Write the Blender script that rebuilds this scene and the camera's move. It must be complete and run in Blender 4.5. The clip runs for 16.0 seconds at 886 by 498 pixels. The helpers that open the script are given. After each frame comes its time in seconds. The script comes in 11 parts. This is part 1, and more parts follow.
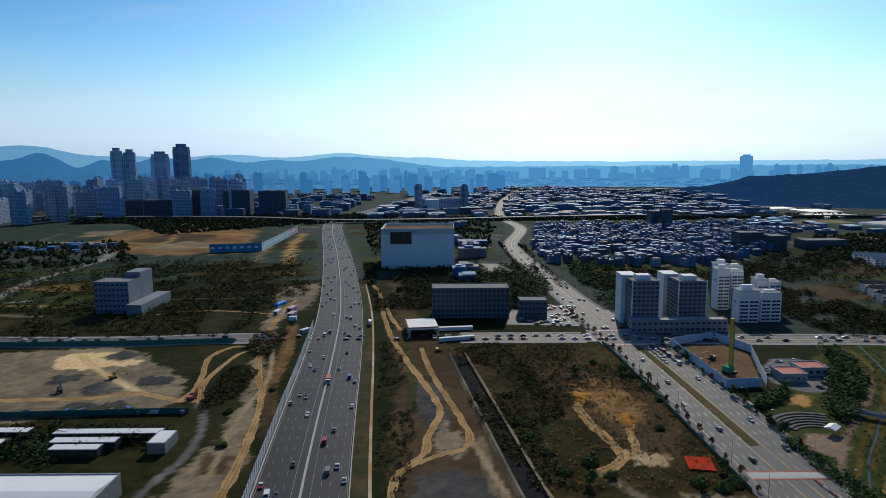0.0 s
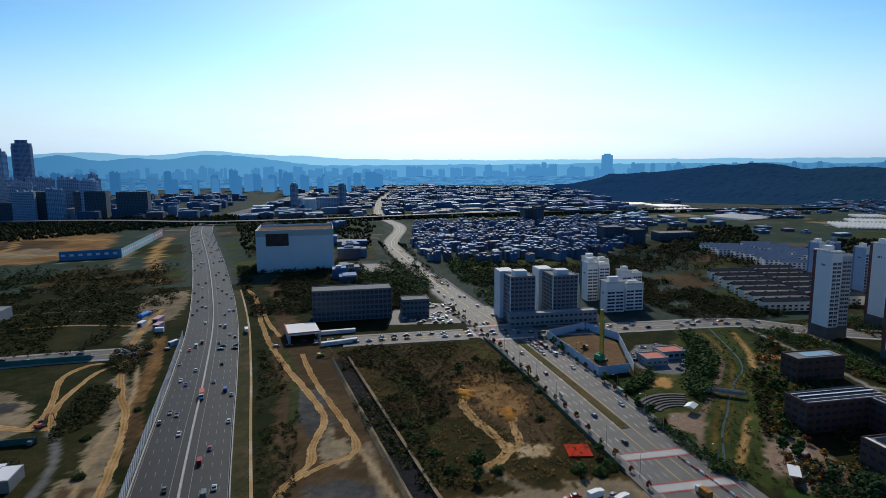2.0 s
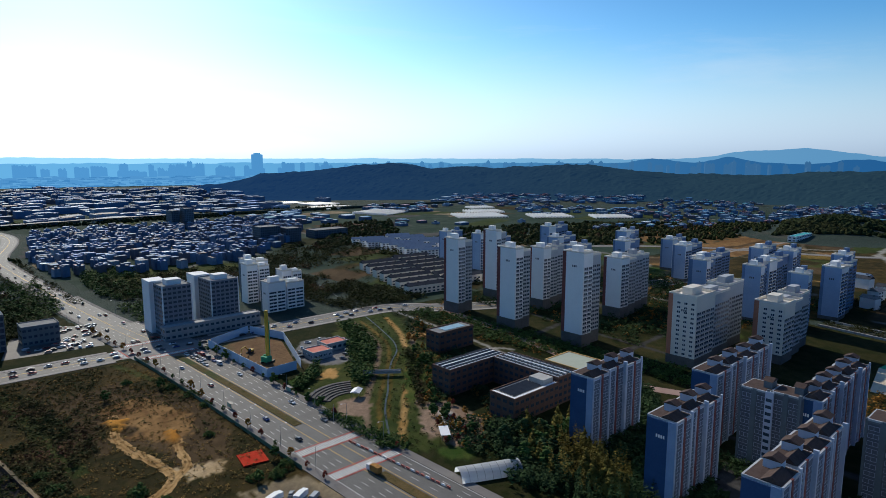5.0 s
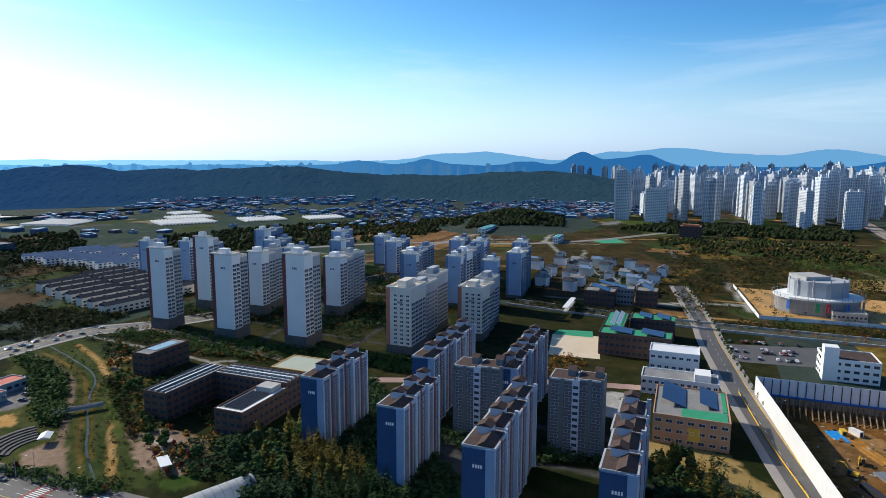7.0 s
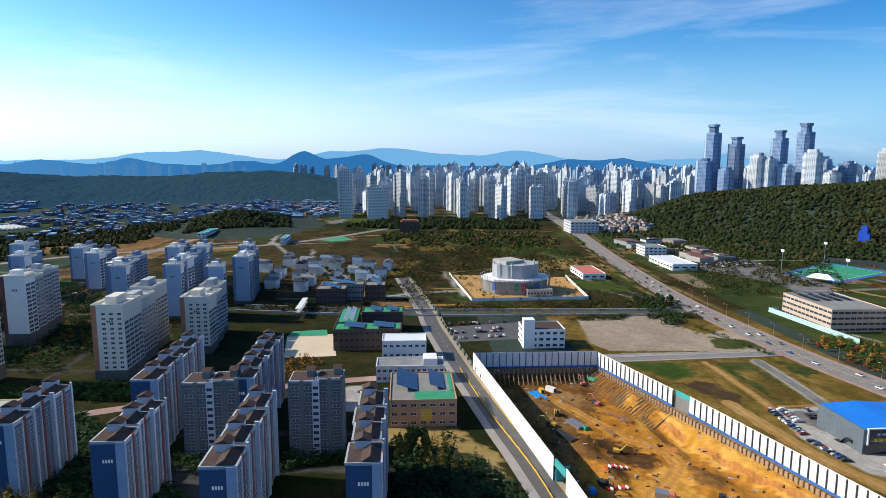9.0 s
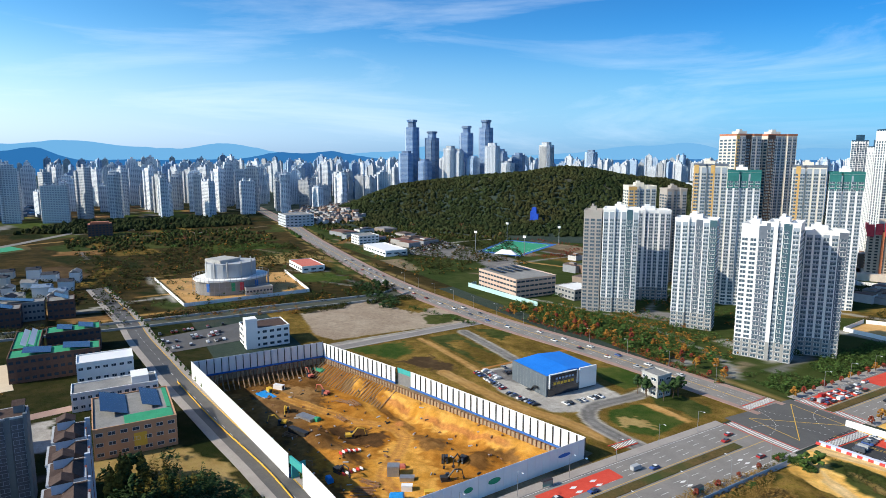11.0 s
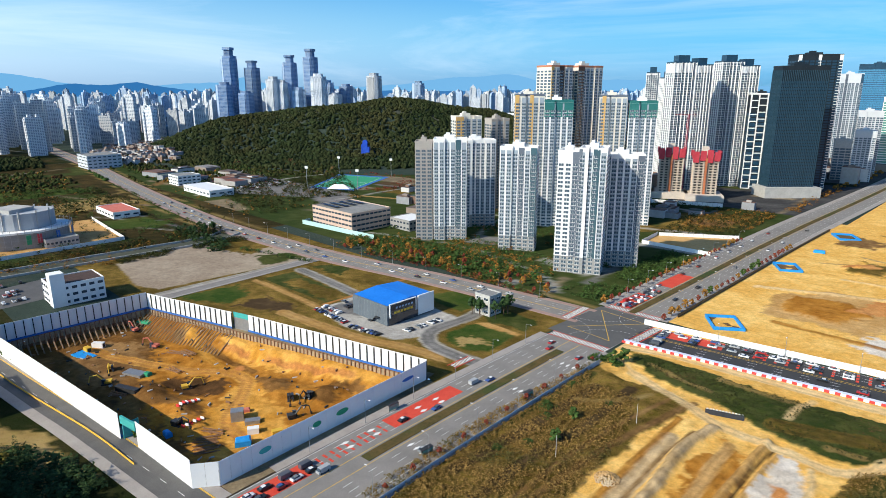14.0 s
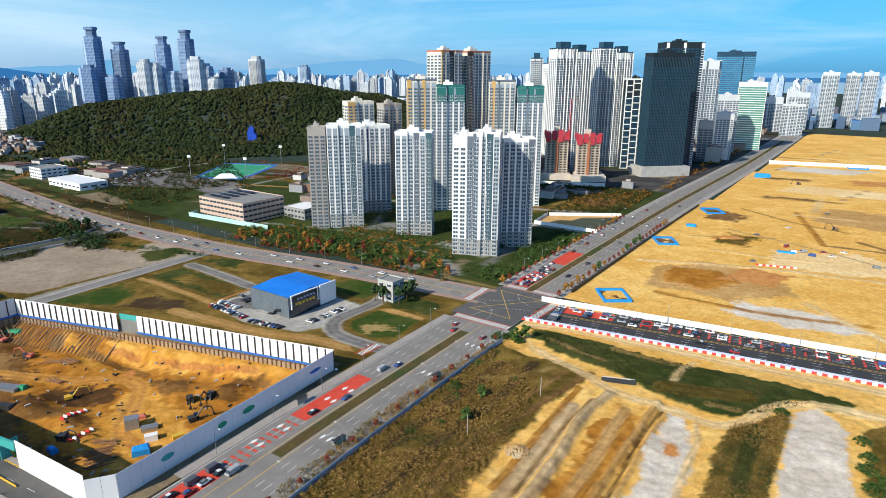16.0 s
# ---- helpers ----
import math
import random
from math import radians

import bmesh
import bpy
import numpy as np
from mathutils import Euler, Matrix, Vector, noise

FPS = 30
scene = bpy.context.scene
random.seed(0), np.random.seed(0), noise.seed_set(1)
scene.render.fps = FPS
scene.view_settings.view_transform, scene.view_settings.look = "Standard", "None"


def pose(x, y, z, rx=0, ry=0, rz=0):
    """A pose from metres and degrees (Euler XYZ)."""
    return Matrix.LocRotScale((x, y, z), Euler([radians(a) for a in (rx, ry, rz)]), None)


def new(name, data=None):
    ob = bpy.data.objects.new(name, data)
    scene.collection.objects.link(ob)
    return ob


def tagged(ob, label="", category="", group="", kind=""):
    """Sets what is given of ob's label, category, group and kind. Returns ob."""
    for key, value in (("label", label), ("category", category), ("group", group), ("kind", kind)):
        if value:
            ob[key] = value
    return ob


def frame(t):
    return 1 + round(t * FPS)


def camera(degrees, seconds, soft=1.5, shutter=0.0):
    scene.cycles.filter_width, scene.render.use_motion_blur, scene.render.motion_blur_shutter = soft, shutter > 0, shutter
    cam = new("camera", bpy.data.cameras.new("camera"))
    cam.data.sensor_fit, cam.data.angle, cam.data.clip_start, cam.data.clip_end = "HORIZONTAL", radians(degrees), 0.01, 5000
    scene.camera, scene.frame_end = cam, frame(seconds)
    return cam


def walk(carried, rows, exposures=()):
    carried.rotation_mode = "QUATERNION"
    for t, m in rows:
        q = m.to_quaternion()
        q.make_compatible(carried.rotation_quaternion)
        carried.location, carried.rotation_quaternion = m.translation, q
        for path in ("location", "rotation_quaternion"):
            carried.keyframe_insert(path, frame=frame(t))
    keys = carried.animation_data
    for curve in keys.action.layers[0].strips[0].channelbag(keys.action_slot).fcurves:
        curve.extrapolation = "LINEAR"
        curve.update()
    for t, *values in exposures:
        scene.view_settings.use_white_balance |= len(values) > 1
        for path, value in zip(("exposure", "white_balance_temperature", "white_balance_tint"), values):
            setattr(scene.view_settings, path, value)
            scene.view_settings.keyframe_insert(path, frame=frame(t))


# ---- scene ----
cam = camera(71.05, 16.0, soft=0.62)
# t, x, y, z, yaw, pitch, roll
ROWS = [
    (0.0, 0.00, -0.00, 125.00, 0.10, -8.00, -0.52),
    (0.5, -0.43, 1.74, 125.30, -2.15, -8.05, -0.48),
    (1.0, -0.54, 2.94, 125.43, -4.87, -8.10, -0.47),
    (1.5, -0.80, 3.82, 125.58, -7.99, -8.18, -0.43),
    (2.0, -0.67, 4.15, 125.81, -11.10, -8.24, -0.45),
    (2.5, -0.84, 4.98, 125.61, -15.64, -8.30, -0.41),
    (3.0, -0.70, 5.72, 125.36, -21.50, -8.34, -0.38),
    (5.5, -2.23, 6.73, 125.91, -48.93, -8.34, 0.15),
    (6.0, -2.83, 7.63, 125.85, -56.46, -8.26, 0.22),
    (6.5, -2.17, 8.39, 126.01, -63.19, -8.25, 0.22),
    (7.0, -2.42, 9.00, 125.89, -68.56, -8.20, 0.18),
    (7.5, -2.55, 9.38, 126.15, -73.42, -8.22, 0.20),
    (8.0, -2.30, 9.74, 126.02, -78.45, -8.20, 0.17),
    (8.5, -1.94, 10.20, 125.92, -85.88, -8.17, 0.20),
    (9.0, -2.19, 10.70, 126.22, -93.61, -8.16, 0.26),
    (9.5, -1.98, 11.55, 126.22, -100.05, -8.11, 0.22),
    (10.0, -0.90, 12.33, 126.18, -106.97, -8.09, 0.24),
    (12.5, -1.17, 10.87, 125.36, -131.64, -11.12, -0.17),
    (13.0, -0.82, 11.26, 125.14, -133.01, -12.37, -0.14),
    (13.5, -0.57, 11.76, 125.10, -133.82, -13.69, -0.06),
    (14.0, -0.15, 11.98, 125.35, -135.14, -14.79, -0.05),
    (14.5, 0.47, 12.49, 125.32, -137.60, -15.32, 0.01),
    (15.0, 1.14, 12.98, 125.29, -140.13, -15.73, 0.13),
    (15.5, 1.80, 13.75, 125.50, -142.76, -16.10, 0.15),
    (16.0, 2.74, 14.53, 125.67, -145.26, -16.12, 0.22),
]


def aim(x, y, z, yaw, pitch, roll):
    return pose(x, y, z, 0, 0, yaw) @ pose(0, 0, 0, 90 + pitch, 0, 0) @ pose(0, 0, 0, 0, 0, roll)


EXPOSURES = [(0.0, -0.72, 6150, 10), (3.0, -0.68, 6150, 10), (5.5, -0.35, 6200, 10), (7.5, 0.06, 6300, 10), (9.5, 0.20, 6400, 10),
             (12.5, 0.24, 6300, 8), (16.0, 0.18, 6350, 8)]
walk(cam, [(row[0], aim(*row[1:])) for row in ROWS], EXPOSURES)

# ---- sky and sun ----
SUN_AZ, SUN_EL = 12.0, 34.0  # degrees from +y towards +x, and above the horizon
sun_way = Vector((math.sin(radians(SUN_AZ)) * math.cos(radians(SUN_EL)),
                  math.cos(radians(SUN_AZ)) * math.cos(radians(SUN_EL)), math.sin(radians(SUN_EL))))
sun = new("sun", bpy.data.lights.new("sun", "SUN"))
sun.data.energy, sun.data.angle, sun.data.color = 4.8, radians(0.6), (1.0, 0.89, 0.72)
sun.rotation_euler = sun_way.to_track_quat("Z", "Y").to_euler()
sun.location = (0, 0, 400)

world = bpy.data.worlds.new("sky")
scene.world = world
world.use_nodes = True
wn, wl = world.node_tree.nodes, world.node_tree.links
wn.clear()
sky = wn.new("ShaderNodeTexSky")
sky.sky_type, sky.sun_disc = "NISHITA", False
sky.sun_elevation, sky.sun_rotation = radians(SUN_EL), radians(SUN_AZ)
sky.air_density, sky.dust_density, sky.ozone_density, sky.altitude = 1.0, 1.2, 3.0, 0
way = wn.new("ShaderNodeTexCoord")
height = wn.new("ShaderNodeSeparateXYZ")
wl.new(way.outputs["Generated"], height.inputs[0])


def by_height(z0, z1, v0, v1):
    n = wn.new("ShaderNodeMapRange")
    n.interpolation_type = "SMOOTHSTEP"
    n.inputs["From Min"].default_value, n.inputs["From Max"].default_value = z0, z1
    n.inputs["To Min"].default_value, n.inputs["To Max"].default_value = v0, v1
    wl.new(height.outputs[2], n.inputs[0])
    return n.outputs[0]


def blend(kind, fac, a, b):
    n = wn.new("ShaderNodeMixRGB")
    n.blend_type = kind
    for k, v in ((0, fac), (1, a), (2, b)):
        if isinstance(v, (int, float)):
            n.inputs[k].default_value = v
        elif isinstance(v, tuple):
            n.inputs[k].default_value = (*v, 1)
        else:
            wl.new(v, n.inputs[k])
    return n.outputs[0]


deep = wn.new("ShaderNodeHueSaturation")
deep.inputs["Saturation"].default_value = 1.45
wl.new(sky.outputs[0], deep.inputs["Color"])
blue = blend("MULTIPLY", 1.0, deep.outputs[0], (0.69, 1.03, 1.14))
grey = wn.new("ShaderNodeRGBToBW")
wl.new(sky.outputs[0], grey.inputs[0])
haze = blend("MIX", 0.45, blend("MULTIPLY", 1.0, grey.outputs[0], (0.86, 1.0, 1.08)), (4.2, 5.5, 7.4))
hazy = blend("MIX", by_height(0.0, 0.2, 0.96, 0.1), blue, haze)
lift = by_height(0.0, 0.45, 1.8, 1.0)
facing = wn.new("ShaderNodeVectorMath")
facing.operation = "DOT_PRODUCT"
facing.inputs[1].default_value = (math.sin(radians(SUN_AZ)), math.cos(radians(SUN_AZ)), 0)
wl.new(way.outputs["Generated"], facing.inputs[0])
aureole = wn.new("ShaderNodeMapRange")
aureole.inputs["From Min"].default_value, aureole.inputs["From Max"].default_value = -0.9, 0.36
wl.new(facing.outputs["Value"], aureole.inputs[0])
bright = blend("MULTIPLY", 1.0, blend("MULTIPLY", 1.0, hazy, lift), blend("MIX", aureole.outputs[0], (0.2, 0.53, 0.73), (1.0, 1.0, 1.0)))
corona = wn.new("ShaderNodeMapRange")
corona.inputs["From Min"].default_value, corona.inputs["From Max"].default_value = 0.3, 1.0
corona.inputs["To Min"].default_value, corona.inputs["To Max"].default_value = 1.0, 1.12
wl.new(facing.outputs["Value"], corona.inputs[0])
bright = blend("MULTIPLY", 1.0, bright, corona.outputs[0])
flat = wn.new("ShaderNodeMapping")
flat.inputs["Scale"].default_value = (1.2, 1.2, 9.0)
flat.inputs["Rotation"].default_value = (0.12, 0.05, 0.6)
wl.new(way.outputs["Generated"], flat.inputs["Vector"])
wisp = wn.new("ShaderNodeTexNoise")
wisp.inputs["Scale"].default_value, wisp.inputs["Detail"].default_value = 1.6, 8
wisp.inputs["Roughness"].default_value, wisp.inputs["Distortion"].default_value = 0.62, 0.6
wl.new(flat.outputs[0], wisp.inputs["Vector"])
thin = wn.new("ShaderNodeMapRange")
thin.inputs["From Min"].default_value, thin.inputs["From Max"].default_value = 0.5, 0.8
thin.inputs["To Max"].default_value = 0.3
wl.new(wisp.outputs[0], thin.inputs[0])
cloudy = blend("MIX", thin.outputs[0], bright, (10.5, 11.2, 11.8))
glow = wn.new("ShaderNodeBackground")
glow.inputs["Strength"].default_value = 0.1
out = wn.new("ShaderNodeOutputWorld")
wl.new(cloudy, glow.inputs["Color"])
wl.new(glow.outputs[0], out.inputs["Surface"])


# ---- materials ----
def mat(name, a, b=None, scale=1.0, rough=0.85, metal=0.0, bump=0.0, rnd=0.0, island=0.0, world_space=True,
        fine=6.0, c=None, c_at=0.62, glow=None, spec=0.3, hue=0.0):
    """A surface between the colours a and b by noise at two scales (scale: in patches per metre); c: a third colour in patches."""
    m = bpy.data.materials.new(name)
    m.use_nodes = True
    n, l = m.node_tree.nodes, m.node_tree.links
    p = n["Principled BSDF"]
    p.inputs["Roughness"].default_value, p.inputs["Metallic"].default_value = rough, metal
    p.inputs["Specular IOR Level"].default_value = min(spec, 0.08) if rough >= 0.9 else spec
    b = b or tuple(v * 0.8 for v in a)
    if world_space:
        src = n.new("ShaderNodeNewGeometry").outputs["Position"]
    else:
        src = n.new("ShaderNodeTexCoord").outputs["Object"]
    big = n.new("ShaderNodeTexNoise")
    big.inputs["Scale"].default_value, big.inputs["Detail"].default_value = scale, 9
    big.inputs["Roughness"].default_value = 0.68
    tiny = n.new("ShaderNodeTexNoise")
    tiny.inputs["Scale"].default_value, tiny.inputs["Detail"].default_value = scale * fine, 8
    tiny.inputs["Roughness"].default_value = 0.7
    for t in (big, tiny):
        l.new(src, t.inputs["Vector"])
    mix = n.new("ShaderNodeMath")
    mix.operation = "MULTIPLY_ADD"
    mix.inputs[1].default_value = 0.45
    l.new(tiny.outputs[0], mix.inputs[0])
    half = n.new("ShaderNodeMath")
    half.operation = "MULTIPLY"
    half.inputs[1].default_value = 0.6
    l.new(big.outputs[0], half.inputs[0])
    l.new(half.outputs[0], mix.inputs[2])
    ramp = n.new("ShaderNodeValToRGB")
    ramp.color_ramp.elements[0].position, ramp.color_ramp.elements[0].color = 0.4, (*a, 1)
    ramp.color_ramp.elements[1].position, ramp.color_ramp.elements[1].color = 0.64, (*b, 1)
    l.new(mix.outputs[0], ramp.inputs[0])
    col = ramp.outputs[0]
    if c:
        where = n.new("ShaderNodeTexNoise")
        where.inputs["Scale"].default_value, where.inputs["Detail"].default_value = scale * 0.35, 7
        where.inputs["Roughness"].default_value = 0.65
        shift = n.new("ShaderNodeVectorMath")
        shift.operation = "ADD"
        shift.inputs[1].default_value = (311, 77, 13)
        l.new(src, shift.inputs[0])
        l.new(shift.outputs[0], where.inputs["Vector"])
        edge = n.new("ShaderNodeValToRGB")
        edge.color_ramp.elements[0].position, edge.color_ramp.elements[1].position = c_at - 0.07, c_at + 0.05
        l.new(where.outputs[0], edge.inputs[0])
        over = n.new("ShaderNodeMixRGB")
        over.inputs[2].default_value = (*c, 1)
        l.new(edge.outputs[0], over.inputs[0])
        l.new(col, over.inputs[1])
        col = over.outputs[0]
    if rnd or island:
        vary = n.new("ShaderNodeHueSaturation")
        chance = n.new("ShaderNodeObjectInfo").outputs["Random"] if rnd else n.new("ShaderNodeNewGeometry").outputs["Random Per Island"]
        span = n.new("ShaderNodeMapRange")
        s = rnd or island
        span.inputs["To Min"].default_value, span.inputs["To Max"].default_value = 1 - s, 1 + s
        l.new(chance, span.inputs[0])
        l.new(span.outputs[0], vary.inputs["Value"])
        l.new(col, vary.inputs["Color"])
        if hue:
            drift = n.new("ShaderNodeMath")
            drift.operation = "FRACT"
            big_chance = n.new("ShaderNodeMath")
            big_chance.operation = "MULTIPLY"
            big_chance.inputs[1].default_value = 17.3
            l.new(chance, big_chance.inputs[0])
            l.new(big_chance.outputs[0], drift.inputs[0])
            shade = n.new("ShaderNodeMapRange")
            shade.inputs["To Min"].default_value, shade.inputs["To Max"].default_value = 0.5 - hue, 0.5 + hue * 0.25
            l.new(drift.outputs[0], shade.inputs[0])
            l.new(shade.outputs[0], vary.inputs["Hue"])
        col = vary.outputs[0]
    l.new(col, p.inputs["Base Color"])
    if bump:
        relief = n.new("ShaderNodeBump")
        relief.inputs["Strength"].default_value, relief.inputs["Distance"].default_value = min(bump, 1.0), max(0.05, 0.25 / scale * bump)
        l.new(mix.outputs[0], relief.inputs["Height"])
        l.new(relief.outputs[0], p.inputs["Normal"])
    if glow:
        p.inputs["Emission Color"].default_value, p.inputs["Emission Strength"].default_value = (*glow[:3], 1), glow[3]
    return m


def palette_mat(name, colours, rough=0.7, rnd=True, metal=0.0):
    """Each object (or island) takes one of the colours by chance."""
    m = bpy.data.materials.new(name)
    m.use_nodes = True
    n, l = m.node_tree.nodes, m.node_tree.links
    p = n["Principled BSDF"]
    p.inputs["Roughness"].default_value, p.inputs["Metallic"].default_value = rough, metal
    p.inputs["Specular IOR Level"].default_value = 0.4 if rough < 0.5 else 0.12
    chance = n.new("ShaderNodeObjectInfo").outputs["Random"] if rnd else n.new("ShaderNodeNewGeometry").outputs["Random Per Island"]
    ramp = n.new("ShaderNodeValToRGB")
    ramp.color_ramp.interpolation = "CONSTANT"
    while len(ramp.color_ramp.elements) < len(colours):
        ramp.color_ramp.elements.new(1.0)
    for k, (e, c) in enumerate(zip(ramp.color_ramp.elements, colours)):
        e.position, e.color = k / len(colours), (*c, 1)
    l.new(chance, ramp.inputs[0])
    dirt = n.new("ShaderNodeTexNoise")
    dirt.inputs["Scale"].default_value, dirt.inputs["Detail"].default_value = 0.3, 6
    l.new(n.new("ShaderNodeNewGeometry").outputs["Position"], dirt.inputs["Vector"])
    span = n.new("ShaderNodeMapRange")
    span.inputs["To Min"].default_value, span.inputs["To Max"].default_value = 0.75, 1.15
    l.new(dirt.outputs[0], span.inputs[0])
    worn = n.new("ShaderNodeHueSaturation")
    l.new(span.outputs[0], worn.inputs["Value"])
    l.new(ramp.outputs[0], worn.inputs["Color"])
    l.new(worn.outputs[0], p.inputs["Base Color"])
    return m


# scrub shifted to blue-green: haze over far ground is in the colour
SCRUB = mat("haze_tinted_scrub_ground", (0.026, 0.046, 0.036), (0.05, 0.066, 0.052), 0.03, 0.95, bump=0.6, fine=14, c=(0.07, 0.072, 0.056), c_at=0.62)
DRYGRASS = mat("dry_grass", (0.06, 0.055, 0.02), (0.15, 0.1, 0.04), 0.07, 0.95, bump=0.5, fine=12, c=(0.055, 0.075, 0.025), c_at=0.55)
BROWN = mat("bare_brown_earth", (0.1, 0.055, 0.026), (0.2, 0.12, 0.06), 0.06, 0.95, bump=0.4, fine=9, c=(0.08, 0.09, 0.04), c_at=0.62)
SAND = mat("sandy_fill", (0.52, 0.3, 0.1), (0.66, 0.42, 0.18), 0.022, 0.95, bump=0.35, fine=16, c=(0.4, 0.23, 0.09), c_at=0.62)
TRACK = mat("dirt_track", (0.42, 0.225, 0.07), (0.55, 0.34, 0.14), 0.08, 0.95, bump=0.35, fine=9, c=(0.34, 0.22, 0.11), c_at=0.6)
ORANGE = mat("excavated_clay", (0.33, 0.15, 0.035), (0.52, 0.28, 0.085), 0.07, 0.95, bump=0.7, fine=9, c=(0.2, 0.11, 0.05), c_at=0.6)
GRAVEL = mat("grey_gravel", (0.16, 0.12, 0.075), (0.32, 0.25, 0.15), 0.06, 0.95, bump=0.4, fine=14, c=(0.09, 0.08, 0.055), c_at=0.57)
PALE = mat("pale_crushed_stone", (0.42, 0.33, 0.21), (0.6, 0.51, 0.38), 0.07, 0.95, bump=0.35, fine=14, c=(0.45, 0.28, 0.12), c_at=0.52)
PLAYSAND = mat("playground_sand", (0.6, 0.5, 0.36), (0.68, 0.58, 0.44), 0.06, 0.95, fine=12)
ASPHALT = mat("worn_asphalt", (0.19, 0.178, 0.165), (0.26, 0.243, 0.225), 0.08, 0.85, bump=0.15, fine=30)
# darker copy of ASPHALT: the northern avenue's backlit tone is in its colour
NORTHROAD = mat("grey_asphalt", (0.085, 0.082, 0.08), (0.13, 0.125, 0.12), 0.08, 0.72, bump=0.1, fine=30, spec=0.28)
DARKROAD = mat("fresh_asphalt", (0.035, 0.036, 0.04), (0.06, 0.06, 0.062), 0.05, 0.8, bump=0.15, fine=40)
HWY = mat("motorway_asphalt", (0.02, 0.022, 0.026), (0.032, 0.034, 0.038), 0.04, 0.6, bump=0.08, fine=40, spec=0.16)
PAVING = mat("pavement_blocks", (0.3, 0.27, 0.25), (0.38, 0.35, 0.32), 0.12, 0.9, fine=20)
BRICKPATH = mat("brick_paving", (0.3, 0.2, 0.17), (0.38, 0.27, 0.23), 0.12, 0.9, fine=20)
CONCRETE = mat("concrete", (0.36, 0.355, 0.34), (0.5, 0.49, 0.47), 0.15, 0.85, bump=0.1, fine=12)
PAINT = mat("road_paint_white", (0.7, 0.7, 0.68), (0.78, 0.78, 0.76), 0.3, 0.7)
YELLOW = mat("road_paint_yellow", (0.7, 0.42, 0.04), (0.78, 0.5, 0.07), 0.3, 0.7)
REDROAD = mat("red_road_surface", (0.55, 0.05, 0.03), (0.66, 0.085, 0.05), 0.2, 0.85, fine=12)
WHITE = mat("white_render", (0.8, 0.795, 0.78), (0.87, 0.865, 0.85), 0.08, 0.8, fine=14)
PANEL = mat("white_steel_panel", (0.76, 0.77, 0.78), (0.82, 0.82, 0.82), 0.1, 0.5, fine=10)
BLUETRIM = mat("blue_paint", (0.03, 0.12, 0.42), (0.05, 0.17, 0.52), 0.2, 0.6)
TEAL = mat("teal_paint", (0.05, 0.34, 0.33), (0.07, 0.42, 0.4), 0.2, 0.6)
GREENPAINT = mat("green_roof_paint", (0.03, 0.26, 0.13), (0.05, 0.34, 0.18), 0.2, 0.8)
STEEL = mat("galvanised_steel", (0.3, 0.31, 0.32), (0.4, 0.41, 0.42), 0.5, 0.5, metal=0.6)
DARKSTEEL = mat("dark_steel", (0.04, 0.042, 0.045), (0.07, 0.07, 0.07), 0.5, 0.5, metal=0.4)
RUST = mat("rusty_steel", (0.2, 0.1, 0.05), (0.3, 0.17, 0.09), 0.4, 0.8, bump=0.2)
GLASS = mat("window_glass", (0.025, 0.038, 0.055), (0.06, 0.08, 0.11), 0.5, 0.15, spec=0.3)
DARKGLASS = mat("curtain_wall_glass", (0.015, 0.02, 0.03), (0.03, 0.038, 0.05), 0.1, 0.08, spec=0.8)
GREENGLASS = mat("green_tinted_glass", (0.08, 0.25, 0.22), (0.12, 0.32, 0.28), 0.1, 0.12, spec=0.7)
SOLAR = mat("solar_panel", (0.015, 0.03, 0.09), (0.03, 0.05, 0.13), 0.4, 0.2, spec=0.6)
ROOFGREY = mat("roof_grey", (0.2, 0.2, 0.2), (0.3, 0.3, 0.29), 0.15, 0.9, fine=10)
ROOFBROWN = mat("roof_brown_shingle", (0.065, 0.045, 0.04), (0.105, 0.075, 0.065), 0.5, 0.9, fine=8)
BRICK = mat("brown_brick", (0.11, 0.068, 0.054), (0.16, 0.1, 0.078), 0.4, 0.9, fine=10)
BLUEROOF = mat("blue_metal_roof", (0.012, 0.17, 0.66), (0.025, 0.22, 0.75), 0.15, 0.5, fine=8)
REDTILE = mat("red_roof", (0.5, 0.13, 0.09), (0.6, 0.19, 0.14), 0.3, 0.8)
WATER = mat("still_water", (0.02, 0.03, 0.028), (0.035, 0.045, 0.04), 0.05, 0.35, spec=0.15)
BARK = mat("bark", (0.09, 0.06, 0.04), (0.14, 0.1, 0.07), 2.0, 0.95)
FOREST = mat("forest_crowns", (0.018, 0.03, 0.012), (0.04, 0.05, 0.02), 0.012, 0.95, island=0.35, fine=20, bump=0.5, c=(0.043, 0.045, 0.018), c_at=0.57, hue=0.025, spec=0.03)
DRYWEED = mat("dry_weeds", (0.13, 0.08, 0.02), (0.32, 0.2, 0.06), 0.08, 0.95, island=0.5, fine=10, c=(0.05, 0.06, 0.018), c_at=0.58)
BUSH = mat("scrub_bushes", (0.016, 0.032, 0.008), (0.052, 0.06, 0.018), 0.08, 0.95, island=0.45, fine=20, bump=0.4, c=(0.12, 0.08, 0.028), c_at=0.62, hue=0.07)
LEAF = mat("green_leaves", (0.03, 0.07, 0.016), (0.075, 0.115, 0.03), 0.4, 0.9, island=0.4, fine=8)
PINE = mat("pine_needles", (0.02, 0.045, 0.016), (0.045, 0.075, 0.028), 0.4, 0.9, island=0.4, fine=8)
AUTUMN = mat("orange_leaves", (0.2, 0.085, 0.018), (0.31, 0.16, 0.032), 0.4, 0.9, island=0.4, fine=8)
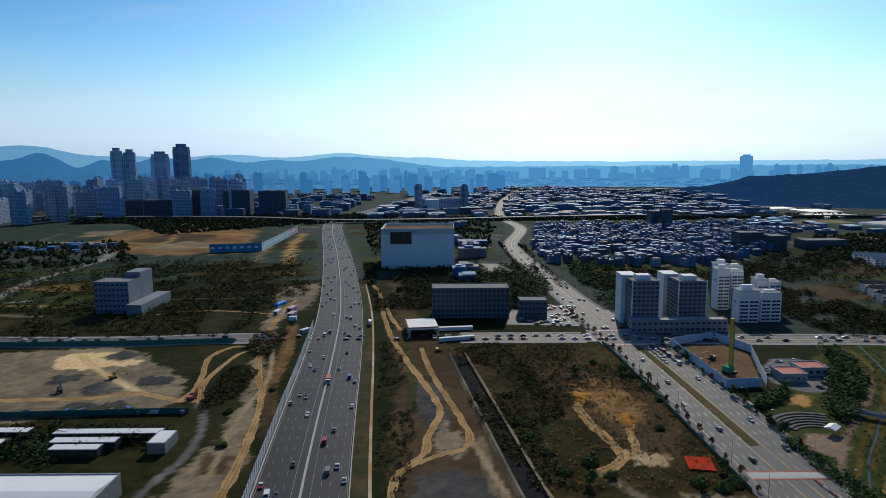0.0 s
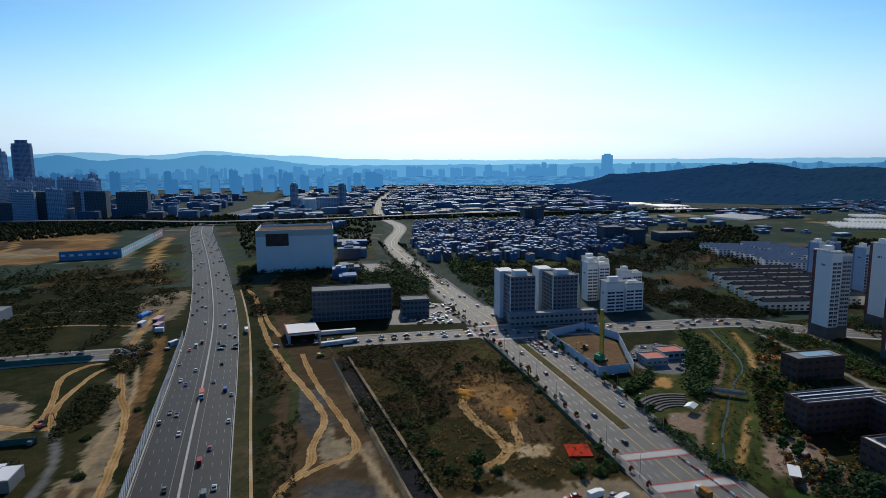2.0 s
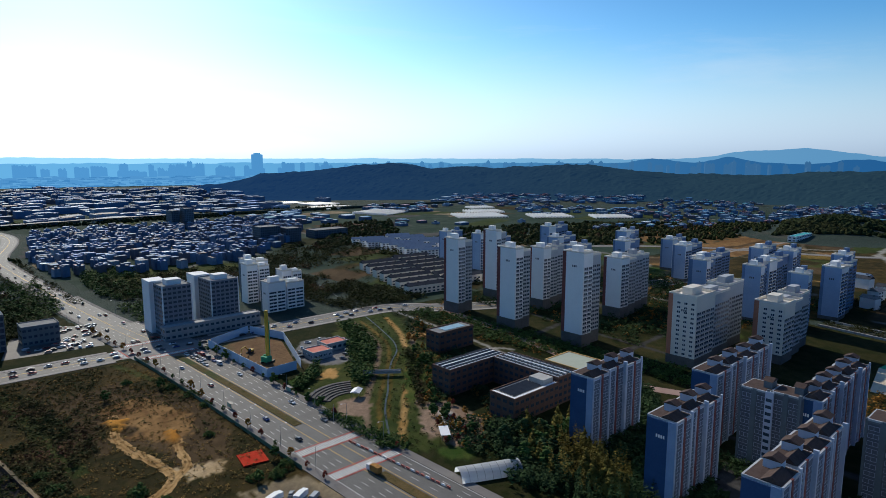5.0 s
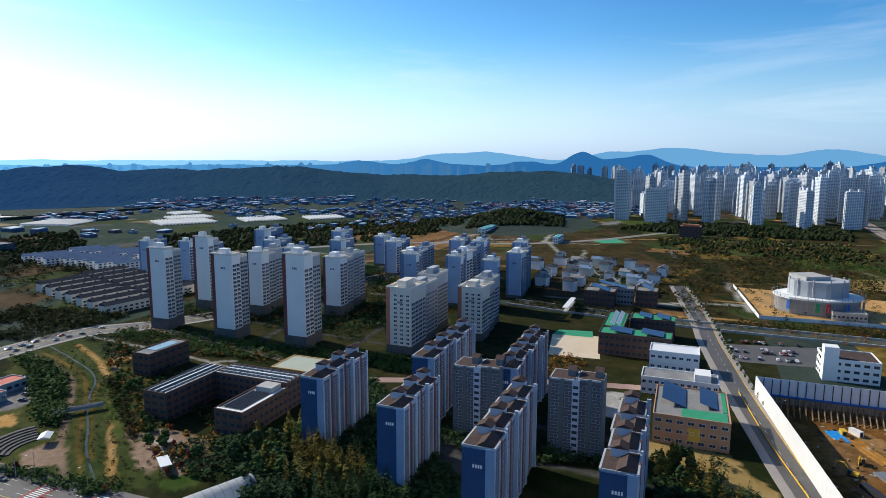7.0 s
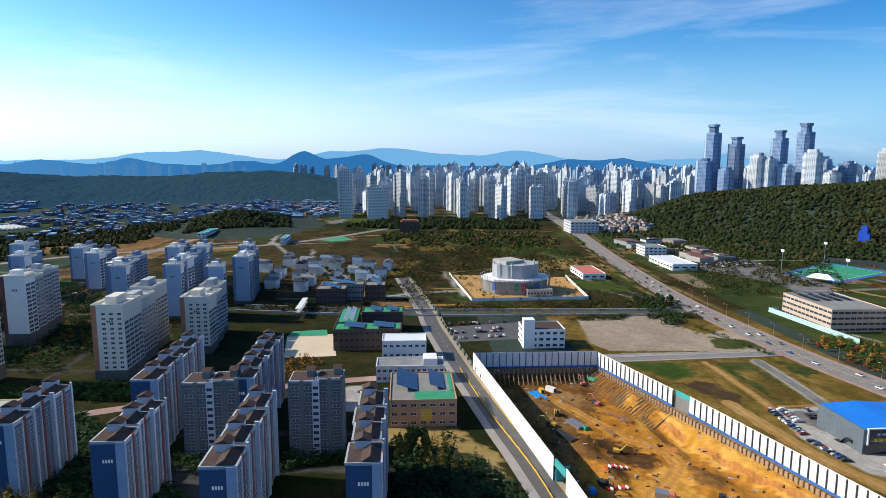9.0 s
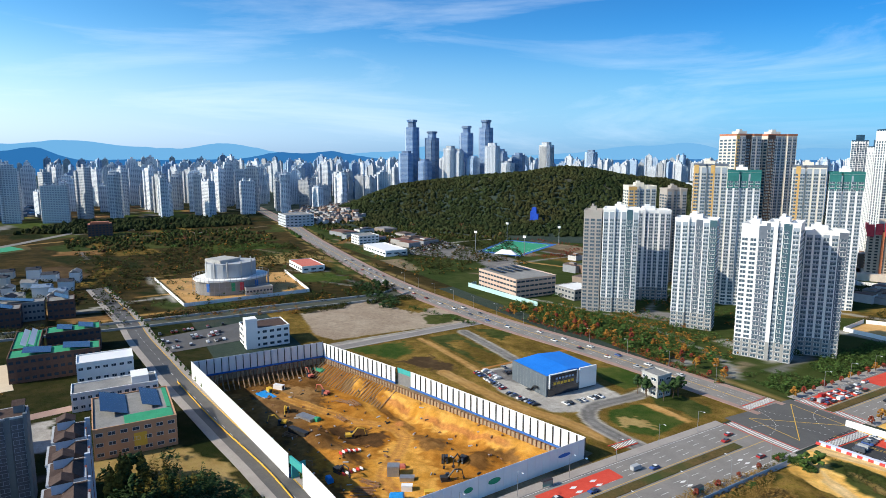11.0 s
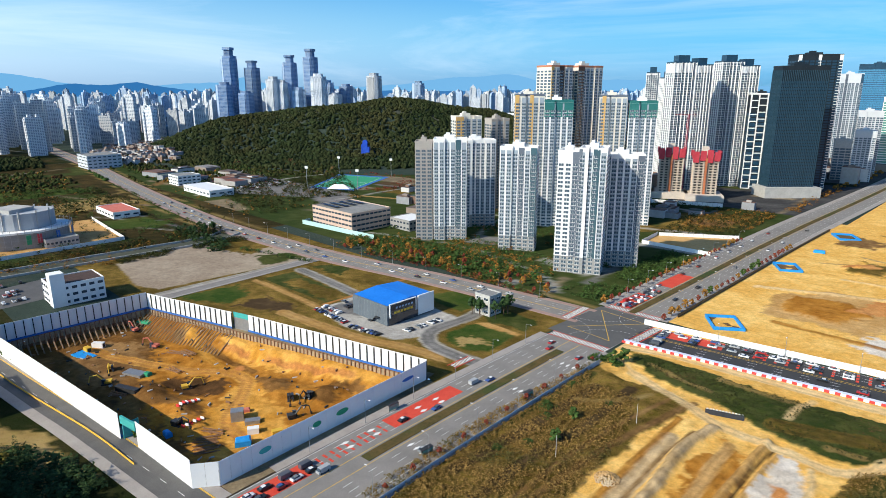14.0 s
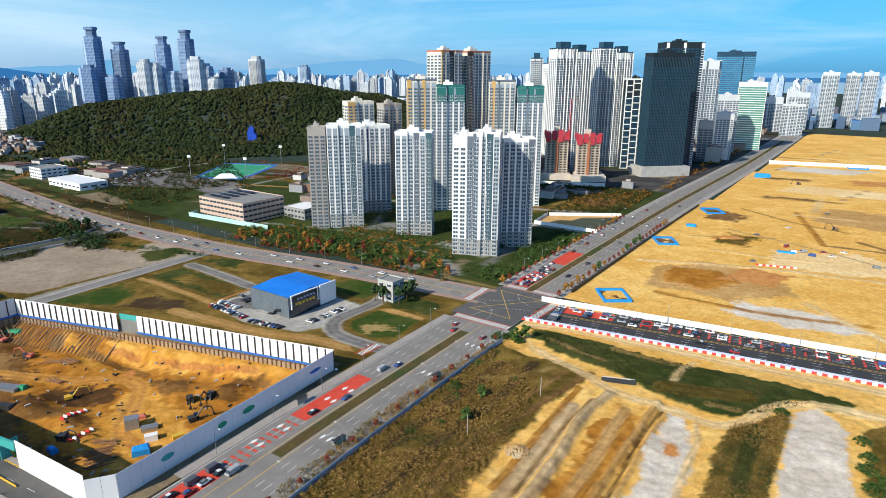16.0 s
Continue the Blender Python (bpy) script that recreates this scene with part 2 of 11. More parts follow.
REDLEAF = mat("red_leaves", (0.13, 0.028, 0.02), (0.22, 0.055, 0.03), 0.4, 0.9, island=0.4, fine=8)
OLIVE = mat("yellowing_conifer", (0.09, 0.08, 0.015), (0.17, 0.13, 0.03), 0.4, 0.9, island=0.4, fine=8)


def haze_glow_mat(name, away, toward, base=(0.02, 0.03, 0.04)):
    """Far surfaces whose haze is emitted as glow: paler and brighter towards the sun's bearing."""
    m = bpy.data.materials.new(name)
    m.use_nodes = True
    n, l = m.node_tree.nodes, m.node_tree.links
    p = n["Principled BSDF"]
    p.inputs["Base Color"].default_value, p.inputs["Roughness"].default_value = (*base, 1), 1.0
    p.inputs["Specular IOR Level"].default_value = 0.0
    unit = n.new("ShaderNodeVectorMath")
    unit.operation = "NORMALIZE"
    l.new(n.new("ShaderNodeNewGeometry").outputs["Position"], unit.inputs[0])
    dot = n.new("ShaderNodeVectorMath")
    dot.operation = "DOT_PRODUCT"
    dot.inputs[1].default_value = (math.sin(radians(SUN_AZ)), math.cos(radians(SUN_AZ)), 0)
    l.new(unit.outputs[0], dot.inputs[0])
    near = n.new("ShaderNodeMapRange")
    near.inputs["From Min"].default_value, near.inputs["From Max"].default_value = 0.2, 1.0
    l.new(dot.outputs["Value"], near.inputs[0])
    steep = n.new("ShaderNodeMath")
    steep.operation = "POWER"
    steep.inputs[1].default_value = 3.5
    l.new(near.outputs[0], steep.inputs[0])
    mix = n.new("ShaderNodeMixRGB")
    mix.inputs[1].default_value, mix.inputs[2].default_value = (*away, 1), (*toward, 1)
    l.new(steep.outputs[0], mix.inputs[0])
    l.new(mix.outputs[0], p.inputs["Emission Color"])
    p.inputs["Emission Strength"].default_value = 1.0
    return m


FARTHEST = haze_glow_mat("farthest_hills", (0.15, 0.39, 0.66), (0.5, 1.0, 1.35))
FAR_HILL = haze_glow_mat("far_hills", (0.025, 0.145, 0.37), (0.2, 0.6, 1.0))
FAR_PLAIN = haze_glow_mat("far_plain", (0.015, 0.085, 0.25), (0.12, 0.4, 0.78))
FAR_PALE = haze_glow_mat("far_pale_plain", (0.26, 0.42, 0.58), (0.3, 0.5, 0.7))
RIDGE = haze_glow_mat("ridge_haze_glow", (0.014, 0.038, 0.066), (0.005, 0.035, 0.13), (0.016, 0.03, 0.03))
FAR_CITY = haze_glow_mat("far_city", (0.05, 0.17, 0.36), (0.12, 0.42, 0.82))


def film_mat(name, colour):
    """Thin white plastic that lets the sun glow through."""
    m = bpy.data.materials.new(name)
    m.use_nodes = True
    n, l = m.node_tree.nodes, m.node_tree.links
    through_it = n.new("ShaderNodeBsdfTranslucent")
    through_it.inputs["Color"].default_value = (*colour, 1)
    n["Principled BSDF"].inputs["Base Color"].default_value = (*colour, 1)
    n["Principled BSDF"].inputs["Roughness"].default_value = 0.42
    n["Principled BSDF"].inputs["Specular IOR Level"].default_value = 1.0
    mix = n.new("ShaderNodeMixShader")
    mix.inputs[0].default_value = 0.6
    l.new(n["Principled BSDF"].outputs[0], mix.inputs[1])
    l.new(through_it.outputs[0], mix.inputs[2])
    l.new(mix.outputs[0], n["Material Output"].inputs["Surface"])
    return m


FILM = film_mat("greenhouse_film", (0.86, 0.88, 0.9))

# ---- mesh helpers ----
class Shape:
    """Collects vertices and faces of one mesh."""

    def __init__(self):
        self.v, self.f, self.mi = [], [], []

    def add(self, verts, faces, mi=0):
        k = len(self.v)
        self.v += [tuple(p) for p in verts]
        self.f += [tuple(k + i for i in face) for face in faces]
        self.mi += [mi] * len(faces)
        return self

    def box(self, x0, x1, y0, y1, z0, z1, mi=0, top=None):
        self.add([(x0, y0, z0), (x1, y0, z0), (x1, y1, z0), (x0, y1, z0), (x0, y0, z1), (x1, y0, z1), (x1, y1, z1), (x0, y1, z1)],
                 [(3, 2, 1, 0), (0, 1, 5, 4), (1, 2, 6, 5), (2, 3, 7, 6), (3, 0, 4, 7)], mi)
        k = len(self.v) - 8
        self.f.append((k + 4, k + 5, k + 6, k + 7))
        self.mi.append(mi if top is None else top)
        return self

    def obox(self, cx, cy, z0, sx, sy, sz, deg=0.0, mi=0, top=None):
        c, s = math.cos(radians(deg)), math.sin(radians(deg))
        q = [(cx + x * c - y * s, cy + x * s + y * c) for x, y in ((-sx / 2, -sy / 2), (sx / 2, -sy / 2), (sx / 2, sy / 2), (-sx / 2, sy / 2))]
        return self.prism(q, z0, z0 + sz, mi, top)

    def prism(self, pts, z0, z1, mi=0, top=None):
        n = len(pts)
        k = len(self.v)
        self.v += [(x, y, z0) for x, y in pts] + [(x, y, z1) for x, y in pts]
        for i in range(n):
            j = (i + 1) % n
            self.f.append((k + i, k + j, k + n + j, k + n + i))
            self.mi.append(mi)
        self.f.append(tuple(k + n + i for i in range(n)))
        self.mi.append(mi if top is None else top)
        self.f.append(tuple(k + i for i in reversed(range(n))))
        self.mi.append(mi)
        return self

    def gable(self, x0, x1, y0, y1, z0, h, mi=0, over=0.4):
        x0, x1, y0, y1 = x0 - over, x1 + over, y0 - over, y1 + over
        ym = (y0 + y1) / 2
        return self.add([(x0, y0, z0), (x1, y0, z0), (x1, y1, z0), (x0, y1, z0), (x0, ym, z0 + h), (x1, ym, z0 + h)],
                        [(0, 1, 5, 4), (2, 3, 4, 5), (3, 0, 4), (1, 2, 5), (3, 2, 1, 0)], mi)

    def tube(self, a, b, r0, r1=None, n=6, mi=0):
        a, b = Vector(a), Vector(b)
        r1 = r0 if r1 is None else r1
        d = (b - a).normalized()
        u = d.orthogonal().normalized()
        w = d.cross(u)
        ring = [(math.cos(6.28319 * i / n), math.sin(6.28319 * i / n)) for i in range(n)]
        verts = [a + (u * c + w * s) * r0 for c, s in ring] + [b + (u * c + w * s) * r1 for c, s in ring]
        faces = [(i, (i + 1) % n, n + (i + 1) % n, n + i) for i in range(n)] + [tuple(range(n, 2 * n)), tuple(reversed(range(n)))]
        return self.add(verts, faces, mi)

    def clump(self, c, r, squash, rng, mi=0):
        """A ragged clump of foliage: a rough 20-sided body."""
        k = len(self.v)
        turn = rng.random() * 6.28
        cs, sn = math.cos(turn), math.sin(turn)
        for x, y, z in ICO:
            q = r * (0.68 + 0.55 * rng.random())
            self.v.append((c[0] + (x * cs - y * sn) * q, c[1] + (x * sn + y * cs) * q, c[2] + z * q * squash))
        self.f += [(k + a, k + b, k + d) for a, b, d in ICO_F]
        self.mi += [mi] * 20
        return self

    def spray(self, c, r, squash, rng, n=20, mi=0):
        """Loose foliage: small leaf clusters turned every way round a centre."""
        k = len(self.v)
        for i in range(n):
            z = rng.uniform(-0.55, 1.0)
            a = rng.random() * 6.28319
            q = math.sqrt(max(0.0, 1 - z * z)) * r * rng.uniform(0.45, 0.95)
            x0, y0, z0 = c[0] + math.cos(a) * q, c[1] + math.sin(a) * q, c[2] + z * r * squash * rng.uniform(0.6, 1.0)
            for j in range(3):
                u, v = rng.random() * 6.28319, rng.uniform(-0.6, 0.6)
                w = r * rng.uniform(0.3, 0.62)
                self.v.append((x0 + math.cos(u) * w, y0 + math.sin(u) * w, z0 + v * w))
        self.f += [(k + 3 * i, k + 3 * i + 1, k + 3 * i + 2) for i in range(n)]
        self.mi += [mi] * n
        return self

    def mesh(self, name, mats, smooth=False):
        me = bpy.data.meshes.new(name)
        me.from_pydata(self.v, [], self.f)
        for m in mats if isinstance(mats, (list, tuple)) else [mats]:
            me.materials.append(m)
        me.polygons.foreach_set("material_index", self.mi)
        if smooth:
            me.polygons.foreach_set("use_smooth", [True] * len(self.f))
        me.update()
        return me


PHI = 1.618034
ICO = [Vector(p).normalized() for p in ((-1, PHI, 0), (1, PHI, 0), (-1, -PHI, 0), (1, -PHI, 0), (0, -1, PHI), (0, 1, PHI),
                                        (0, -1, -PHI), (0, 1, -PHI), (PHI, 0, -1), (PHI, 0, 1), (-PHI, 0, -1), (-PHI, 0, 1))]
ICO = [(p.x, p.y, p.z) for p in ICO]
ICO_F = [(0, 11, 5), (0, 5, 1), (0, 1, 7), (0, 7, 10), (0, 10, 11), (1, 5, 9), (5, 11, 4), (11, 10, 2), (10, 7, 6), (7, 1, 8),
         (3, 9, 4), (3, 4, 2), (3, 2, 6), (3, 6, 8), (3, 8, 9), (4, 9, 5), (2, 4, 11), (6, 2, 10), (8, 6, 7), (9, 8, 1)]


def part(name, shape, material, parent=None, label="", smooth=False):
    me = shape if isinstance(shape, bpy.types.Mesh) else shape.mesh(name, material, smooth)
    ob = new(name, me)
    ob.parent = parent
    if name == "glazing":
        tagged(ob, kind="stuff")
    return tagged(ob, label) if label else ob


def thing(name, label, category, at=(0, 0, 0), turn=0.0, group="", kind=""):
    ob = new(name)
    ob.matrix_basis = pose(*at, 0, 0, turn)
    return tagged(ob, label, category, group, kind)


def solid(name, shape, material, label, category, group="", kind="", smooth=False):
    return tagged(part(name, shape, material, None, "", smooth), label, category, group, kind)


def inside(x, y, poly):
    hit = False
    for (x0, y0), (x1, y1) in zip(poly, poly[1:] + poly[:1]):
        if (y0 > y) != (y1 > y) and x < (x1 - x0) * (y - y0) / (y1 - y0) + x0:
            hit = not hit
    return hit


def smooth_line(pts, step=12.0):
    """Points along a smooth curve through pts."""
    p = [Vector((*q, 0)) for q in pts]
    p = [2 * p[0] - p[1]] + p + [2 * p[-1] - p[-2]]
    out = []
    for a, b, c, d in zip(p, p[1:], p[2:], p[3:]):
        n = max(1, int((c - b).length / step))
        for i in range(n):
            t = i / n
            out.append(0.5 * (2 * b + (c - a) * t + (2 * a - 5 * b + 4 * c - d) * t * t + (3 * b - a - 3 * c + d) * t ** 3))
    return [(q.x, q.y) for q in out] + [tuple(pts[-1])]


def offset_line(line, d):
    """The line moved d metres to its right."""
    out = []
    for i, (x, y) in enumerate(line):
        (xa, ya), (xb, yb) = line[max(i - 1, 0)], line[min(i + 1, len(line) - 1)]
        n = math.hypot(xb - xa, yb - ya) or 1
        out.append((x + (yb - ya) / n * d, y - (xb - xa) / n * d))
    return out


def ribbon(shape, line, d0, d1, z, mi=0, lift=0.0):
    """A strip between offsets d0 and d1 from the line; lift: its edges' height as a slab."""
    a, b = offset_line(line, d0), offset_line(line, d1)
    k = len(shape.v)
    n = len(line)
    shape.v += [(x, y, z) for x, y in a] + [(x, y, z) for x, y in b]
    for i in range(n - 1):
        shape.f.append((k + i, k + n + i, k + n + i + 1, k + i + 1))
        shape.mi.append(mi)
    if lift:
        for e in (a, b):
            k = len(shape.v)
            shape.v += [(x, y, z - lift) for x, y in e] + [(x, y, z) for x, y in e]
            for i in range(n - 1):
                shape.f.append((k + i, k + i + 1, k + n + i + 1, k + n + i))
                shape.mi.append(mi)
    return shape


def dashes(shape, line, d, width, on, off, z, start=0.0, end=1e9, mi=0):
    """Dashes along the line at offset d."""
    path = offset_line(line, d)
    s, due = 0.0, start
    for (x0, y0), (x1, y1) in zip(path, path[1:]):
        n = math.hypot(x1 - x0, y1 - y0)
        ux, uy = (x1 - x0) / n, (y1 - y0) / n
        while due < s + n:
            if due > end:
                return shape
            q = due - s
            x, y = x0 + ux * q, y0 + uy * q
            w = width / 2
            shape.add([(x + uy * w, y - ux * w, z), (x + uy * w + ux * on, y - ux * w + uy * on, z),
                       (x - uy * w + ux * on, y + ux * w + uy * on, z), (x - uy * w, y + ux * w, z)], [(0, 1, 2, 3)], mi)
            due += on + off
        s += n
    return shape


def along(line, step, d=0.0, start=0.0):
    """Places and headings (degrees) every step metres along the line at offset d."""
    path = offset_line(line, d)
    s, due, out = 0.0, start, []
    for (x0, y0), (x1, y1) in zip(path, path[1:]):
        n = math.hypot(x1 - x0, y1 - y0)
        while due < s + n:
            q = (due - s) / n
            out.append((x0 + (x1 - x0) * q, y0 + (y1 - y0) * q, math.degrees(math.atan2(y1 - y0, x1 - x0))))
            due += step
        s += n
    return out


def blot(pts, rough=1.5, step=5.0, seed=0.0):
    """A closed outline through pts with an uneven edge."""
    loop = smooth_line(pts + pts[:1], step)[:-1]
    out = []
    for x, y in loop:
        dx = noise.noise((x * 0.09, y * 0.09, seed)) * 2.2 + noise.noise((x * 0.4, y * 0.4, seed)) * 0.9
        dy = noise.noise((x * 0.09, y * 0.09, seed + 9)) * 2.2 + noise.noise((x * 0.4, y * 0.4, seed + 9)) * 0.9
        out.append((x + dx * rough, y + dy * rough))
    return out


PATCHES = []


def patch(name, pts, material, z, label, category="ground", rough=1.5, sharp=False, kind="structure"):
    """A flat lot of ground of its own surface, laid on the ground sheet."""
    bm = bmesh.new()
    PATCHES.append(name)
    z += 0.0015 * (len(PATCHES) % 37)
    loop = pts if sharp else blot(pts, rough, 1.8, len(name))
    vs = [bm.verts.new((x, y, z)) for x, y in loop]
    es = [bm.edges.new((vs[i], vs[(i + 1) % len(vs)])) for i in range(len(vs))]
    bmesh.ops.triangle_fill(bm, use_beauty=True, edges=es)
    bmesh.ops.recalc_face_normals(bm, faces=bm.faces[:])
    for f in bm.faces:
        if f.normal.z < 0:
            f.normal_flip()
    me = bpy.data.meshes.new(name)
    bm.to_mesh(me)
    bm.free()
    me.materials.append(material)
    return tagged(new(name, me), label, category, "", kind)


# ---- ground ----
HILLS = [(1004, -865, 210, 145, 91), (1075, -679, 197, 110, 58), (1175, -547, 120, 104, 47), (939, -1082, 140, 131, 60),
         (1225, 335, 120, 80, 24)]
PIT = [(179, -54), (222, -48), (361, -31), (361, -108), (181, -160), (174, -61)]


RIDGE_AT = [20, 24, 26, 33, 38, 42, 47, 53.6, 57.5, 62.5, 67.6, 75, 79.5, 84, 90]
RIDGE_UP = [0, 30, 58, 80, 92, 78, 68, 104, 78, 52, 58, 76, 70, 48, 0]


def terrain(x, y):
    z = 0.0
    for hx, hy, rx, ry, h in HILLS:
        q = ((x - hx) / rx) ** 2 + ((y - hy) / ry) ** 2
        if q < 9:
            z += h * math.exp(-q)
    d, az = math.hypot(x, y), math.degrees(math.atan2(x, y))
    if 19 < az < 91 and 1500 < d < 3300:
        up = float(np.interp(az + 1.2 * noise.noise((az * 0.5, d / 300, 2)), RIDGE_AT, RIDGE_UP))
        z += math.exp(-((d - 2350) / 330) ** 2) * max(0.0, up + 14 * noise.noise((x / 260, y / 260, 3)) + 8 * noise.noise((x / 90, y / 90, 5)))
    return z - 0.6 if z < 0.6 else z - 0.6


def ticks(lo, hi, zones):
    out, q = [], lo
    while q < hi:
        out.append(q)
        q += next((s for a, b, s in zones if a <= q < b), 130)
    return out + [hi]


def build_ground():
    xs = ticks(-4900, 4900, [(160, 380, 2.5), (-500, 160, 30), (380, 1300, 22), (1300, 2600, 55)])
    ys = ticks(-4900, 4900, [(-172, -22, 2.5), (-1150, -172, 22), (-22, 500, 30), (500, 2600, 55)])
    s = Shape()
    keep = {}
    for j, y in enumerate(ys):
        for i, x in enumerate(xs):
            z = terrain(x, y)
            if 1780 < math.hypot(x, y) < 2950 and y > 0 and z > 0:
                z *= 0.35
            s.v.append((x, y, max(z, 0.0) if z > -0.59 else 0.0))
            keep[i, j] = 160 < x < 380 and -172 < y < -22 and inside(x, y, PIT)
    n = len(xs)
    for j in range(len(ys) - 1):
        for i in range(n - 1):
            if not (keep[i, j] or keep[i + 1, j] or keep[i, j + 1] or keep[i + 1, j + 1]):
                s.f.append((j * n + i, j * n + i + 1, (j + 1) * n + i + 1, (j + 1) * n + i))
                s.mi.append(0)
    return solid("ground", s, SCRUB, "scrubby autumn ground of grass and brown earth", "ground", kind="structure", smooth=True)


build_ground()

# far ridges that close the view, haze blue emitted by their surface: each a low line with peaks (bearing, half width in
# degrees, height)
FARTHEST_PEAKS = [(-34, 5, 135), (-26.5, 2.5, 40), (-19, 6, 72), (-9, 4, 75), (-2, 4, 38), (6, 6, 10), (67.5, 2, 25), (72, 4.5, 68), (83, 2.5, 55), (88.5, 4, 96),
                  (94, 3, 40), (100.5, 3.5, 85), (114, 3, 25), (118, 1.6, 60), (136, 4, 60), (141, 3, 70), (151, 5, 45)]
FAR_PEAKS = [(-35.5, 2, 55), (-32.6, 1.7, 100), (-28.6, 1.2, 60), (-24.5, 2.6, 72), (-20.3, 2, 70), (-15.5, 3, 50), (-9.2, 4, 72), (-4.5, 3, 32), (61, 2, 30), (66.9, 1.6, 45),
             (76, 2, 26), (80.9, 1.6, 92), (83.7, 1.3, 30), (86.2, 1.9, 74), (105, 2.5, 44), (109.5, 2.5, 52)]
PLAIN_PEAKS = [(-40, 8, 8), (-17, 5, 12), (-6, 3, 6), (3, 4, 10), (60, 6, 8)]
for dist, base, rough, peaks, m, seed, label in ((4780, 116, 7, FARTHEST_PEAKS, FARTHEST, 2.0, "palest far hills along the hazy horizon"), (4330, 88, 8, FAR_PEAKS, FAR_HILL, 7.0, "far hills before the horizon glowing haze blue"),
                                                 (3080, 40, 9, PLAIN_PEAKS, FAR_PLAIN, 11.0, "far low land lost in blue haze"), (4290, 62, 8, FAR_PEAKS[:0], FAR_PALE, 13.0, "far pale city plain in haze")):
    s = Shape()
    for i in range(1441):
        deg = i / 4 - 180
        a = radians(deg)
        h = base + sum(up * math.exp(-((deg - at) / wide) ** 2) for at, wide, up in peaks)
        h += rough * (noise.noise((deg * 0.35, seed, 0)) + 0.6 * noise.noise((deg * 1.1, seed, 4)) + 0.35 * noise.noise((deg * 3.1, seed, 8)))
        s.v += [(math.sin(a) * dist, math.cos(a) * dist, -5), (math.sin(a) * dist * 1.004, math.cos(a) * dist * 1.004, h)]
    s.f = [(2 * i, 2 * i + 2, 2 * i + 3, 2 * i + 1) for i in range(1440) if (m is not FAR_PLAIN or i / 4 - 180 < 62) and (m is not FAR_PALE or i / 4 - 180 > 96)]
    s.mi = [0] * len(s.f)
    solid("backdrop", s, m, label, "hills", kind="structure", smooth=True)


# the far city: many low boxes stepped up the far strip to read as tiers, glowing in two haze tones, then towers
FAR_HAZE_PALE = haze_glow_mat("far_haze_pale", (0.03, 0.12, 0.31), (0.17, 0.5, 0.88))
FAR_SHADE = haze_glow_mat("far_haze_dark", (0.012, 0.07, 0.21), (0.08, 0.32, 0.68))
fr = random.Random(77)
for m, count, seen in ((FAR_SHADE, 900, 0.7), (FAR_HAZE_PALE, 700, 1.0)):
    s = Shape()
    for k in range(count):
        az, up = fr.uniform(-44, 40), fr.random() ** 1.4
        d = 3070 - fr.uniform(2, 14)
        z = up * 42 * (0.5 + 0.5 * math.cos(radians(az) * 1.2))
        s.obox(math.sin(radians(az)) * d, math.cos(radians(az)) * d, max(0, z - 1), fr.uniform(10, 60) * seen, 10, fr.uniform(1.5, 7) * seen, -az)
    solid("far_district", s, m, "far low city blocks glowing in blue haze tones", "city", kind="stuff")

# ---- lots ----
patch("ground_playground", [(387, 88), (390, 55), (442, 63), (436, 95)], PLAYSAND, 0.1, "pale sand school playground", sharp=True)
patch("ground_lot_hall", [(675, -39), (542, -50), (546, -158), (656, -165)], TRACK, 0.06, "sandy building site inside hoardings", sharp=True)
patch("ground_court", [(450, 93), (436, 95), (438, 66), (454, 69)], GREENPAINT, 0.13, "green ball court beside the school", "court", sharp=True)
patch("ground_yard", [(24, 690), (80, 684), (78, 752), (28, 760)], NORTHROAD, 0.06, "bare grey asphalt yard", "yard", sharp=True)
patch("ground_office_yard", [(58, 520), (79, 541), (113, 519), (103, 460), (46, 467)], NORTHROAD, 0.08, "asphalt car park before the dark office", "car park", sharp=True)
patch("ground_car_park", [(456, -19), (470, -82), (423, -72), (417, -22)], NORTHROAD, 0.07, "asphalt car park", "car park", sharp=True)
patch("ground_lot_tower", [(176, -452), (182, -520), (236, -486), (232, -452)], SAND, 0.07, "fenced sandy plot beside the avenue", sharp=True)
patch("ground_sports_field", [(990, 150), (1026, 112), (984, 92), (962, 124)], GREENPAINT, 0.1, "green sports pitch", "sports field", sharp=True)
patch("ground_sports_surround", [(992, 158), (1036, 110), (982, 84), (950, 124)], DRYGRASS, 0.06, "bare earth round the pitch")
PITCH = [(671, -431), (620, -452), (670, -544), (735, -517)]
patch("ground_pitch_border", [(674 + (x - 674) * 1.16, -486 + (y + 486) * 1.16) for x, y in PITCH], BLUETRIM, 0.07, "blue running strip round the pitch", "sports field", sharp=True)
pitch = patch("ground_pitch", PITCH, GREENPAINT, 0.1, "green football pitch", "sports field", sharp=True)
lines = [(674 + (x - 674) * 0.92, -486 + (y + 486) * 0.92) for x, y in PITCH]
for k in range(4):
    part("white_line", ribbon(Shape(), [lines[k], lines[(k + 1) % 4]], -0.3, 0.3, 0.13), PAINT, pitch)
part("white_line", ribbon(Shape(), [((lines[0][0] + lines[3][0]) / 2, (lines[0][1] + lines[3][1]) / 2), ((lines[1][0] + lines[2][0]) / 2, (lines[1][1] + lines[2][1]) / 2)], -0.3, 0.3, 0.13), PAINT, pitch)

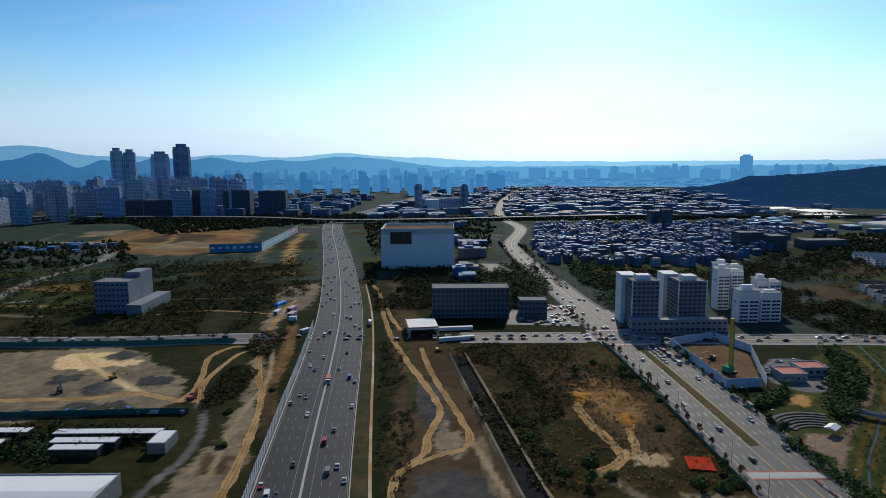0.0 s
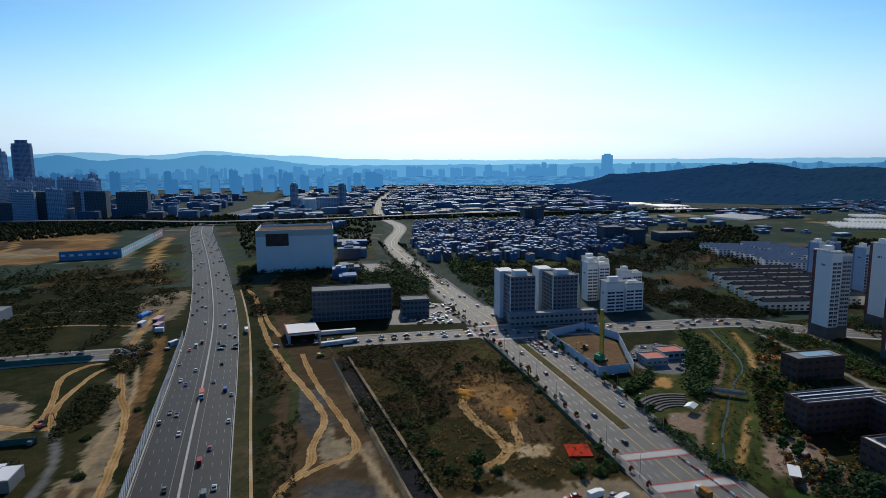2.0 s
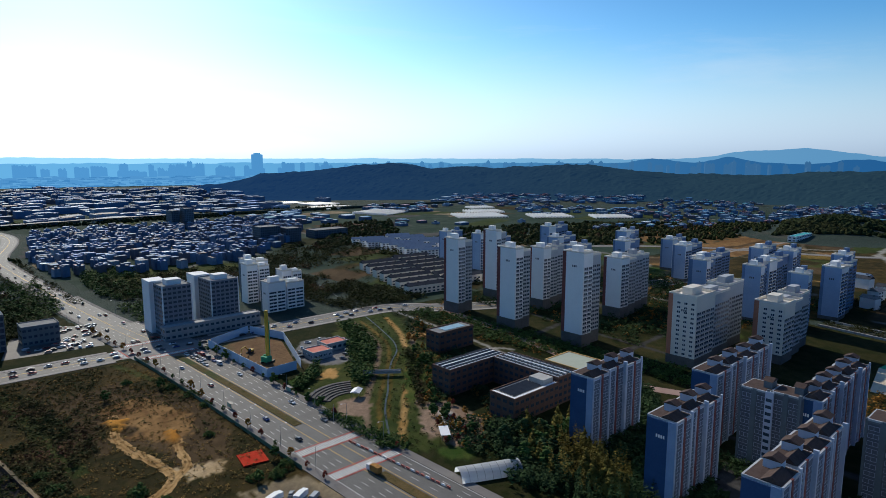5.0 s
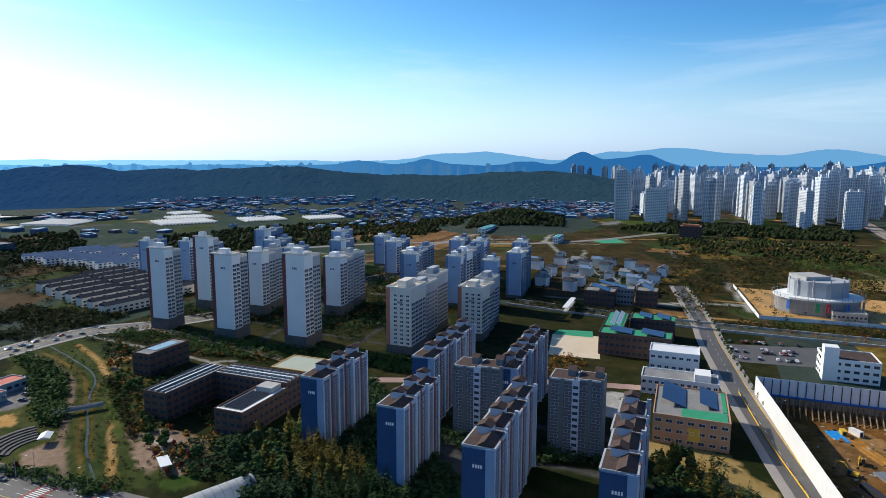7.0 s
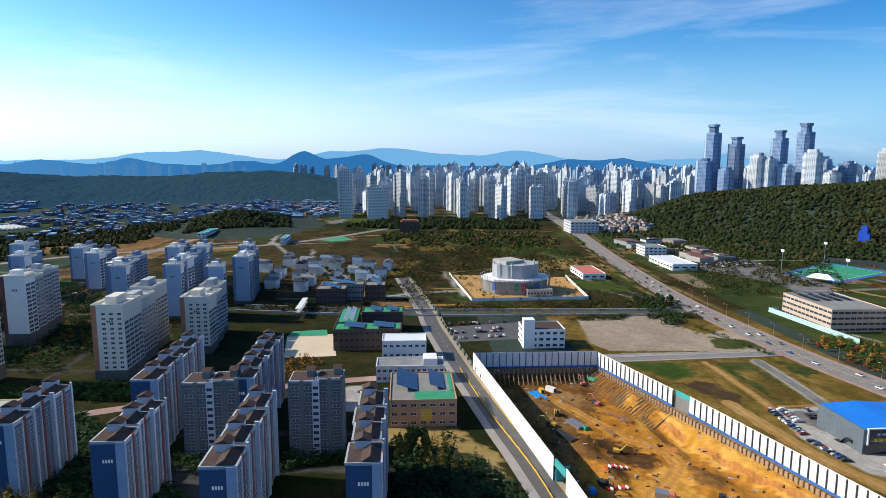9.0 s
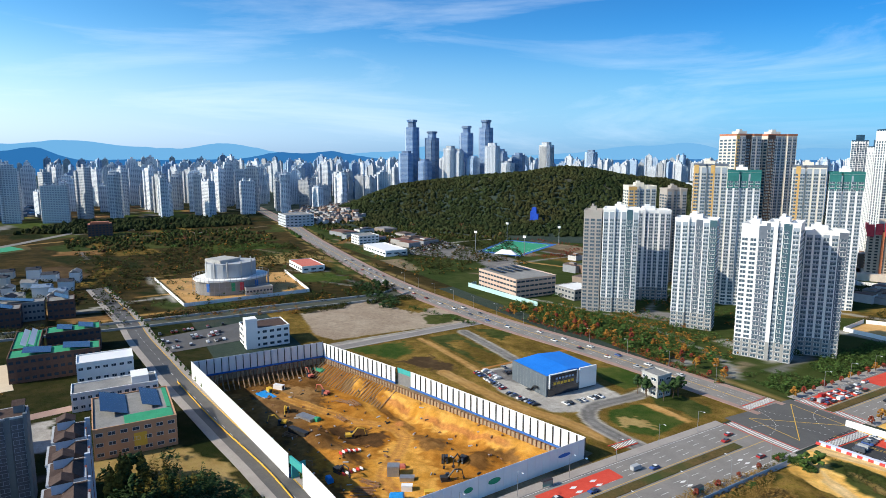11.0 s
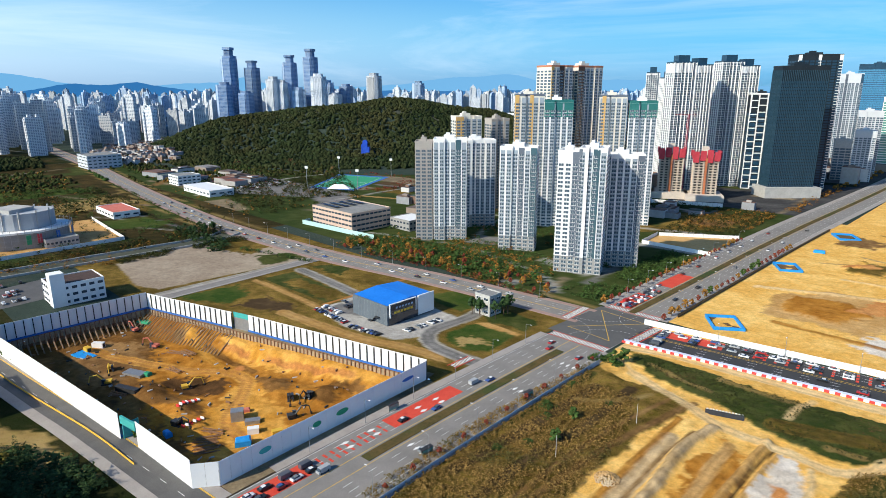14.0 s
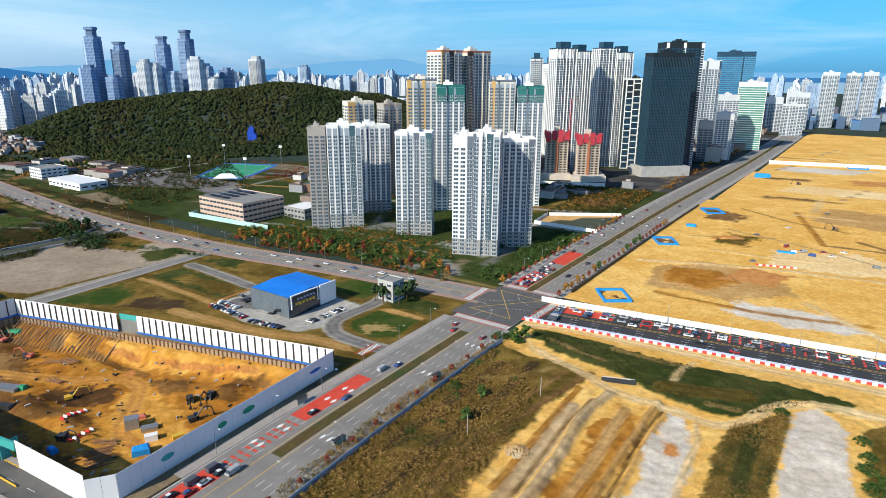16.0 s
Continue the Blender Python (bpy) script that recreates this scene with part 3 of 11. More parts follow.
# ---- roads ----
HIGHWAY = smooth_line([(-30, 40), (-44, 130), (-55, 218), (-63, 292), (-72, 381), (-86, 498), (-110, 644), (-148, 848), (-214, 1183),
                       (-226, 1333), (-204, 1537), (-155, 1789), (-90, 2207), (13, 2876)], 14)
AVENUE = smooth_line([(147, -1500), (149, -945), (157, -600), (158, -371), (157, -240), (154, -130), (150, -60), (142, 90), (137, 220), (134, 330), (129, 430),
                      (115, 570), (101, 833), (104, 950), (144, 1168), (131, 1447), (206, 2087), (382, 2927)], 12)
CROSS_NORTH = smooth_line([(-900, 470), (-318, 430), (-151, 434), (-4, 431), (99, 429), (212, 421), (307, 415), (345, 385), (420, 350), (640, 300)], 12)
CROSS_SOUTH = smooth_line([(173, -276), (200, -274), (288, -264), (370, -250), (446, -244), (543, -241), (690, -251), (875, -270), (1137, -301), (1500, -330)], 12)
CROSS_EAST = smooth_line([(142, -272), (60, -284), (-16, -294), (-300, -330)], 12)
SIDE = smooth_line([(166, -52), (241, -42), (278, -36), (360, -24), (401, -19), (460, -12), (517, -7), (659, 12)], 10)
LOT_ROAD = smooth_line([(372, -36), (374, -120), (382, -246)], 10)
WALKWAY = smooth_line([(345, 390), (336, 355), (326, 290), (312, 230), (306, 192), (300, 180), (330, 100), (345, 40), (352, -18)], 8)
STREAM = smooth_line([(158, 216), (177, 245), (194, 265), (209, 284), (227, 304), (241, 317), (252, 334), (261, 356), (275, 395), (288, 440), (310, 513), (340, 640)], 6)
FLYOVER = smooth_line([(-1200, 1450), (-524, 1400), (-268, 1310), (-169, 1290), (17, 1300), (392, 1350), (900, 1300), (1600, 1200)], 30)
FARROAD = smooth_line([(700, 560), (840, 420), (905, 250), (940, 200), (1010, 130), (1180, 20)], 20)


def road(name, line, width, material, label, z=0.15, walks=0.0, lanes=(), edge=None, centre=None, walk_mat=None, gap=None, line_mat=None):
    ob = solid(name, ribbon(Shape(), line, -width / 2, width / 2, z, lift=0.12), material, label, "road", kind="structure")
    if walks:
        for side in (-1, 1):
            a, b = sorted((side * width / 2, side * (width / 2 + walks)))
            runs, run = [], []
            for p in line:
                if gap and gap(*p):
                    runs, run = runs + [run], []
                else:
                    run.append(p)
            for run in runs + [run]:
                if len(run) > 1:
                    part("pavement", ribbon(Shape(), run, a, b, z + 0.13, lift=0.25), walk_mat or PAVING, ob, "pale block pavement with a kerb")
    marks = Shape()
    for d in lanes:
        dashes(marks, line, d, 0.16, 4.0, 7.0, z + 0.02)
    if lanes:
        tagged(part("lane_marking", marks, line_mat or PAINT, ob, "dashed white lane lines"), kind="stuff")
    if edge:
        lines = Shape()
        for d in edge:
            ribbon(lines, line, d - 0.09, d + 0.09, z + 0.02)
        part("edge_line", lines, line_mat or PAINT, ob, "white edge lines")
    if centre:
        lines = Shape()
        for d in centre:
            ribbon(lines, line, d - 0.11, d + 0.11, z + 0.025)
        part("centre_line", lines, YELLOW, ob, "yellow centre lines")
    return ob


WORNLINE = mat("worn_lane_paint", (0.2, 0.2, 0.2), (0.34, 0.34, 0.33), 0.3, 0.8)
STREETPAVE = mat("grey_pavement_blocks", (0.17, 0.155, 0.145), (0.23, 0.215, 0.2), 0.12, 0.9, fine=20)
motorway = road("road_motorway", HIGHWAY, 37, HWY, "wide dark asphalt motorway with many lanes", 0.35,
                lanes=[-14.4, -10.8, -7.2, 7.2, 10.8, 14.4], edge=[-17.6, -3.6, 3.6, 17.6], line_mat=WORNLINE)
s = Shape()
ribbon(s, HIGHWAY, -0.45, 0.45, 1.25, lift=0.9)
part("median_barrier", s, CONCRETE, motorway, "pale concrete median barrier")
for d in (-18.4, 18.4):
    part("side_barrier", ribbon(Shape(), HIGHWAY, d - 0.2, d + 0.2, 1.3, lift=1.3), CONCRETE, motorway)
for y0, y1, w in ((505, 650, 26), (632, 3000, 20)):
    road("road_avenue_far", [p for p in AVENUE if y0 < p[1] < y1], w, NORTHROAD, "grey asphalt avenue narrowing into the distance", 0.14, walks=2.5, lanes=[-w / 4, w / 4], centre=[-0.4, 0.4], walk_mat=STREETPAVE)
road("road_avenue_north", [p for p in AVENUE if 95 < p[1] < 520], 33, NORTHROAD, "grey asphalt avenue with many lanes", 0.15, walks=4.5,
     lanes=[-13.2, -9.9, -6.6, 6.6, 9.9, 13.2], edge=[-16.1, 16.1], centre=[-3.3, 3.3], walk_mat=STREETPAVE, gap=lambda x, y: 411 < y < 448)
avenue = road("road_avenue", [p for p in AVENUE if p[1] < 115], 33, ASPHALT, "pale worn asphalt avenue with many lanes", 0.15, walks=4.5,
              lanes=[-13.2, -9.9, -6.6, 6.6, 9.9, 13.2], edge=[-16.1, 16.1], centre=[-3.3, 3.3],
              gap=lambda x, y: -297 < y < -246 or 414 < y < 446 or -64 < y < -40)
GREEN_MEDIANS = [(-232, -95), (-1300, -292), (100, 200), (258, 408)]
for y0, y1 in GREEN_MEDIANS:
    line = [p for p in AVENUE if y0 <= p[1] <= y1]
    part("median", ribbon(Shape(), line, -2.2, 2.2, 0.34, lift=0.2), DRYGRASS, avenue, "dry grass median strip with a kerb")
road("road_north_west", [p for p in CROSS_NORTH if p[0] < -122], 20, NORTHROAD, "asphalt cross road ending at the embankment", 0.13, walks=3.5, lanes=[-5, 5], centre=[-0.3, 0.3])
road("road_north", [p for p in CROSS_NORTH if p[0] > -4], 20, NORTHROAD, "asphalt cross road with four lanes", 0.13, walks=3.5, lanes=[-5, 5], centre=[-0.3, 0.3], gap=lambda x, y: 104 < x < 156 or -120 < x < -45)
road("road_south", CROSS_SOUTH, 18, ASPHALT, "pale asphalt road through the estates", 0.13, walks=3.5, lanes=[-6, -3, 3, 6], centre=[-0.3, 0.3], walk_mat=BRICKPATH)
road("road_east", CROSS_EAST, 27, DARKROAD, "fresh black asphalt road with red lanes", 0.14, lanes=[-9, -6, 3, 6, 9], edge=[-13, 13], centre=[-0.6, 0.6])
road("road_side", SIDE, 11, NORTHROAD, "narrow asphalt side street with a yellow kerb line", 0.12, walks=4.0, centre=[5.0, 5.3], lanes=[0])
road("road_lot", LOT_ROAD, 7, ASPHALT, "asphalt lane between vacant plots", 0.11, walks=2.0)
road("road_far", FARROAD, 14, ASPHALT, "curving road past fields", 0.14)
solid("pavement_walkway", ribbon(Shape(), WALKWAY, -4, 4, 0.11), BRICKPATH, "pinkish brick walkway between blocks", "pavement", kind="structure")
solid("water_stream", ribbon(Shape(), STREAM, -0.5, 0.5, 0.1), WATER, "shallow stream between grassy banks", "stream", kind="structure")
canal = smooth_line([(524, 150), (508, 60), (500, -20), (497, -120), (494, -203), (506, -232)], 10)
solid("water_canal", ribbon(Shape(), canal, -9, 9, 0.08), mat("canal_bed", (0.06, 0.07, 0.05), (0.1, 0.1, 0.08), 0.1, 0.9, fine=10),
      "low canal bed between concrete walls", "canal", kind="structure")
for d in (-9.4, 9.4):
    solid("wall_canal", ribbon(Shape(), canal, d - 0.4, d + 0.4, 1.6, lift=1.6), CONCRETE, "long concrete canal wall", "wall", kind="structure")
solid("road_embankment", ribbon(Shape(), [p for p in FLYOVER if p[0] > 440], -7, 7, 6.0, lift=5.9), SCRUB, "overgrown railway embankment", "embankment", kind="structure")
fly = solid("road_flyover", ribbon(Shape(), [p for p in FLYOVER if p[0] < 470], -9, 9, 7.5, lift=1.6), NORTHROAD, "long concrete viaduct across the motorway", "viaduct", kind="structure")
s = Shape()
for x, y, a in along([p for p in FLYOVER if p[0] < 470], 45):
    s.obox(x, y, 0, 2.2, 10, 6, a)
part("pier", s, CONCRETE, fly)


# ---- worked land: sheets whose surface passes softly from one soil to the next ----
def lattice(X, Y, size, seed, octaves=4):
    """Smooth random values from 0 to 1 over the plan, in octaves."""
    table = np.random.default_rng(seed).random((128, 128))
    total, weight, amp = np.zeros_like(X), 0.0, 1.0
    for k in range(octaves):
        u, v = X / size + 17.3 * k, Y / size + 5.1 * k
        i, j = np.floor(u).astype(int), np.floor(v).astype(int)
        fu, fv = u - i, v - j
        fu, fv = fu * fu * (3 - 2 * fu), fv * fv * (3 - 2 * fv)
        g = lambda a, b: table[(i + a) % 128, (j + b) % 128]
        total += amp * ((g(0, 0) * (1 - fu) + g(1, 0) * fu) * (1 - fv) + (g(0, 1) * (1 - fu) + g(1, 1) * fu) * fv)
        weight, amp, size = weight + amp, amp * 0.6, size / 2.1
    return total / weight


def line_distance(X, Y, pts):
    best = np.full_like(X, 1e9)
    for (x0, y0), (x1, y1) in zip(pts, pts[1:]):
        dx, dy = x1 - x0, y1 - y0
        q = np.clip(((X - x0) * dx + (Y - y0) * dy) / (dx * dx + dy * dy + 1e-9), 0, 1)
        best = np.minimum(best, np.hypot(X - x0 - q * dx, Y - y0 - q * dy))
    return best


def area_distance(X, Y, pts):
    """Distance to the outline, negative inside."""
    hit = np.zeros(X.shape, bool)
    for (x0, y0), (x1, y1) in zip(pts, pts[1:] + pts[:1]):
        if y0 != y1:
            hit ^= ((y0 > Y) != (y1 > Y)) & (X < (x1 - x0) * (Y - y0) / (y1 - y0) + x0)
    d = line_distance(X, Y, pts + pts[:1])
    return np.where(hit, -d, d)


DARKTIMBER = mat("dark_decking", (0.05, 0.045, 0.045), (0.09, 0.08, 0.075), 0.3, 0.8, fine=12)
TONES = {}
TONES["sand"] = ((0.7, 0.39, 0.09), (0.87, 0.575, 0.19), 0.0)
TONES["pale_sand"] = ((0.76, 0.52, 0.24), (0.87, 0.67, 0.37), 0.0)
TONES["orange"] = ((0.33, 0.135, 0.02), (0.6, 0.29, 0.055), 0.0)
TONES["brown"] = ((0.17, 0.09, 0.035), (0.36, 0.21, 0.085), 0.1)
TONES["clay"] = ((0.5, 0.235, 0.035), (0.74, 0.41, 0.1), 0.0)
TONES["dark_clay"] = ((0.06, 0.032, 0.014), (0.15, 0.075, 0.028), 0.0)
TONES["pit_earth"] = ((0.13, 0.062, 0.018), (0.3, 0.155, 0.05), 0.0)
TONES["umber"] = ((0.07, 0.045, 0.024), (0.13, 0.085, 0.045), 0.3)
TONES["stone"] = ((0.58, 0.5, 0.4), (0.74, 0.68, 0.6), 0.0)
TONES["worn_track"] = ((0.27, 0.15, 0.055), (0.5, 0.32, 0.14), 0.0)
TONES["grey"] = ((0.4, 0.28, 0.15), (0.6, 0.45, 0.27), 0.05)
TONES["slate"] = ((0.055, 0.055, 0.055), (0.12, 0.115, 0.105), 0.0)
TONES["gravel"] = ((0.17, 0.135, 0.09), (0.36, 0.28, 0.17), 0.05)
TONES["promenade"] = ((0.24, 0.165, 0.115), (0.33, 0.235, 0.17), 0.0)
TONES["track"] = ((0.46, 0.26, 0.085), (0.6, 0.38, 0.16), 0.0)
TONES["weeds"] = ((0.13, 0.085, 0.022), (0.34, 0.21, 0.06), 1.0)
TONES["fallow"] = ((0.035, 0.03, 0.012), (0.12, 0.075, 0.03), 1.0)
TONES["grass"] = ((0.042, 0.06, 0.016), (0.11, 0.11, 0.036), 0.8)
# far field tone with the blue of haze mixed in
TONES["hazy_meadow"] = ((0.03, 0.052, 0.038), (0.062, 0.085, 0.066), 0.4)
TONES["lush"] = ((0.042, 0.078, 0.016), (0.115, 0.125, 0.034), 0.8)
TONES["straw"] = ((0.3, 0.2, 0.07), (0.45, 0.32, 0.14), 0.5)
TONES["scrub"] = ((0.018, 0.026, 0.008), (0.06, 0.05, 0.022), 1.0)
TONES["lot"] = ((0.3, 0.235, 0.175), (0.4, 0.33, 0.25), 0.05)
# drive darkened so that tree and block shade is painted into it
TONES["shade_toned_drive"] = ((0.05, 0.05, 0.052), (0.1, 0.098, 0.095), 0.0)
TONES["drive"] = ((0.16, 0.155, 0.15), (0.25, 0.24, 0.23), 0.0)
TONES["concrete"] = ((0.36, 0.34, 0.31), (0.5, 0.48, 0.44), 0.0)
TONES["rust"] = ((0.5, 0.2, 0.06), (0.6, 0.3, 0.1), 0.0)
TONES["lawn"] = ((0.038, 0.058, 0.016), (0.08, 0.09, 0.03), 0.6)


def land_mat():
    m = bpy.data.materials.new("worked_soil")
    m.use_nodes = True
    n, l = m.node_tree.nodes, m.node_tree.links
    p = n["Principled BSDF"]
    p.inputs["Roughness"].default_value, p.inputs["Specular IOR Level"].default_value = 0.95, 0.03
    tone = n.new("ShaderNodeAttribute")
    tone.attribute_name = "soil"
    src = n.new("ShaderNodeNewGeometry").outputs["Position"]
    fields = []
    for scale, detail in ((0.35, 6), (1.7, 8)):
        t = n.new("ShaderNodeTexNoise")
        t.inputs["Scale"].default_value, t.inputs["Detail"].default_value, t.inputs["Roughness"].default_value = scale, detail, 0.72
        l.new(src, t.inputs["Vector"])
        fields.append(t.outputs[0])
    def span(v, a, b, c, d):
        r = n.new("ShaderNodeMapRange")
        for k, q in zip(("From Min", "From Max", "To Min", "To Max"), (a, b, c, d)):
            r.inputs[k].default_value = q
        l.new(v, r.inputs[0])
        return r.outputs[0]
    def times(a, b):
        r = n.new("ShaderNodeMath")
        r.operation = "MULTIPLY"
        for k, v in enumerate((a, b)):
            l.new(v, r.inputs[k])
        return r.outputs[0]
    value = times(span(fields[0], 0.3, 0.7, 0.75, 1.2), span(fields[1], 0.3, 0.7, 0.84, 1.15))
    vary = n.new("ShaderNodeHueSaturation")
    l.new(tone.outputs["Color"], vary.inputs["Color"])
    l.new(value, vary.inputs["Value"])
    tuft = times(span(fields[1], 0.5, 0.6, 0.0, 0.85), tone.outputs["Alpha"])
    dark = n.new("ShaderNodeMixRGB")
    dark.blend_type = "MULTIPLY"
    dark.inputs[2].default_value = (0.36, 0.42, 0.3, 1)
    olive = n.new("ShaderNodeMixRGB")
    olive.blend_type = "MULTIPLY"
    olive.inputs[2].default_value = (0.56, 0.66, 0.4, 1)
    l.new(times(span(fields[0], 0.44, 0.6, 0.0, 0.8), tone.outputs["Alpha"]), olive.inputs[0])
    l.new(vary.outputs[0], olive.inputs[1])
    l.new(tuft, dark.inputs[0])
    l.new(olive.outputs[0], dark.inputs[1])
    l.new(dark.outputs[0], p.inputs["Base Color"])
    relief = n.new("ShaderNodeBump")
    relief.inputs["Strength"].default_value, relief.inputs["Distance"].default_value = 0.8, 0.35
    l.new(times(fields[0], fields[1]), relief.inputs["Height"])
    l.new(relief.outputs[0], p.inputs["Normal"])
    return m


LAND = land_mat()


def soil(X, Y, base, layers, seed):
    """Colour and relief over the plan. Layers: ('area', outline, tone, softness, rise) or ('line', course, tone, width, rise)."""
    def tone(name, k):
        a, b, grow = TONES[name]
        q = np.clip((lattice(X, Y, 26, seed + k) - 0.3) * 1.5 + (lattice(X, Y, 5, seed + k + 50, 3) - 0.5) * 1.2 + (lattice(X, Y, 1.9, seed + k + 60, 2) - 0.5) * 0.45, 0, 1)[..., None]
        return np.concatenate([np.array(a) * (1 - q) + np.array(b) * q, np.full(q.shape, grow)], -1)
    col = tone(base, 0)
    rise = np.zeros_like(X)
    wobble = (lattice(X, Y, 14, seed + 7) - 0.5) * 9 + (lattice(X, Y, 3.4, seed + 8, 2) - 0.5) * 4
    grit = (lattice(X, Y, 1.7, seed + 9, 2) - 0.5) * 2
    for k, (kind, pts, name, size, up) in enumerate(layers):
        if kind == "line":
            d = line_distance(X, Y, smooth_line(pts, 5)) + (wobble * 0.13 + grit * 0.35) * min(1.0, size / 5)
            cover = np.clip((size / 2 - d) / 0.8 + 0.5, 0, 1)
            rut = np.exp(-((d - size * 0.28) / (size * 0.1 + 0.2)) ** 2)
            cover = cover * (0.75 + 0.25 * lattice(X, Y, 7, seed + k + 20, 3))
            col = col * (1 - cover[..., None]) + tone(name, k + 1) * (1 - 0.3 * rut[..., None]) * cover[..., None]
            rise += up * np.clip(1.4 - d / (size / 2), 0, 1) * (0.6 + 0.8 * lattice(X, Y, 6, seed + k + 30, 3))
        else:
            soft = abs(size)
            d = area_distance(X, Y, pts) + wobble * min(1.6, soft / 4) + grit * min(2.5, soft * 0.45)
            cover = np.clip(0.5 - d / min(max(soft, 0.3), 1.2), 0, 1)
            col = col * (1 - cover[..., None]) + tone(name, k + 1) * cover[..., None]
            rise += up * cover
    return np.clip(col, 0, 1), rise


def land(name, x0, x1, y0, y1, step, base, layers, label, seed=1, z=0.03, rough=0.0, keep=None, calm=None, material=None):
    """One sheet of worked ground. keep: which places to build; calm: 0 to 1, how far the relief may rise."""
    xs, ys = np.arange(x0, x1 + step, step), np.arange(y0, y1 + step, step)
    X, Y = np.meshgrid(xs, ys)
    col, rise = soil(X, Y, base, layers, seed)
    H = rough * ((lattice(X, Y, 18, seed + 90) - 0.4) * 2.4 + (lattice(X, Y, 3.5, seed + 91, 3) - 0.5) * 0.8) + rise
    if calm:
        H = H * calm(X, Y)
    Z = z + np.maximum(H, 0.0)
    ok = keep(X, Y) if keep else np.ones(X.shape, bool)
    n = len(xs)
    index = np.arange(X.size).reshape(X.shape)
    quad = np.stack([index[:-1, :-1], index[:-1, 1:], index[1:, 1:], index[1:, :-1]], -1)
    quad = quad[ok[:-1, :-1] & ok[:-1, 1:] & ok[1:, 1:] & ok[1:, :-1]]
    me = bpy.data.meshes.new(name)
    me.from_pydata(np.stack([X, Y, Z], -1).reshape(-1, 3).tolist(), [], quad.tolist())
    me.color_attributes.new("soil", "FLOAT_COLOR", "POINT").data.foreach_set("color", col.reshape(-1).astype(np.float32))
    me.polygons.foreach_set("use_smooth", [True] * len(me.polygons))
    me.materials.append(material or LAND)
    return tagged(new(name, me), label, "ground", "", "structure")


def edge_fade(X, Y, lines, near, far):
    """0 close to any of the lines, 1 beyond."""
    d = np.full_like(X, 1e9)
    for line in lines:
        d = np.minimum(d, line_distance(X, Y, line))
    return np.clip((d - near) / (far - near), 0, 1)


south_avenue = [p for p in AVENUE if -1500 < p[1] < 20]
fill_layers = []
fill_layers.append(("area", [(141, -60), (139, -229), (127, -223), (118, -219), (105, -223), (93, -222), (87, -215), (90, -197), (91, -180), (91, -162), (93, -148), (92, -137), (88, -110), (84, -60)], "weeds", 3, 0.5))
fill_layers.append(("line", [(88, -221), (94, -186), (97, -163), (98, -141), (98, -100)], "brown", 3.4, 0.0))
fill_layers.append(("line", [(96, -219), (101, -190), (103, -160), (103, -120)], "brown", 2.2, 0.0))
fill_layers.append(("line", [(112, -214), (110, -180), (112, -140), (110, -100)], "umber", 5, 0.2))
fill_layers.append(("line", [(124, -205), (124, -170), (126, -120)], "umber", 6, 0.3))
fill_layers.append(("line", [(132, -215), (133, -170), (134, -100)], "grass", 5, 0.4))
fill_layers.append(("line", [(104, -215), (112, -200), (124, -190)], "straw", 3, 0.0))
fill_layers.append(("area", [(85, -214), (88, -180), (88, -140), (84, -90), (70, -90), (72, -140), (75, -180), (78, -208)], "sand", 4, 0.2))
fill_layers.append(("line", [(84, -190), (81, -160), (79, -120)], "grey", 7, 0.0))
fill_layers.append(("line", [(87, -205), (86, -170), (84, -130)], "orange", 3, 0.2))
fill_layers.append(("area", [(69, -203), (57, -197), (55, -156), (57, -110), (68, -110), (71, -172)], "orange", 5, 0.1))
fill_layers.append(("line", [(66, -200), (64, -170), (62, -130)], "track", 5, 0.0))
fill_layers.append(("line", [(62, -192), (60, -160), (60, -130)], "orange", 2.5, 0.4))
fill_layers.append(("line", [(75, -208), (77, -186), (75, -165), (73, -140), (72, -100)], "grey", 4.5, 1.9))
fill_layers.append(("line", [(79, -200), (80, -170), (77, -130)], "brown", 1.6, 0.0))
fill_layers.append(("line", [(57, -212), (57, -187), (57, -167), (56, -130)], "track", 3, 1.3))
fill_layers.append(("line", [(53.5, -210), (55, -187), (54, -167), (53, -147), (52, -110)], "umber", 1.3, 0.0))
fill_layers.append(("line", [(51.5, -205), (52.5, -187), (51, -150), (50, -110)], "track", 1.8, 0.9))
fill_layers.append(("area", [(51, -206), (45, -208), (40, -198), (38, -187), (36, -173), (35, -159), (32, -110), (48, -110), (49, -164), (51, -182)], "stone", 3, 0.1))
fill_layers.append(("area", [(47, -186), (44, -188), (42, -182), (45, -178)], "rust", 3, 0.0))
fill_layers.append(("line", [(41, -204), (38, -195), (37, -170), (34, -140)], "pale_sand", 2.5, 0.4))
fill_layers.append(("area", [(133, -250), (115, -254), (94, -252), (69, -250), (53, -254), (37, -256), (16, -256), (-5, -255), (-5, -245), (6, -242), (14, -244), (25, -222), (31, -216), (43, -215), (52, -217), (70, -222), (85, -229), (100, -229), (117, -235), (126, -240)], "grass", 2.5, 0.5))
fill_layers.append(("line", [(88, -249), (72, -248), (59, -250)], "straw", 4, 0.2))
fill_layers.append(("line", [(118, -243), (100, -237), (88, -236)], "straw", 3, 0.1))
fill_layers.append(("line", [(57, -234), (57, -246), (54, -257)], "pale_sand", 3.5, 0.0))
fill_layers.append(("line", [(58, -226), (44, -230), (30, -236)], "weeds", 10, 0.2))
fill_layers.append(("line", [(50, -250), (20, -252), (-4, -252)], "grass", 5, 0.2))
fill_layers.append(("line", [(40, -222), (30, -224)], "straw", 4, 0.0))
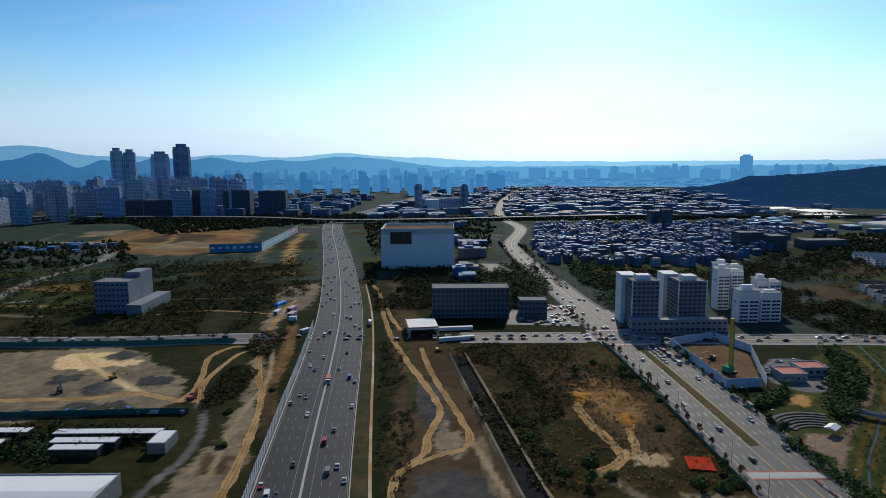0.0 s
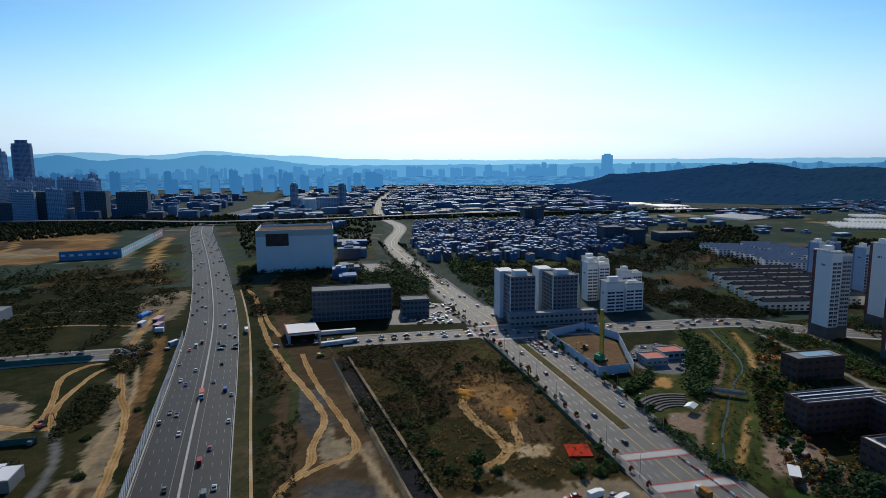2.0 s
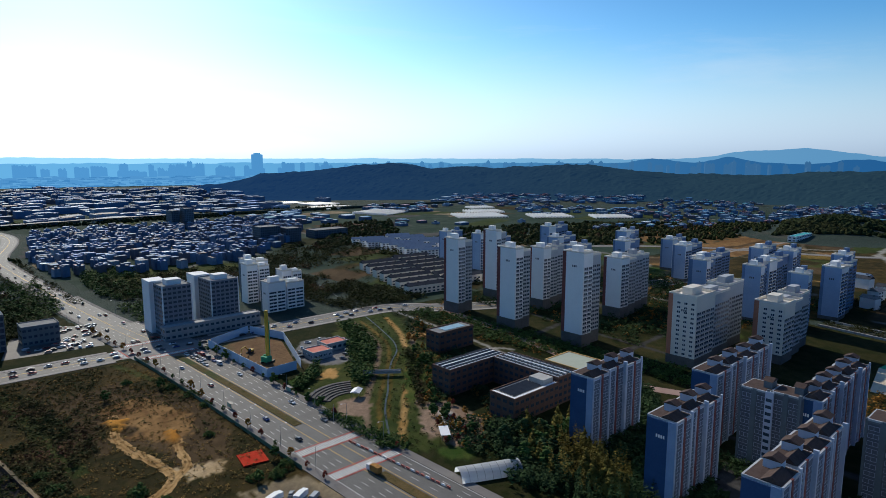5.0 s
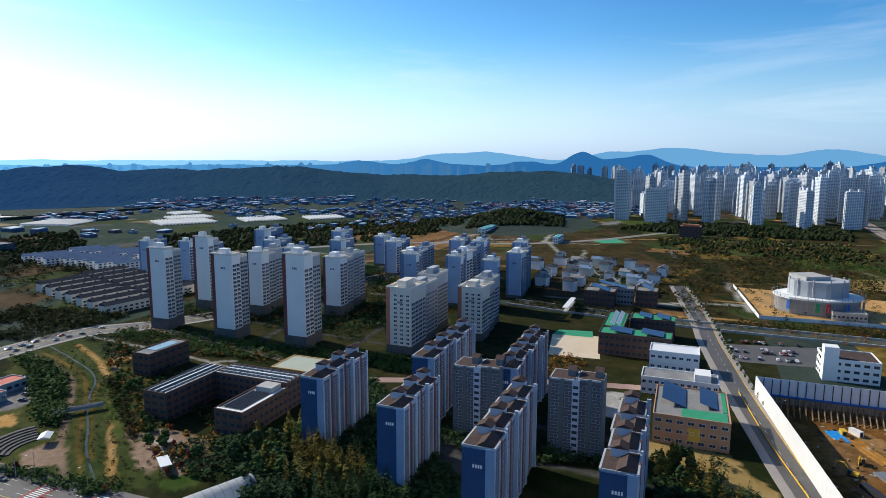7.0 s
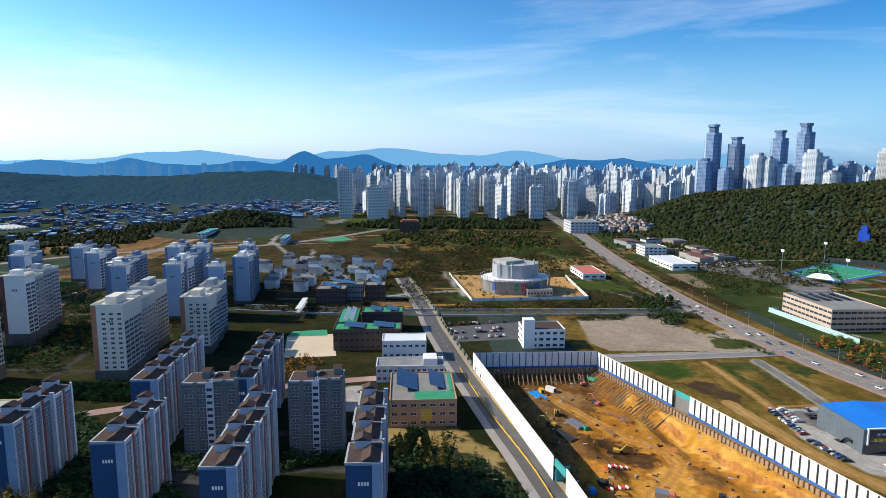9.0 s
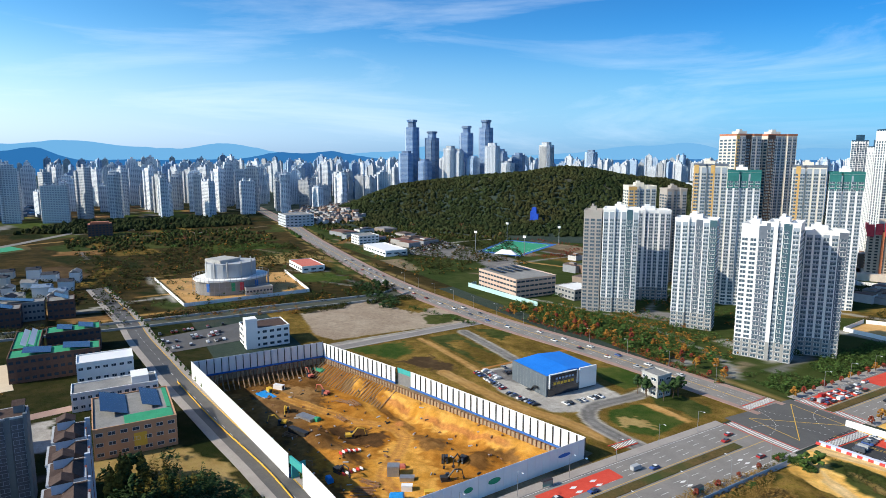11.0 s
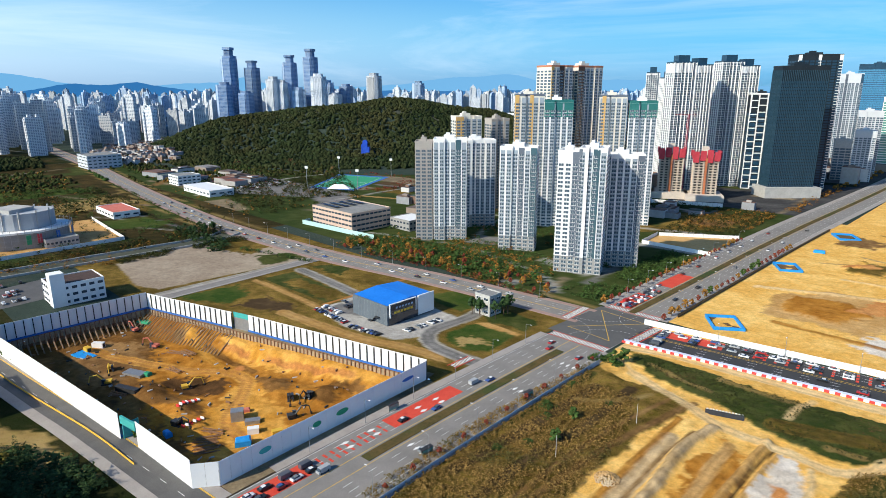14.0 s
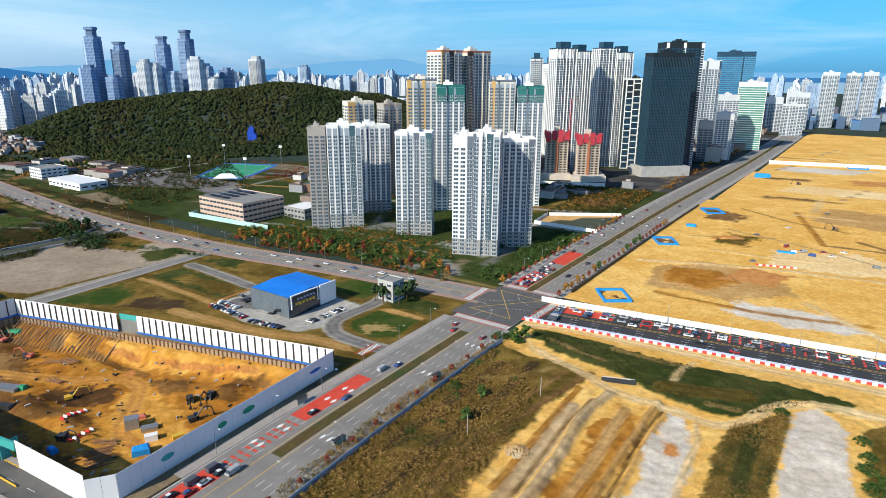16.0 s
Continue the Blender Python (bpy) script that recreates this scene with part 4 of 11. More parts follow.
fill_layers.append(("area", [(32, -195), (31, -211), (23, -219), (18, -229), (14, -238), (12, -224), (13, -208), (12, -186), (12, -110), (29, -110), (30, -164)], "weeds", 2.5, 0.5))
fill_layers.append(("line", [(22, -215), (22, -190), (20, -160)], "grass", 6, 0.2))
fill_layers.append(("area", [(13, -236), (6, -243), (-2, -232), (-6, -230), (-6, -217), (-9, -190), (-10, -110), (11, -110), (12, -176), (12, -189), (12, -208), (12, -224)], "stone", 2.5, 0.1))
fill_layers.append(("area", [(-10, -233), (-17, -242), (-40, -240), (-40, -110), (-12, -110), (-11, -198)], "weeds", 2.5, 0.4))
fill_layers.append(("line", [(137, -239), (121, -230), (105, -223.5), (88, -217), (76, -212), (60, -210), (49, -210), (36, -208.5), (28, -215), (22, -229), (16, -239), (0, -246), (-30, -250)], "pale_sand", 5.5, 0.0))
fill_layers.append(("line", [(140, -252), (115, -260), (80, -263), (40, -267), (-40, -277)], "pale_sand", 7, 0.0))
fill_layers.append(("line", [(136, -236), (128, -228)], "sand", 12, 0.0))
land("ground_lot_fill", -40, 139, -292, -66, 0.9, "sand", fill_layers, "yellow sandy fill with weeds, ruts and pale stone yards", 3, rough=0.8,
     calm=lambda X, Y: edge_fade(X, Y, [CROSS_EAST, south_avenue], 20, 27),
     keep=lambda X, Y: (line_distance(X, Y, CROSS_EAST) > 12) & (line_distance(X, Y, south_avenue) > 18))

plain_layers = []
plain_layers.append(("area", [(104, -352), (60, -350), (30, -380), (40, -420), (90, -416), (112, -386)], "track", 7, 0.0))
plain_layers.append(("area", [(100, -362), (76, -360), (58, -384), (74, -404), (100, -392)], "orange", 5, 0.9))
plain_layers.append(("area", [(72, -384), (42, -392), (32, -418), (60, -424)], "rust", 9, 0.3))
plain_layers.append(("area", [(60, -330), (20, -326), (-10, -340), (10, -356), (50, -352)], "stone", 8, 0.0))
plain_layers.append(("area", [(92, -476), (72, -480), (64, -510), (88, -512)], "weeds", 6, 1.2))
plain_layers.append(("area", [(96, -490), (78, -486), (74, -500), (92, -506)], "rust", 5, 0.6))
plain_layers.append(("area", [(50, -440), (0, -440), (-40, -470), (0, -500), (50, -480)], "pale_sand", 20, 0.0))
plain_layers.append(("area", [(118, -560), (92, -556), (86, -590), (110, -600)], "brown", 8, 0.5))
plain_layers.append(("area", [(40, -600), (-30, -590), (-40, -660), (30, -670)], "track", 20, 0.0))
plain_layers.append(("area", [(110, -820), (60, -826), (60, -842), (104, -840)], "brown", 8, 0.6))
plain_layers.append(("area", [(90, -690), (20, -697), (20, -708), (88, -700)], "brown", 6, 0.6))
plain_layers.append(("area", [(80, -740), (-20, -750), (-20, -800), (70, -790)], "pale_sand", 20, 0.0))
plain_layers.append(("area", [(110, -900), (20, -910), (0, -960), (100, -950)], "stone", 14, 0.0))
plain_layers.append(("area", [(20, -830), (-50, -840), (-40, -880), (20, -870)], "rust", 16, 0.0))
pl = random.Random(31)
for k in range(26):
    y, x, n = pl.uniform(-1180, -330), pl.uniform(-40, 130), pl.uniform(40, 150)
    a = pl.choice((0.1, 0.2, 1.4, 1.9, 2.6, 0.35)) + pl.uniform(-0.2, 0.2)
    dx, dy = math.cos(a) * n, math.sin(a) * n
    plain_layers.append(("line", [(x - dx / 2, y - dy / 2), (x, y + pl.uniform(-10, 10)), (x + dx / 2, y + dy / 2)], pl.choice(("pale_sand", "pale_sand", "track", "brown", "orange", "grey")), pl.uniform(2.0, 5.5), pl.choice((0, 0, 0.5))))
land("ground_lot_sand", -60, 137, -640, -300, 1.7, "sand", plain_layers, "vast levelled plain of yellow sandy fill", 5, rough=0.35,
     calm=lambda X, Y: edge_fade(X, Y, [CROSS_EAST, south_avenue], 20, 34), keep=lambda X, Y: (line_distance(X, Y, south_avenue) > 19) & (line_distance(X, Y, CROSS_EAST) > 14))
land("ground_lot_sand_far", -140, 137, -1500, -640, 6.0, "sand", plain_layers, "far end of the levelled sandy plain", 6, rough=0.35,
     calm=lambda X, Y: edge_fade(X, Y, [CROSS_EAST, south_avenue], 20, 44), keep=lambda X, Y: line_distance(X, Y, south_avenue) > 20)
land("ground_lot_sand_side", -460, -80, -1500, -330, 20.0, "sand", [], "outer part of the levelled sandy plain", 7)

east_layers = []
east_layers.append(("area", [(392, -126), (412, -119), (474, -128), (494, -238), (388, -244), (388, -221)], "lot", 1.5, 0.0))
east_layers.append(("area", [(430, -205), (474, -200), (486, -240), (440, -240)], "weeds", 9, 0.0))
east_layers.append(("area", [(396, -200), (420, -212), (408, -238), (390, -236)], "grass", 8, 0.0))
east_layers.append(("area", [(371, -128), (366, -175), (297, -173), (290, -158), (329, -141)], "weeds", 1.5, 0.0))
east_layers.append(("area", [(370, -128), (367, -168), (342, -160), (336, -142)], "lush", 5, 0.0))
east_layers.append(("area", [(330, -146), (300, -160), (300, -170), (330, -168)], "umber", 6, 0.0))
east_layers.append(("line", [(366, -179), (330, -180), (284, -178), (258, -175)], "track", 5, 0.0))
east_layers.append(("area", [(366, -184), (364, -207), (292, -205), (294, -187)], "grass", 1.5, 0.0))
east_layers.append(("area", [(350, -190), (350, -204), (294, -203), (294, -190)], "weeds", 6, 0.0))
east_layers.append(("line", [(366, -214), (330, -212), (284, -208)], "concrete", 9, 0.0))
east_layers.append(("line", [(366, -214), (330, -212), (284, -208)], "drive", 5, 0.0))
east_layers.append(("area", [(367, -221), (366, -243), (298, -243), (294, -224)], "weeds", 1.5, 0.0))
east_layers.append(("area", [(366, -224), (364, -240), (340, -240), (336, -226)], "grass", 5, 0.0))
east_layers.append(("line", [(294, -184), (297, -254)], "rust", 2.6, 0.0))
east_layers.append(("area", [(291, -178), (293, -214), (256, -226), (222, -224), (216, -196), (224, -178), (258, -172)], "concrete", 1.5, 0.0))
east_layers.append(("area", [(288, -180), (290, -208), (270, -214), (262, -186)], "drive", 3, 0.0))
east_layers.append(("line", [(300, -160), (270, -163), (236, -168), (215, -176), (184, -182)], "track", 8, 0.0))
east_layers.append(("line", [(184, -178), (192, -184), (206, -186)], "weeds", 4, 0.0))
east_layers.append(("line", [(176, -188), (200, -187), (213, -191), (220, -201), (220, -214), (219, -228), (222, -244), (226, -256)], "concrete", 9.5, 0.0))
east_layers.append(("line", [(170, -188), (200, -187), (213, -191), (220, -201), (220, -214), (219, -228), (222, -244), (226, -266)], "drive", 6.5, 0.0))
east_layers.append(("area", [(212, -202), (211, -222), (207, -229), (184, -229), (181, -202), (190, -195), (204, -196)], "lush", 1.5, 0.1))
east_layers.append(("area", [(212, -224), (206, -230), (183, -230), (183, -226)], "track", 1.5, 0.0))
east_layers.append(("area", [(196, -198), (206, -204), (196, -212), (186, -208)], "straw", 6, 0.0))
east_layers.append(("area", [(263, -240), (256, -258), (228, -250), (228, -232), (250, -233)], "lush", 2.5, 0.0))
east_layers.append(("area", [(292, -228), (290, -254), (262, -256), (264, -232)], "weeds", 3, 0.0))
east_layers.append(("area", [(214, -236), (206, -232), (184, -234), (184, -250), (212, -252)], "grass", 3, 0.0))
east_layers.append(("line", [(381, -124), (384, -246)], "concrete", 10, 0.0))
land("ground_lot_east", 174, 500, -268, -104, 1.2, "weeds", east_layers, "vacant plots of weeds and grass between paved lanes", 11, z=0.02,
     keep=lambda X, Y: (area_distance(X, Y, PIT) > 1.0) & (line_distance(X, Y, canal) > 9.5) & (line_distance(X, Y, south_avenue) > 17))

north_motorway = [p for p in HIGHWAY if 120 < p[1] < 760]
north_layers = []
north_layers.append(("area", [(-143, 480), (-139, 515), (-124, 448), (-119, 396), (-106, 345), (-95, 292), (-87, 253), (-80, 190), (-112, 190), (-110, 246), (-106, 265), (-105, 281), (-113, 337), (-126, 397)], "gravel", 6, 0.0))
north_layers.append(("line", [(-118, 470), (-106, 400), (-100, 340), (-90, 300)], "brown", 9, 0.0))
north_layers.append(("line", [(-98, 340), (-92, 310), (-84, 270)], "umber", 5, 0.2))
north_layers.append(("area", [(-104, 254), (-91, 250), (-91, 238), (-100, 237)], "umber", 5, 0.0))
north_layers.append(("line", [(-137, 560), (-137, 506), (-128, 421), (-111, 355), (-101, 328), (-93, 292), (-90, 268), (-87, 244), (-84, 190)], "track", 4.2, 0.0))
north_layers.append(("line", [(-120, 420), (-104, 350), (-103, 300), (-100, 268), (-96, 236)], "grey", 2.6, 0.0))
north_layers.append(("line", [(-118, 200), (-116, 233), (-113, 246), (-114, 271), (-121, 295), (-130, 312)], "drive", 4.4, 0.0))
north_layers.append(("area", [(-272, 408), (-230, 416), (-199, 398), (-172, 374), (-153, 345), (-139, 313), (-158, 299), (-210, 290), (-330, 290), (-330, 400)], "gravel", 9, 0.0))
north_layers.append(("area", [(-250, 400), (-215, 404), (-190, 380), (-220, 366), (-250, 374)], "pale_sand", 18, 0.0))
north_layers.append(("area", [(-206, 340), (-196, 344), (-184, 334), (-190, 324), (-204, 326)], "slate", 6, 0.8))
north_layers.append(("area", [(-178, 356), (-160, 352), (-158, 342), (-176, 338)], "slate", 7, 0.5))
north_layers.append(("area", [(-236, 360), (-216, 362), (-210, 346), (-232, 342)], "slate", 8, 0.6))
north_layers.append(("area", [(-216, 404), (-200, 396), (-206, 384), (-222, 392)], "slate", 6, 0.8))
north_layers.append(("area", [(-200, 316), (-170, 318), (-166, 304), (-196, 302)], "slate", 8, 0.0))
north_layers.append(("line", [(-206, 300), (-170, 306), (-150, 300)], "grass", 6, 0.0))
north_layers.append(("line", [(-260, 318), (-199, 320), (-184, 323), (-170, 328), (-143, 317), (-130, 316)], "track", 4.5, 0.0))
north_layers.append(("line", [(-240, 396), (-222, 376), (-196, 352), (-170, 330)], "pale_sand", 5, 0.0))
north_layers.append(("line", [(-142, 317), (-141, 340), (-153, 389), (-147, 411), (-134, 415), (-122, 418)], "track", 3.6, 0.0))
north_layers.append(("line", [(-129, 312), (-138, 340), (-139, 377), (-134, 403), (-122, 416)], "track", 3.2, 0.0))
north_layers.append(("line", [(-260, 500), (-210, 520), (-160, 512), (-130, 500)], "track", 3, 0.0))
north_layers.append(("line", [(-300, 560), (-220, 570), (-150, 560)], "gravel", 4, 0.0))
north_layers.append(("area", [(-170, 620), (-130, 640), (-118, 560), (-126, 490), (-146, 500)], "gravel", 10, 0.0))
north_layers.append(("area", [(-60, 640), (-44, 560), (-38, 440), (-26, 330), (-20, 190), (46, 190), (36, 260), (22, 330), (10, 400), (-20, 480), (-40, 640)], "umber", 8, 0.0))
north_layers.append(("area", [(-20, 352), (-2, 330), (2, 280), (-4, 262), (-18, 300)], "slate", 9, 0.0))
north_layers.append(("area", [(0, 290), (8, 262), (4, 250), (-6, 262)], "gravel", 6, 0.0))
north_layers.append(("area", [(-12, 236), (10, 240), (26, 220), (20, 196), (-10, 196)], "slate", 8, 0.0))
north_layers.append(("line", [(-28, 420), (-20, 360), (-18, 300)], "grass", 5, 0.0))
north_layers.append(("line", [(16, 268), (18, 230), (24, 196)], "gravel", 4, 0.0))
north_layers.append(("line", [(-80, 660), (-77, 637), (-64, 594), (-51, 505), (-45, 469), (-39, 438), (-26, 386), (-16, 353), (-6, 318), (-3, 296), (-8, 271), (-9, 255), (-14, 245), (-20, 232), (-22, 190)], "track", 3.8, 0.0))
north_layers.append(("line", [(-53, 557), (-46, 504), (-33, 452)], "track", 3.0, 0.0))
north_layers.append(("line", [(-16, 408), (-11, 373), (-3, 334), (8, 288), (11, 269), (8, 258), (-3, 252), (-12, 245)], "track", 3.4, 0.0))
north_layers.append(("line", [(11, 269), (18, 240), (24, 215), (30, 190)], "grey", 2.6, 0.0))
north_layers.append(("area", [(8, 418), (60, 419), (106, 414), (118, 340), (118, 190), (48, 190), (40, 230), (28, 300)], "fallow", 4, 0.0))
north_layers.append(("area", [(56, 372), (90, 378), (111, 330), (112, 271), (98, 249), (82, 246), (70, 301)], "umber", 8, 0.0))
north_layers.append(("area", [(72, 345), (96, 340), (100, 290), (84, 268), (76, 300)], "brown", 10, 0.0))
north_layers.append(("line", [(34, 400), (40, 350), (48, 277)], "grass", 7, 0.0))
north_layers.append(("line", [(52, 410), (58, 340), (60, 290)], "umber", 8, 0.0))
north_layers.append(("line", [(96, 410), (114, 330)], "grass", 5, 0.0))
north_layers.append(("line", [(74, 330), (68, 302), (70, 281), (75, 257), (74, 246), (63, 236)], "track", 5, 0.4))
north_layers.append(("line", [(90, 290), (85, 270), (83, 256), (74, 246)], "track", 4.2, 0.5))
north_layers.append(("area", [(70, 322), (77, 318), (74, 306), (68, 310)], "orange", 4, 1.2))
north_layers.append(("area", [(88, 292), (92, 288), (88, 274), (82, 280)], "orange", 4, 1.2))
north_layers.append(("area", [(78, 254), (97, 250), (92, 238), (78, 242)], "grey", 4, 0.0))
north_layers.append(("area", [(46, 214), (116, 216), (118, 190), (46, 190)], "gravel", 5, 0.0))
north_layers.append(("line", [(63, 236), (70, 222), (80, 205)], "gravel", 5, 0.0))


def track_strip(k, pts, width, tone):
    """A dirt track with two worn ruts and uneven edges."""
    a, b, _ = TONES[tone]
    line = smooth_line(pts, 1.6)
    sides = [offset_line(line, width * q) for q in (-0.5, -0.34, -0.2, 0.0, 0.2, 0.34, 0.5)]
    verts, cols = [], []
    for i in range(len(line)):
        for j, side in enumerate(sides):
            x, y = side[i]
            push = (0.26 if j in (0, 6) else 0.1) * width * (noise.noise((x * 0.11, y * 0.11, j)) + 0.7 * noise.noise((x * 0.45, y * 0.45, j)))
            nx, ny = sides[6][i][0] - sides[0][i][0], sides[6][i][1] - sides[0][i][1]
            n = math.hypot(nx, ny) or 1
            verts.append((x + nx / n * push, y + ny / n * push, 0.06 + 0.004 * k))
            q = min(1.0, max(0.0, 0.5 + 0.9 * noise.noise((x * 0.07, y * 0.07, 3)) + (0.25, 0.35, -0.3, 0.3, -0.3, 0.35, 0.2)[j]))
            cols += [u + (v - u) * q for u, v in zip(a, b)] + [0.0]
    faces = [(i * 7 + j, i * 7 + j + 1, i * 7 + j + 8, i * 7 + j + 7) for i in range(len(line) - 1) for j in range(6)]
    me = bpy.data.meshes.new("path_dirt")
    me.from_pydata(verts, [], faces)
    me.color_attributes.new("soil", "FLOAT_COLOR", "POINT").data.foreach_set("color", cols)
    me.materials.append(LAND)
    tagged(new("path_dirt", me), "rutted yellow dirt track", "track", "", "structure")


dirt = [q for q in north_layers if q[0] == "line" and q[2] == "track"]
north_layers = [q for q in north_layers if q not in dirt]
for k, (_, pts, _, width, _) in enumerate(dirt):
    track_strip(k, pts, width, "worn_track")
land("ground_lot_north", -335, 121, 188, 660, 1.6, "scrub", north_layers, "fallow land of weeds, bare earth and rutted dirt tracks", 17,
     keep=lambda X, Y: (line_distance(X, Y, north_motorway) > 17) & (line_distance(X, Y, AVENUE) > 17))

fr = random.Random(77)


def fields(x0, x1, y0, y1, count, kinds, w0=40, w1=140, lanes=0):
    """Layers of plots, strips and lanes strewn over a stretch of land."""
    out = []
    for k in range(count):
        x, y, a = fr.uniform(x0, x1), fr.uniform(y0, y1), fr.choice((0.1, 0.35, -0.25)) + fr.uniform(-0.1, 0.1)
        w, d = fr.uniform(w0, w1) / 2, fr.uniform(w0, w1) / 4
        c, s = math.cos(a), math.sin(a)
        out.append(("area", [(x + u * c - v * s, y + u * s + v * c) for u, v in ((-w, -d), (w, -d), (w, d), (-w, d))], fr.choice(kinds), 2.5, 0))
    for k in range(lanes):
        x, y, a, n = fr.uniform(x0, x1), fr.uniform(y0, y1), fr.choice((0.1, 1.6, 0.35, 1.9)), fr.uniform(60, 220)
        out.append(("line", [(x, y), (x + math.cos(a) * n * 0.5 + fr.uniform(-8, 8), y + math.sin(a) * n * 0.5), (x + math.cos(a) * n, y + math.sin(a) * n)], fr.choice(("concrete", "track", "gravel", "drive")), fr.uniform(4, 7), 0))
    return out


VERGE_PATHS = [("line", [(668, -166), (640, -186), (600, -178), (556, -200)], "concrete", 3, 0), ("area", [(600, -160), (636, -158), (630, -206), (590, -214), (570, -196)], "lush", 5, 0), ("line", [(700, -180), (720, -215), (690, -232)], "promenade", 5, 0),
               ("area", [(700, -140), (760, -150), (780, -220), (720, -236)], "straw", 8, 0), ("area", [(820, -120), (900, -110), (910, -200), (840, -226)], "lush", 8, 0), ("line", [(690, -40), (720, -110), (760, -160), (800, -240)], "straw", 5, 0)]
SOUTH_VERGE = [("line", offset_line(CROSS_SOUTH, q)[::3], "straw", 3.4, 0) for q in (-17.5, 17.5)]
land("ground_fallow_east", 500, 1180, -300, 330, 5.0, "fallow", fields(500, 1180, -280, 330, 80, ("weeds", "grass", "fallow", "scrub", "umber", "scrub", "grass", "brown", "lawn"), 25, 110, 30) + VERGE_PATHS + SOUTH_VERGE,
     "fallow fields of grass, weeds and paths", 51, z=0.04, keep=lambda X, Y: (line_distance(X, Y, canal) > 12) & (line_distance(X, Y, CROSS_SOUTH) > 9))
south_plots = fields(560, 1150, -560, -290, 26, ("grass", "weeds", "drive", "concrete", "scrub", "gravel", "umber"), 30, 90, 14) + fields(190, 460, -640, -300, 14, ("grass", "scrub", "drive", "concrete", "weeds"), 20, 60, 10)
south_plots += SOUTH_VERGE + [("line", [(830, -292), (872, -330), (893, -380), (872, -440), (800, -500), (720, -560)], "brown", 13, 0)]
south_plots += [("area", [(585, -395), (700, -335), (880, -365), (880, -440), (726, -430), (590, -430)], "drive", 3, 0), ("area", [(200, -540), (250, -510), (262, -600), (200, -640)], "weeds", 4, 0), ("area", [(205, -560), (240, -540), (240, -580), (205, -600)], "brown", 4, 0),
                ("line", [(190, -452), (260, -448), (340, -470)], "concrete", 9, 0), ("line", [(210, -300), (240, -322), (330, -340), (420, -320)], "concrete", 4, 0), ("line", [(206, -330), (214, -380), (260, -440)], "drive", 6, 0)]
land("ground_estate_south", 176, 1150, -660, -284, 4.0, "lawn", south_plots, "planting, drives and yards round towers and sports grounds", 61, z=0.06,
     keep=lambda X, Y: (line_distance(X, Y, CROSS_SOUTH) > 12) & (line_distance(X, Y, south_avenue) > 18))
city_plots = fields(190, 520, -1480, -680, 40, ("drive", "concrete", "scrub", "gravel", "grass", "shade_toned_drive"), 30, 90, 24)
land("ground_city_south", 172, 560, -1500, -660, 5.0, "shade_toned_drive", city_plots, "paved plazas and planting round city towers", 63, z=0.05, keep=lambda X, Y: line_distance(X, Y, south_avenue) > 19)
land("ground_fields_mid", 563, 1700, 332, 410, 5.0, "scrub", fields(570, 1500, 332, 410, 40, ("grass", "scrub", "lush", "umber", "fallow", "brown"), 40, 120, 12)
     + [("area", [(800, 325), (1040, 325), (1060, 415), (800, 415)], "brown", 5, 0), ("line", [(760, 380), (815, 362), (965, 345), (1060, 330)], "concrete", 9, 0), ("line", [(830, 395), (900, 372), (1000, 370)], "umber", 12, 0)],
     "brown plots, grass and a curving road", 83, z=0.05)
land("ground_fields_far", 1182, 1700, -300, 330, 10.0, "scrub", fields(1190, 1690, -290, 320, 60, ("grass", "scrub", "lush", "umber", "fallow", "brown", "drive"), 40, 140, 20), "far grass, yards and lanes", 85, z=0.05,
     keep=lambda X, Y: (line_distance(X, Y, CROSS_SOUTH) > 12) & ((X - 1225) ** 2 / 48400 + (Y - 335) ** 2 / 22500 > 1))
WEST_ROAD = [(-418, 520), (-430, 590), (-448, 665), (-450, 729), (-462, 841), (-520, 930), (-583, 999), (-720, 1000)]
west_plots = [("area", [(-575, 960), (-590, 1150), (-560, 1330), (-345, 1160), (-295, 920), (-362, 850), (-483, 880)], "brown", 12, 0), ("area", [(-520, 1000), (-500, 1120), (-400, 1100), (-390, 960)], "umber", 14, 0),
              ("area", [(-470, 930), (-380, 900), (-350, 960), (-420, 1010)], "gravel", 12, 0), ("line", [(-560, 1010), (-470, 980), (-380, 930), (-300, 900)], "track", 8, 0), ("line", [(-540, 1180), (-440, 1120), (-330, 1090)], "track", 8, 0),
              ("line", [(-480, 900), (-450, 1000), (-480, 1100)], "track", 7, 0), ("line", WEST_ROAD, "concrete", 14, 0), ("area", [(-700, 820), (-520, 800), (-500, 880), (-690, 900)], "shade_toned_drive", 8, 0),
              ("line", [(-250, 1100), (-225, 900), (-190, 760), (-170, 680)], "track", 12, 0), ("line", [(-275, 1040), (-260, 880), (-230, 740)], "gravel", 12, 0), ("area", [(-300, 690), (-180, 690), (-170, 760), (-290, 800)], "fallow", 8, 0)]
land("ground_fields_west", -900, -337, 190, 662, 5.0, "scrub", fields(-880, -345, 200, 650, 40, ("grass", "scrub", "fallow", "umber", "hazy_meadow", "lawn", "weeds"), 40, 140, 8)
     + [("line", WEST_ROAD, "concrete", 12, 0), ("line", [(-640, 610), (-500, 560), (-337, 540)], "track", 6, 0), ("line", [(-337, 505), (-480, 520), (-700, 500)], "gravel", 6, 0), ("line", [(-337, 610), (-520, 630), (-800, 600)], "track", 4, 0)],
     "fallow fields, hedges and lanes", 73)
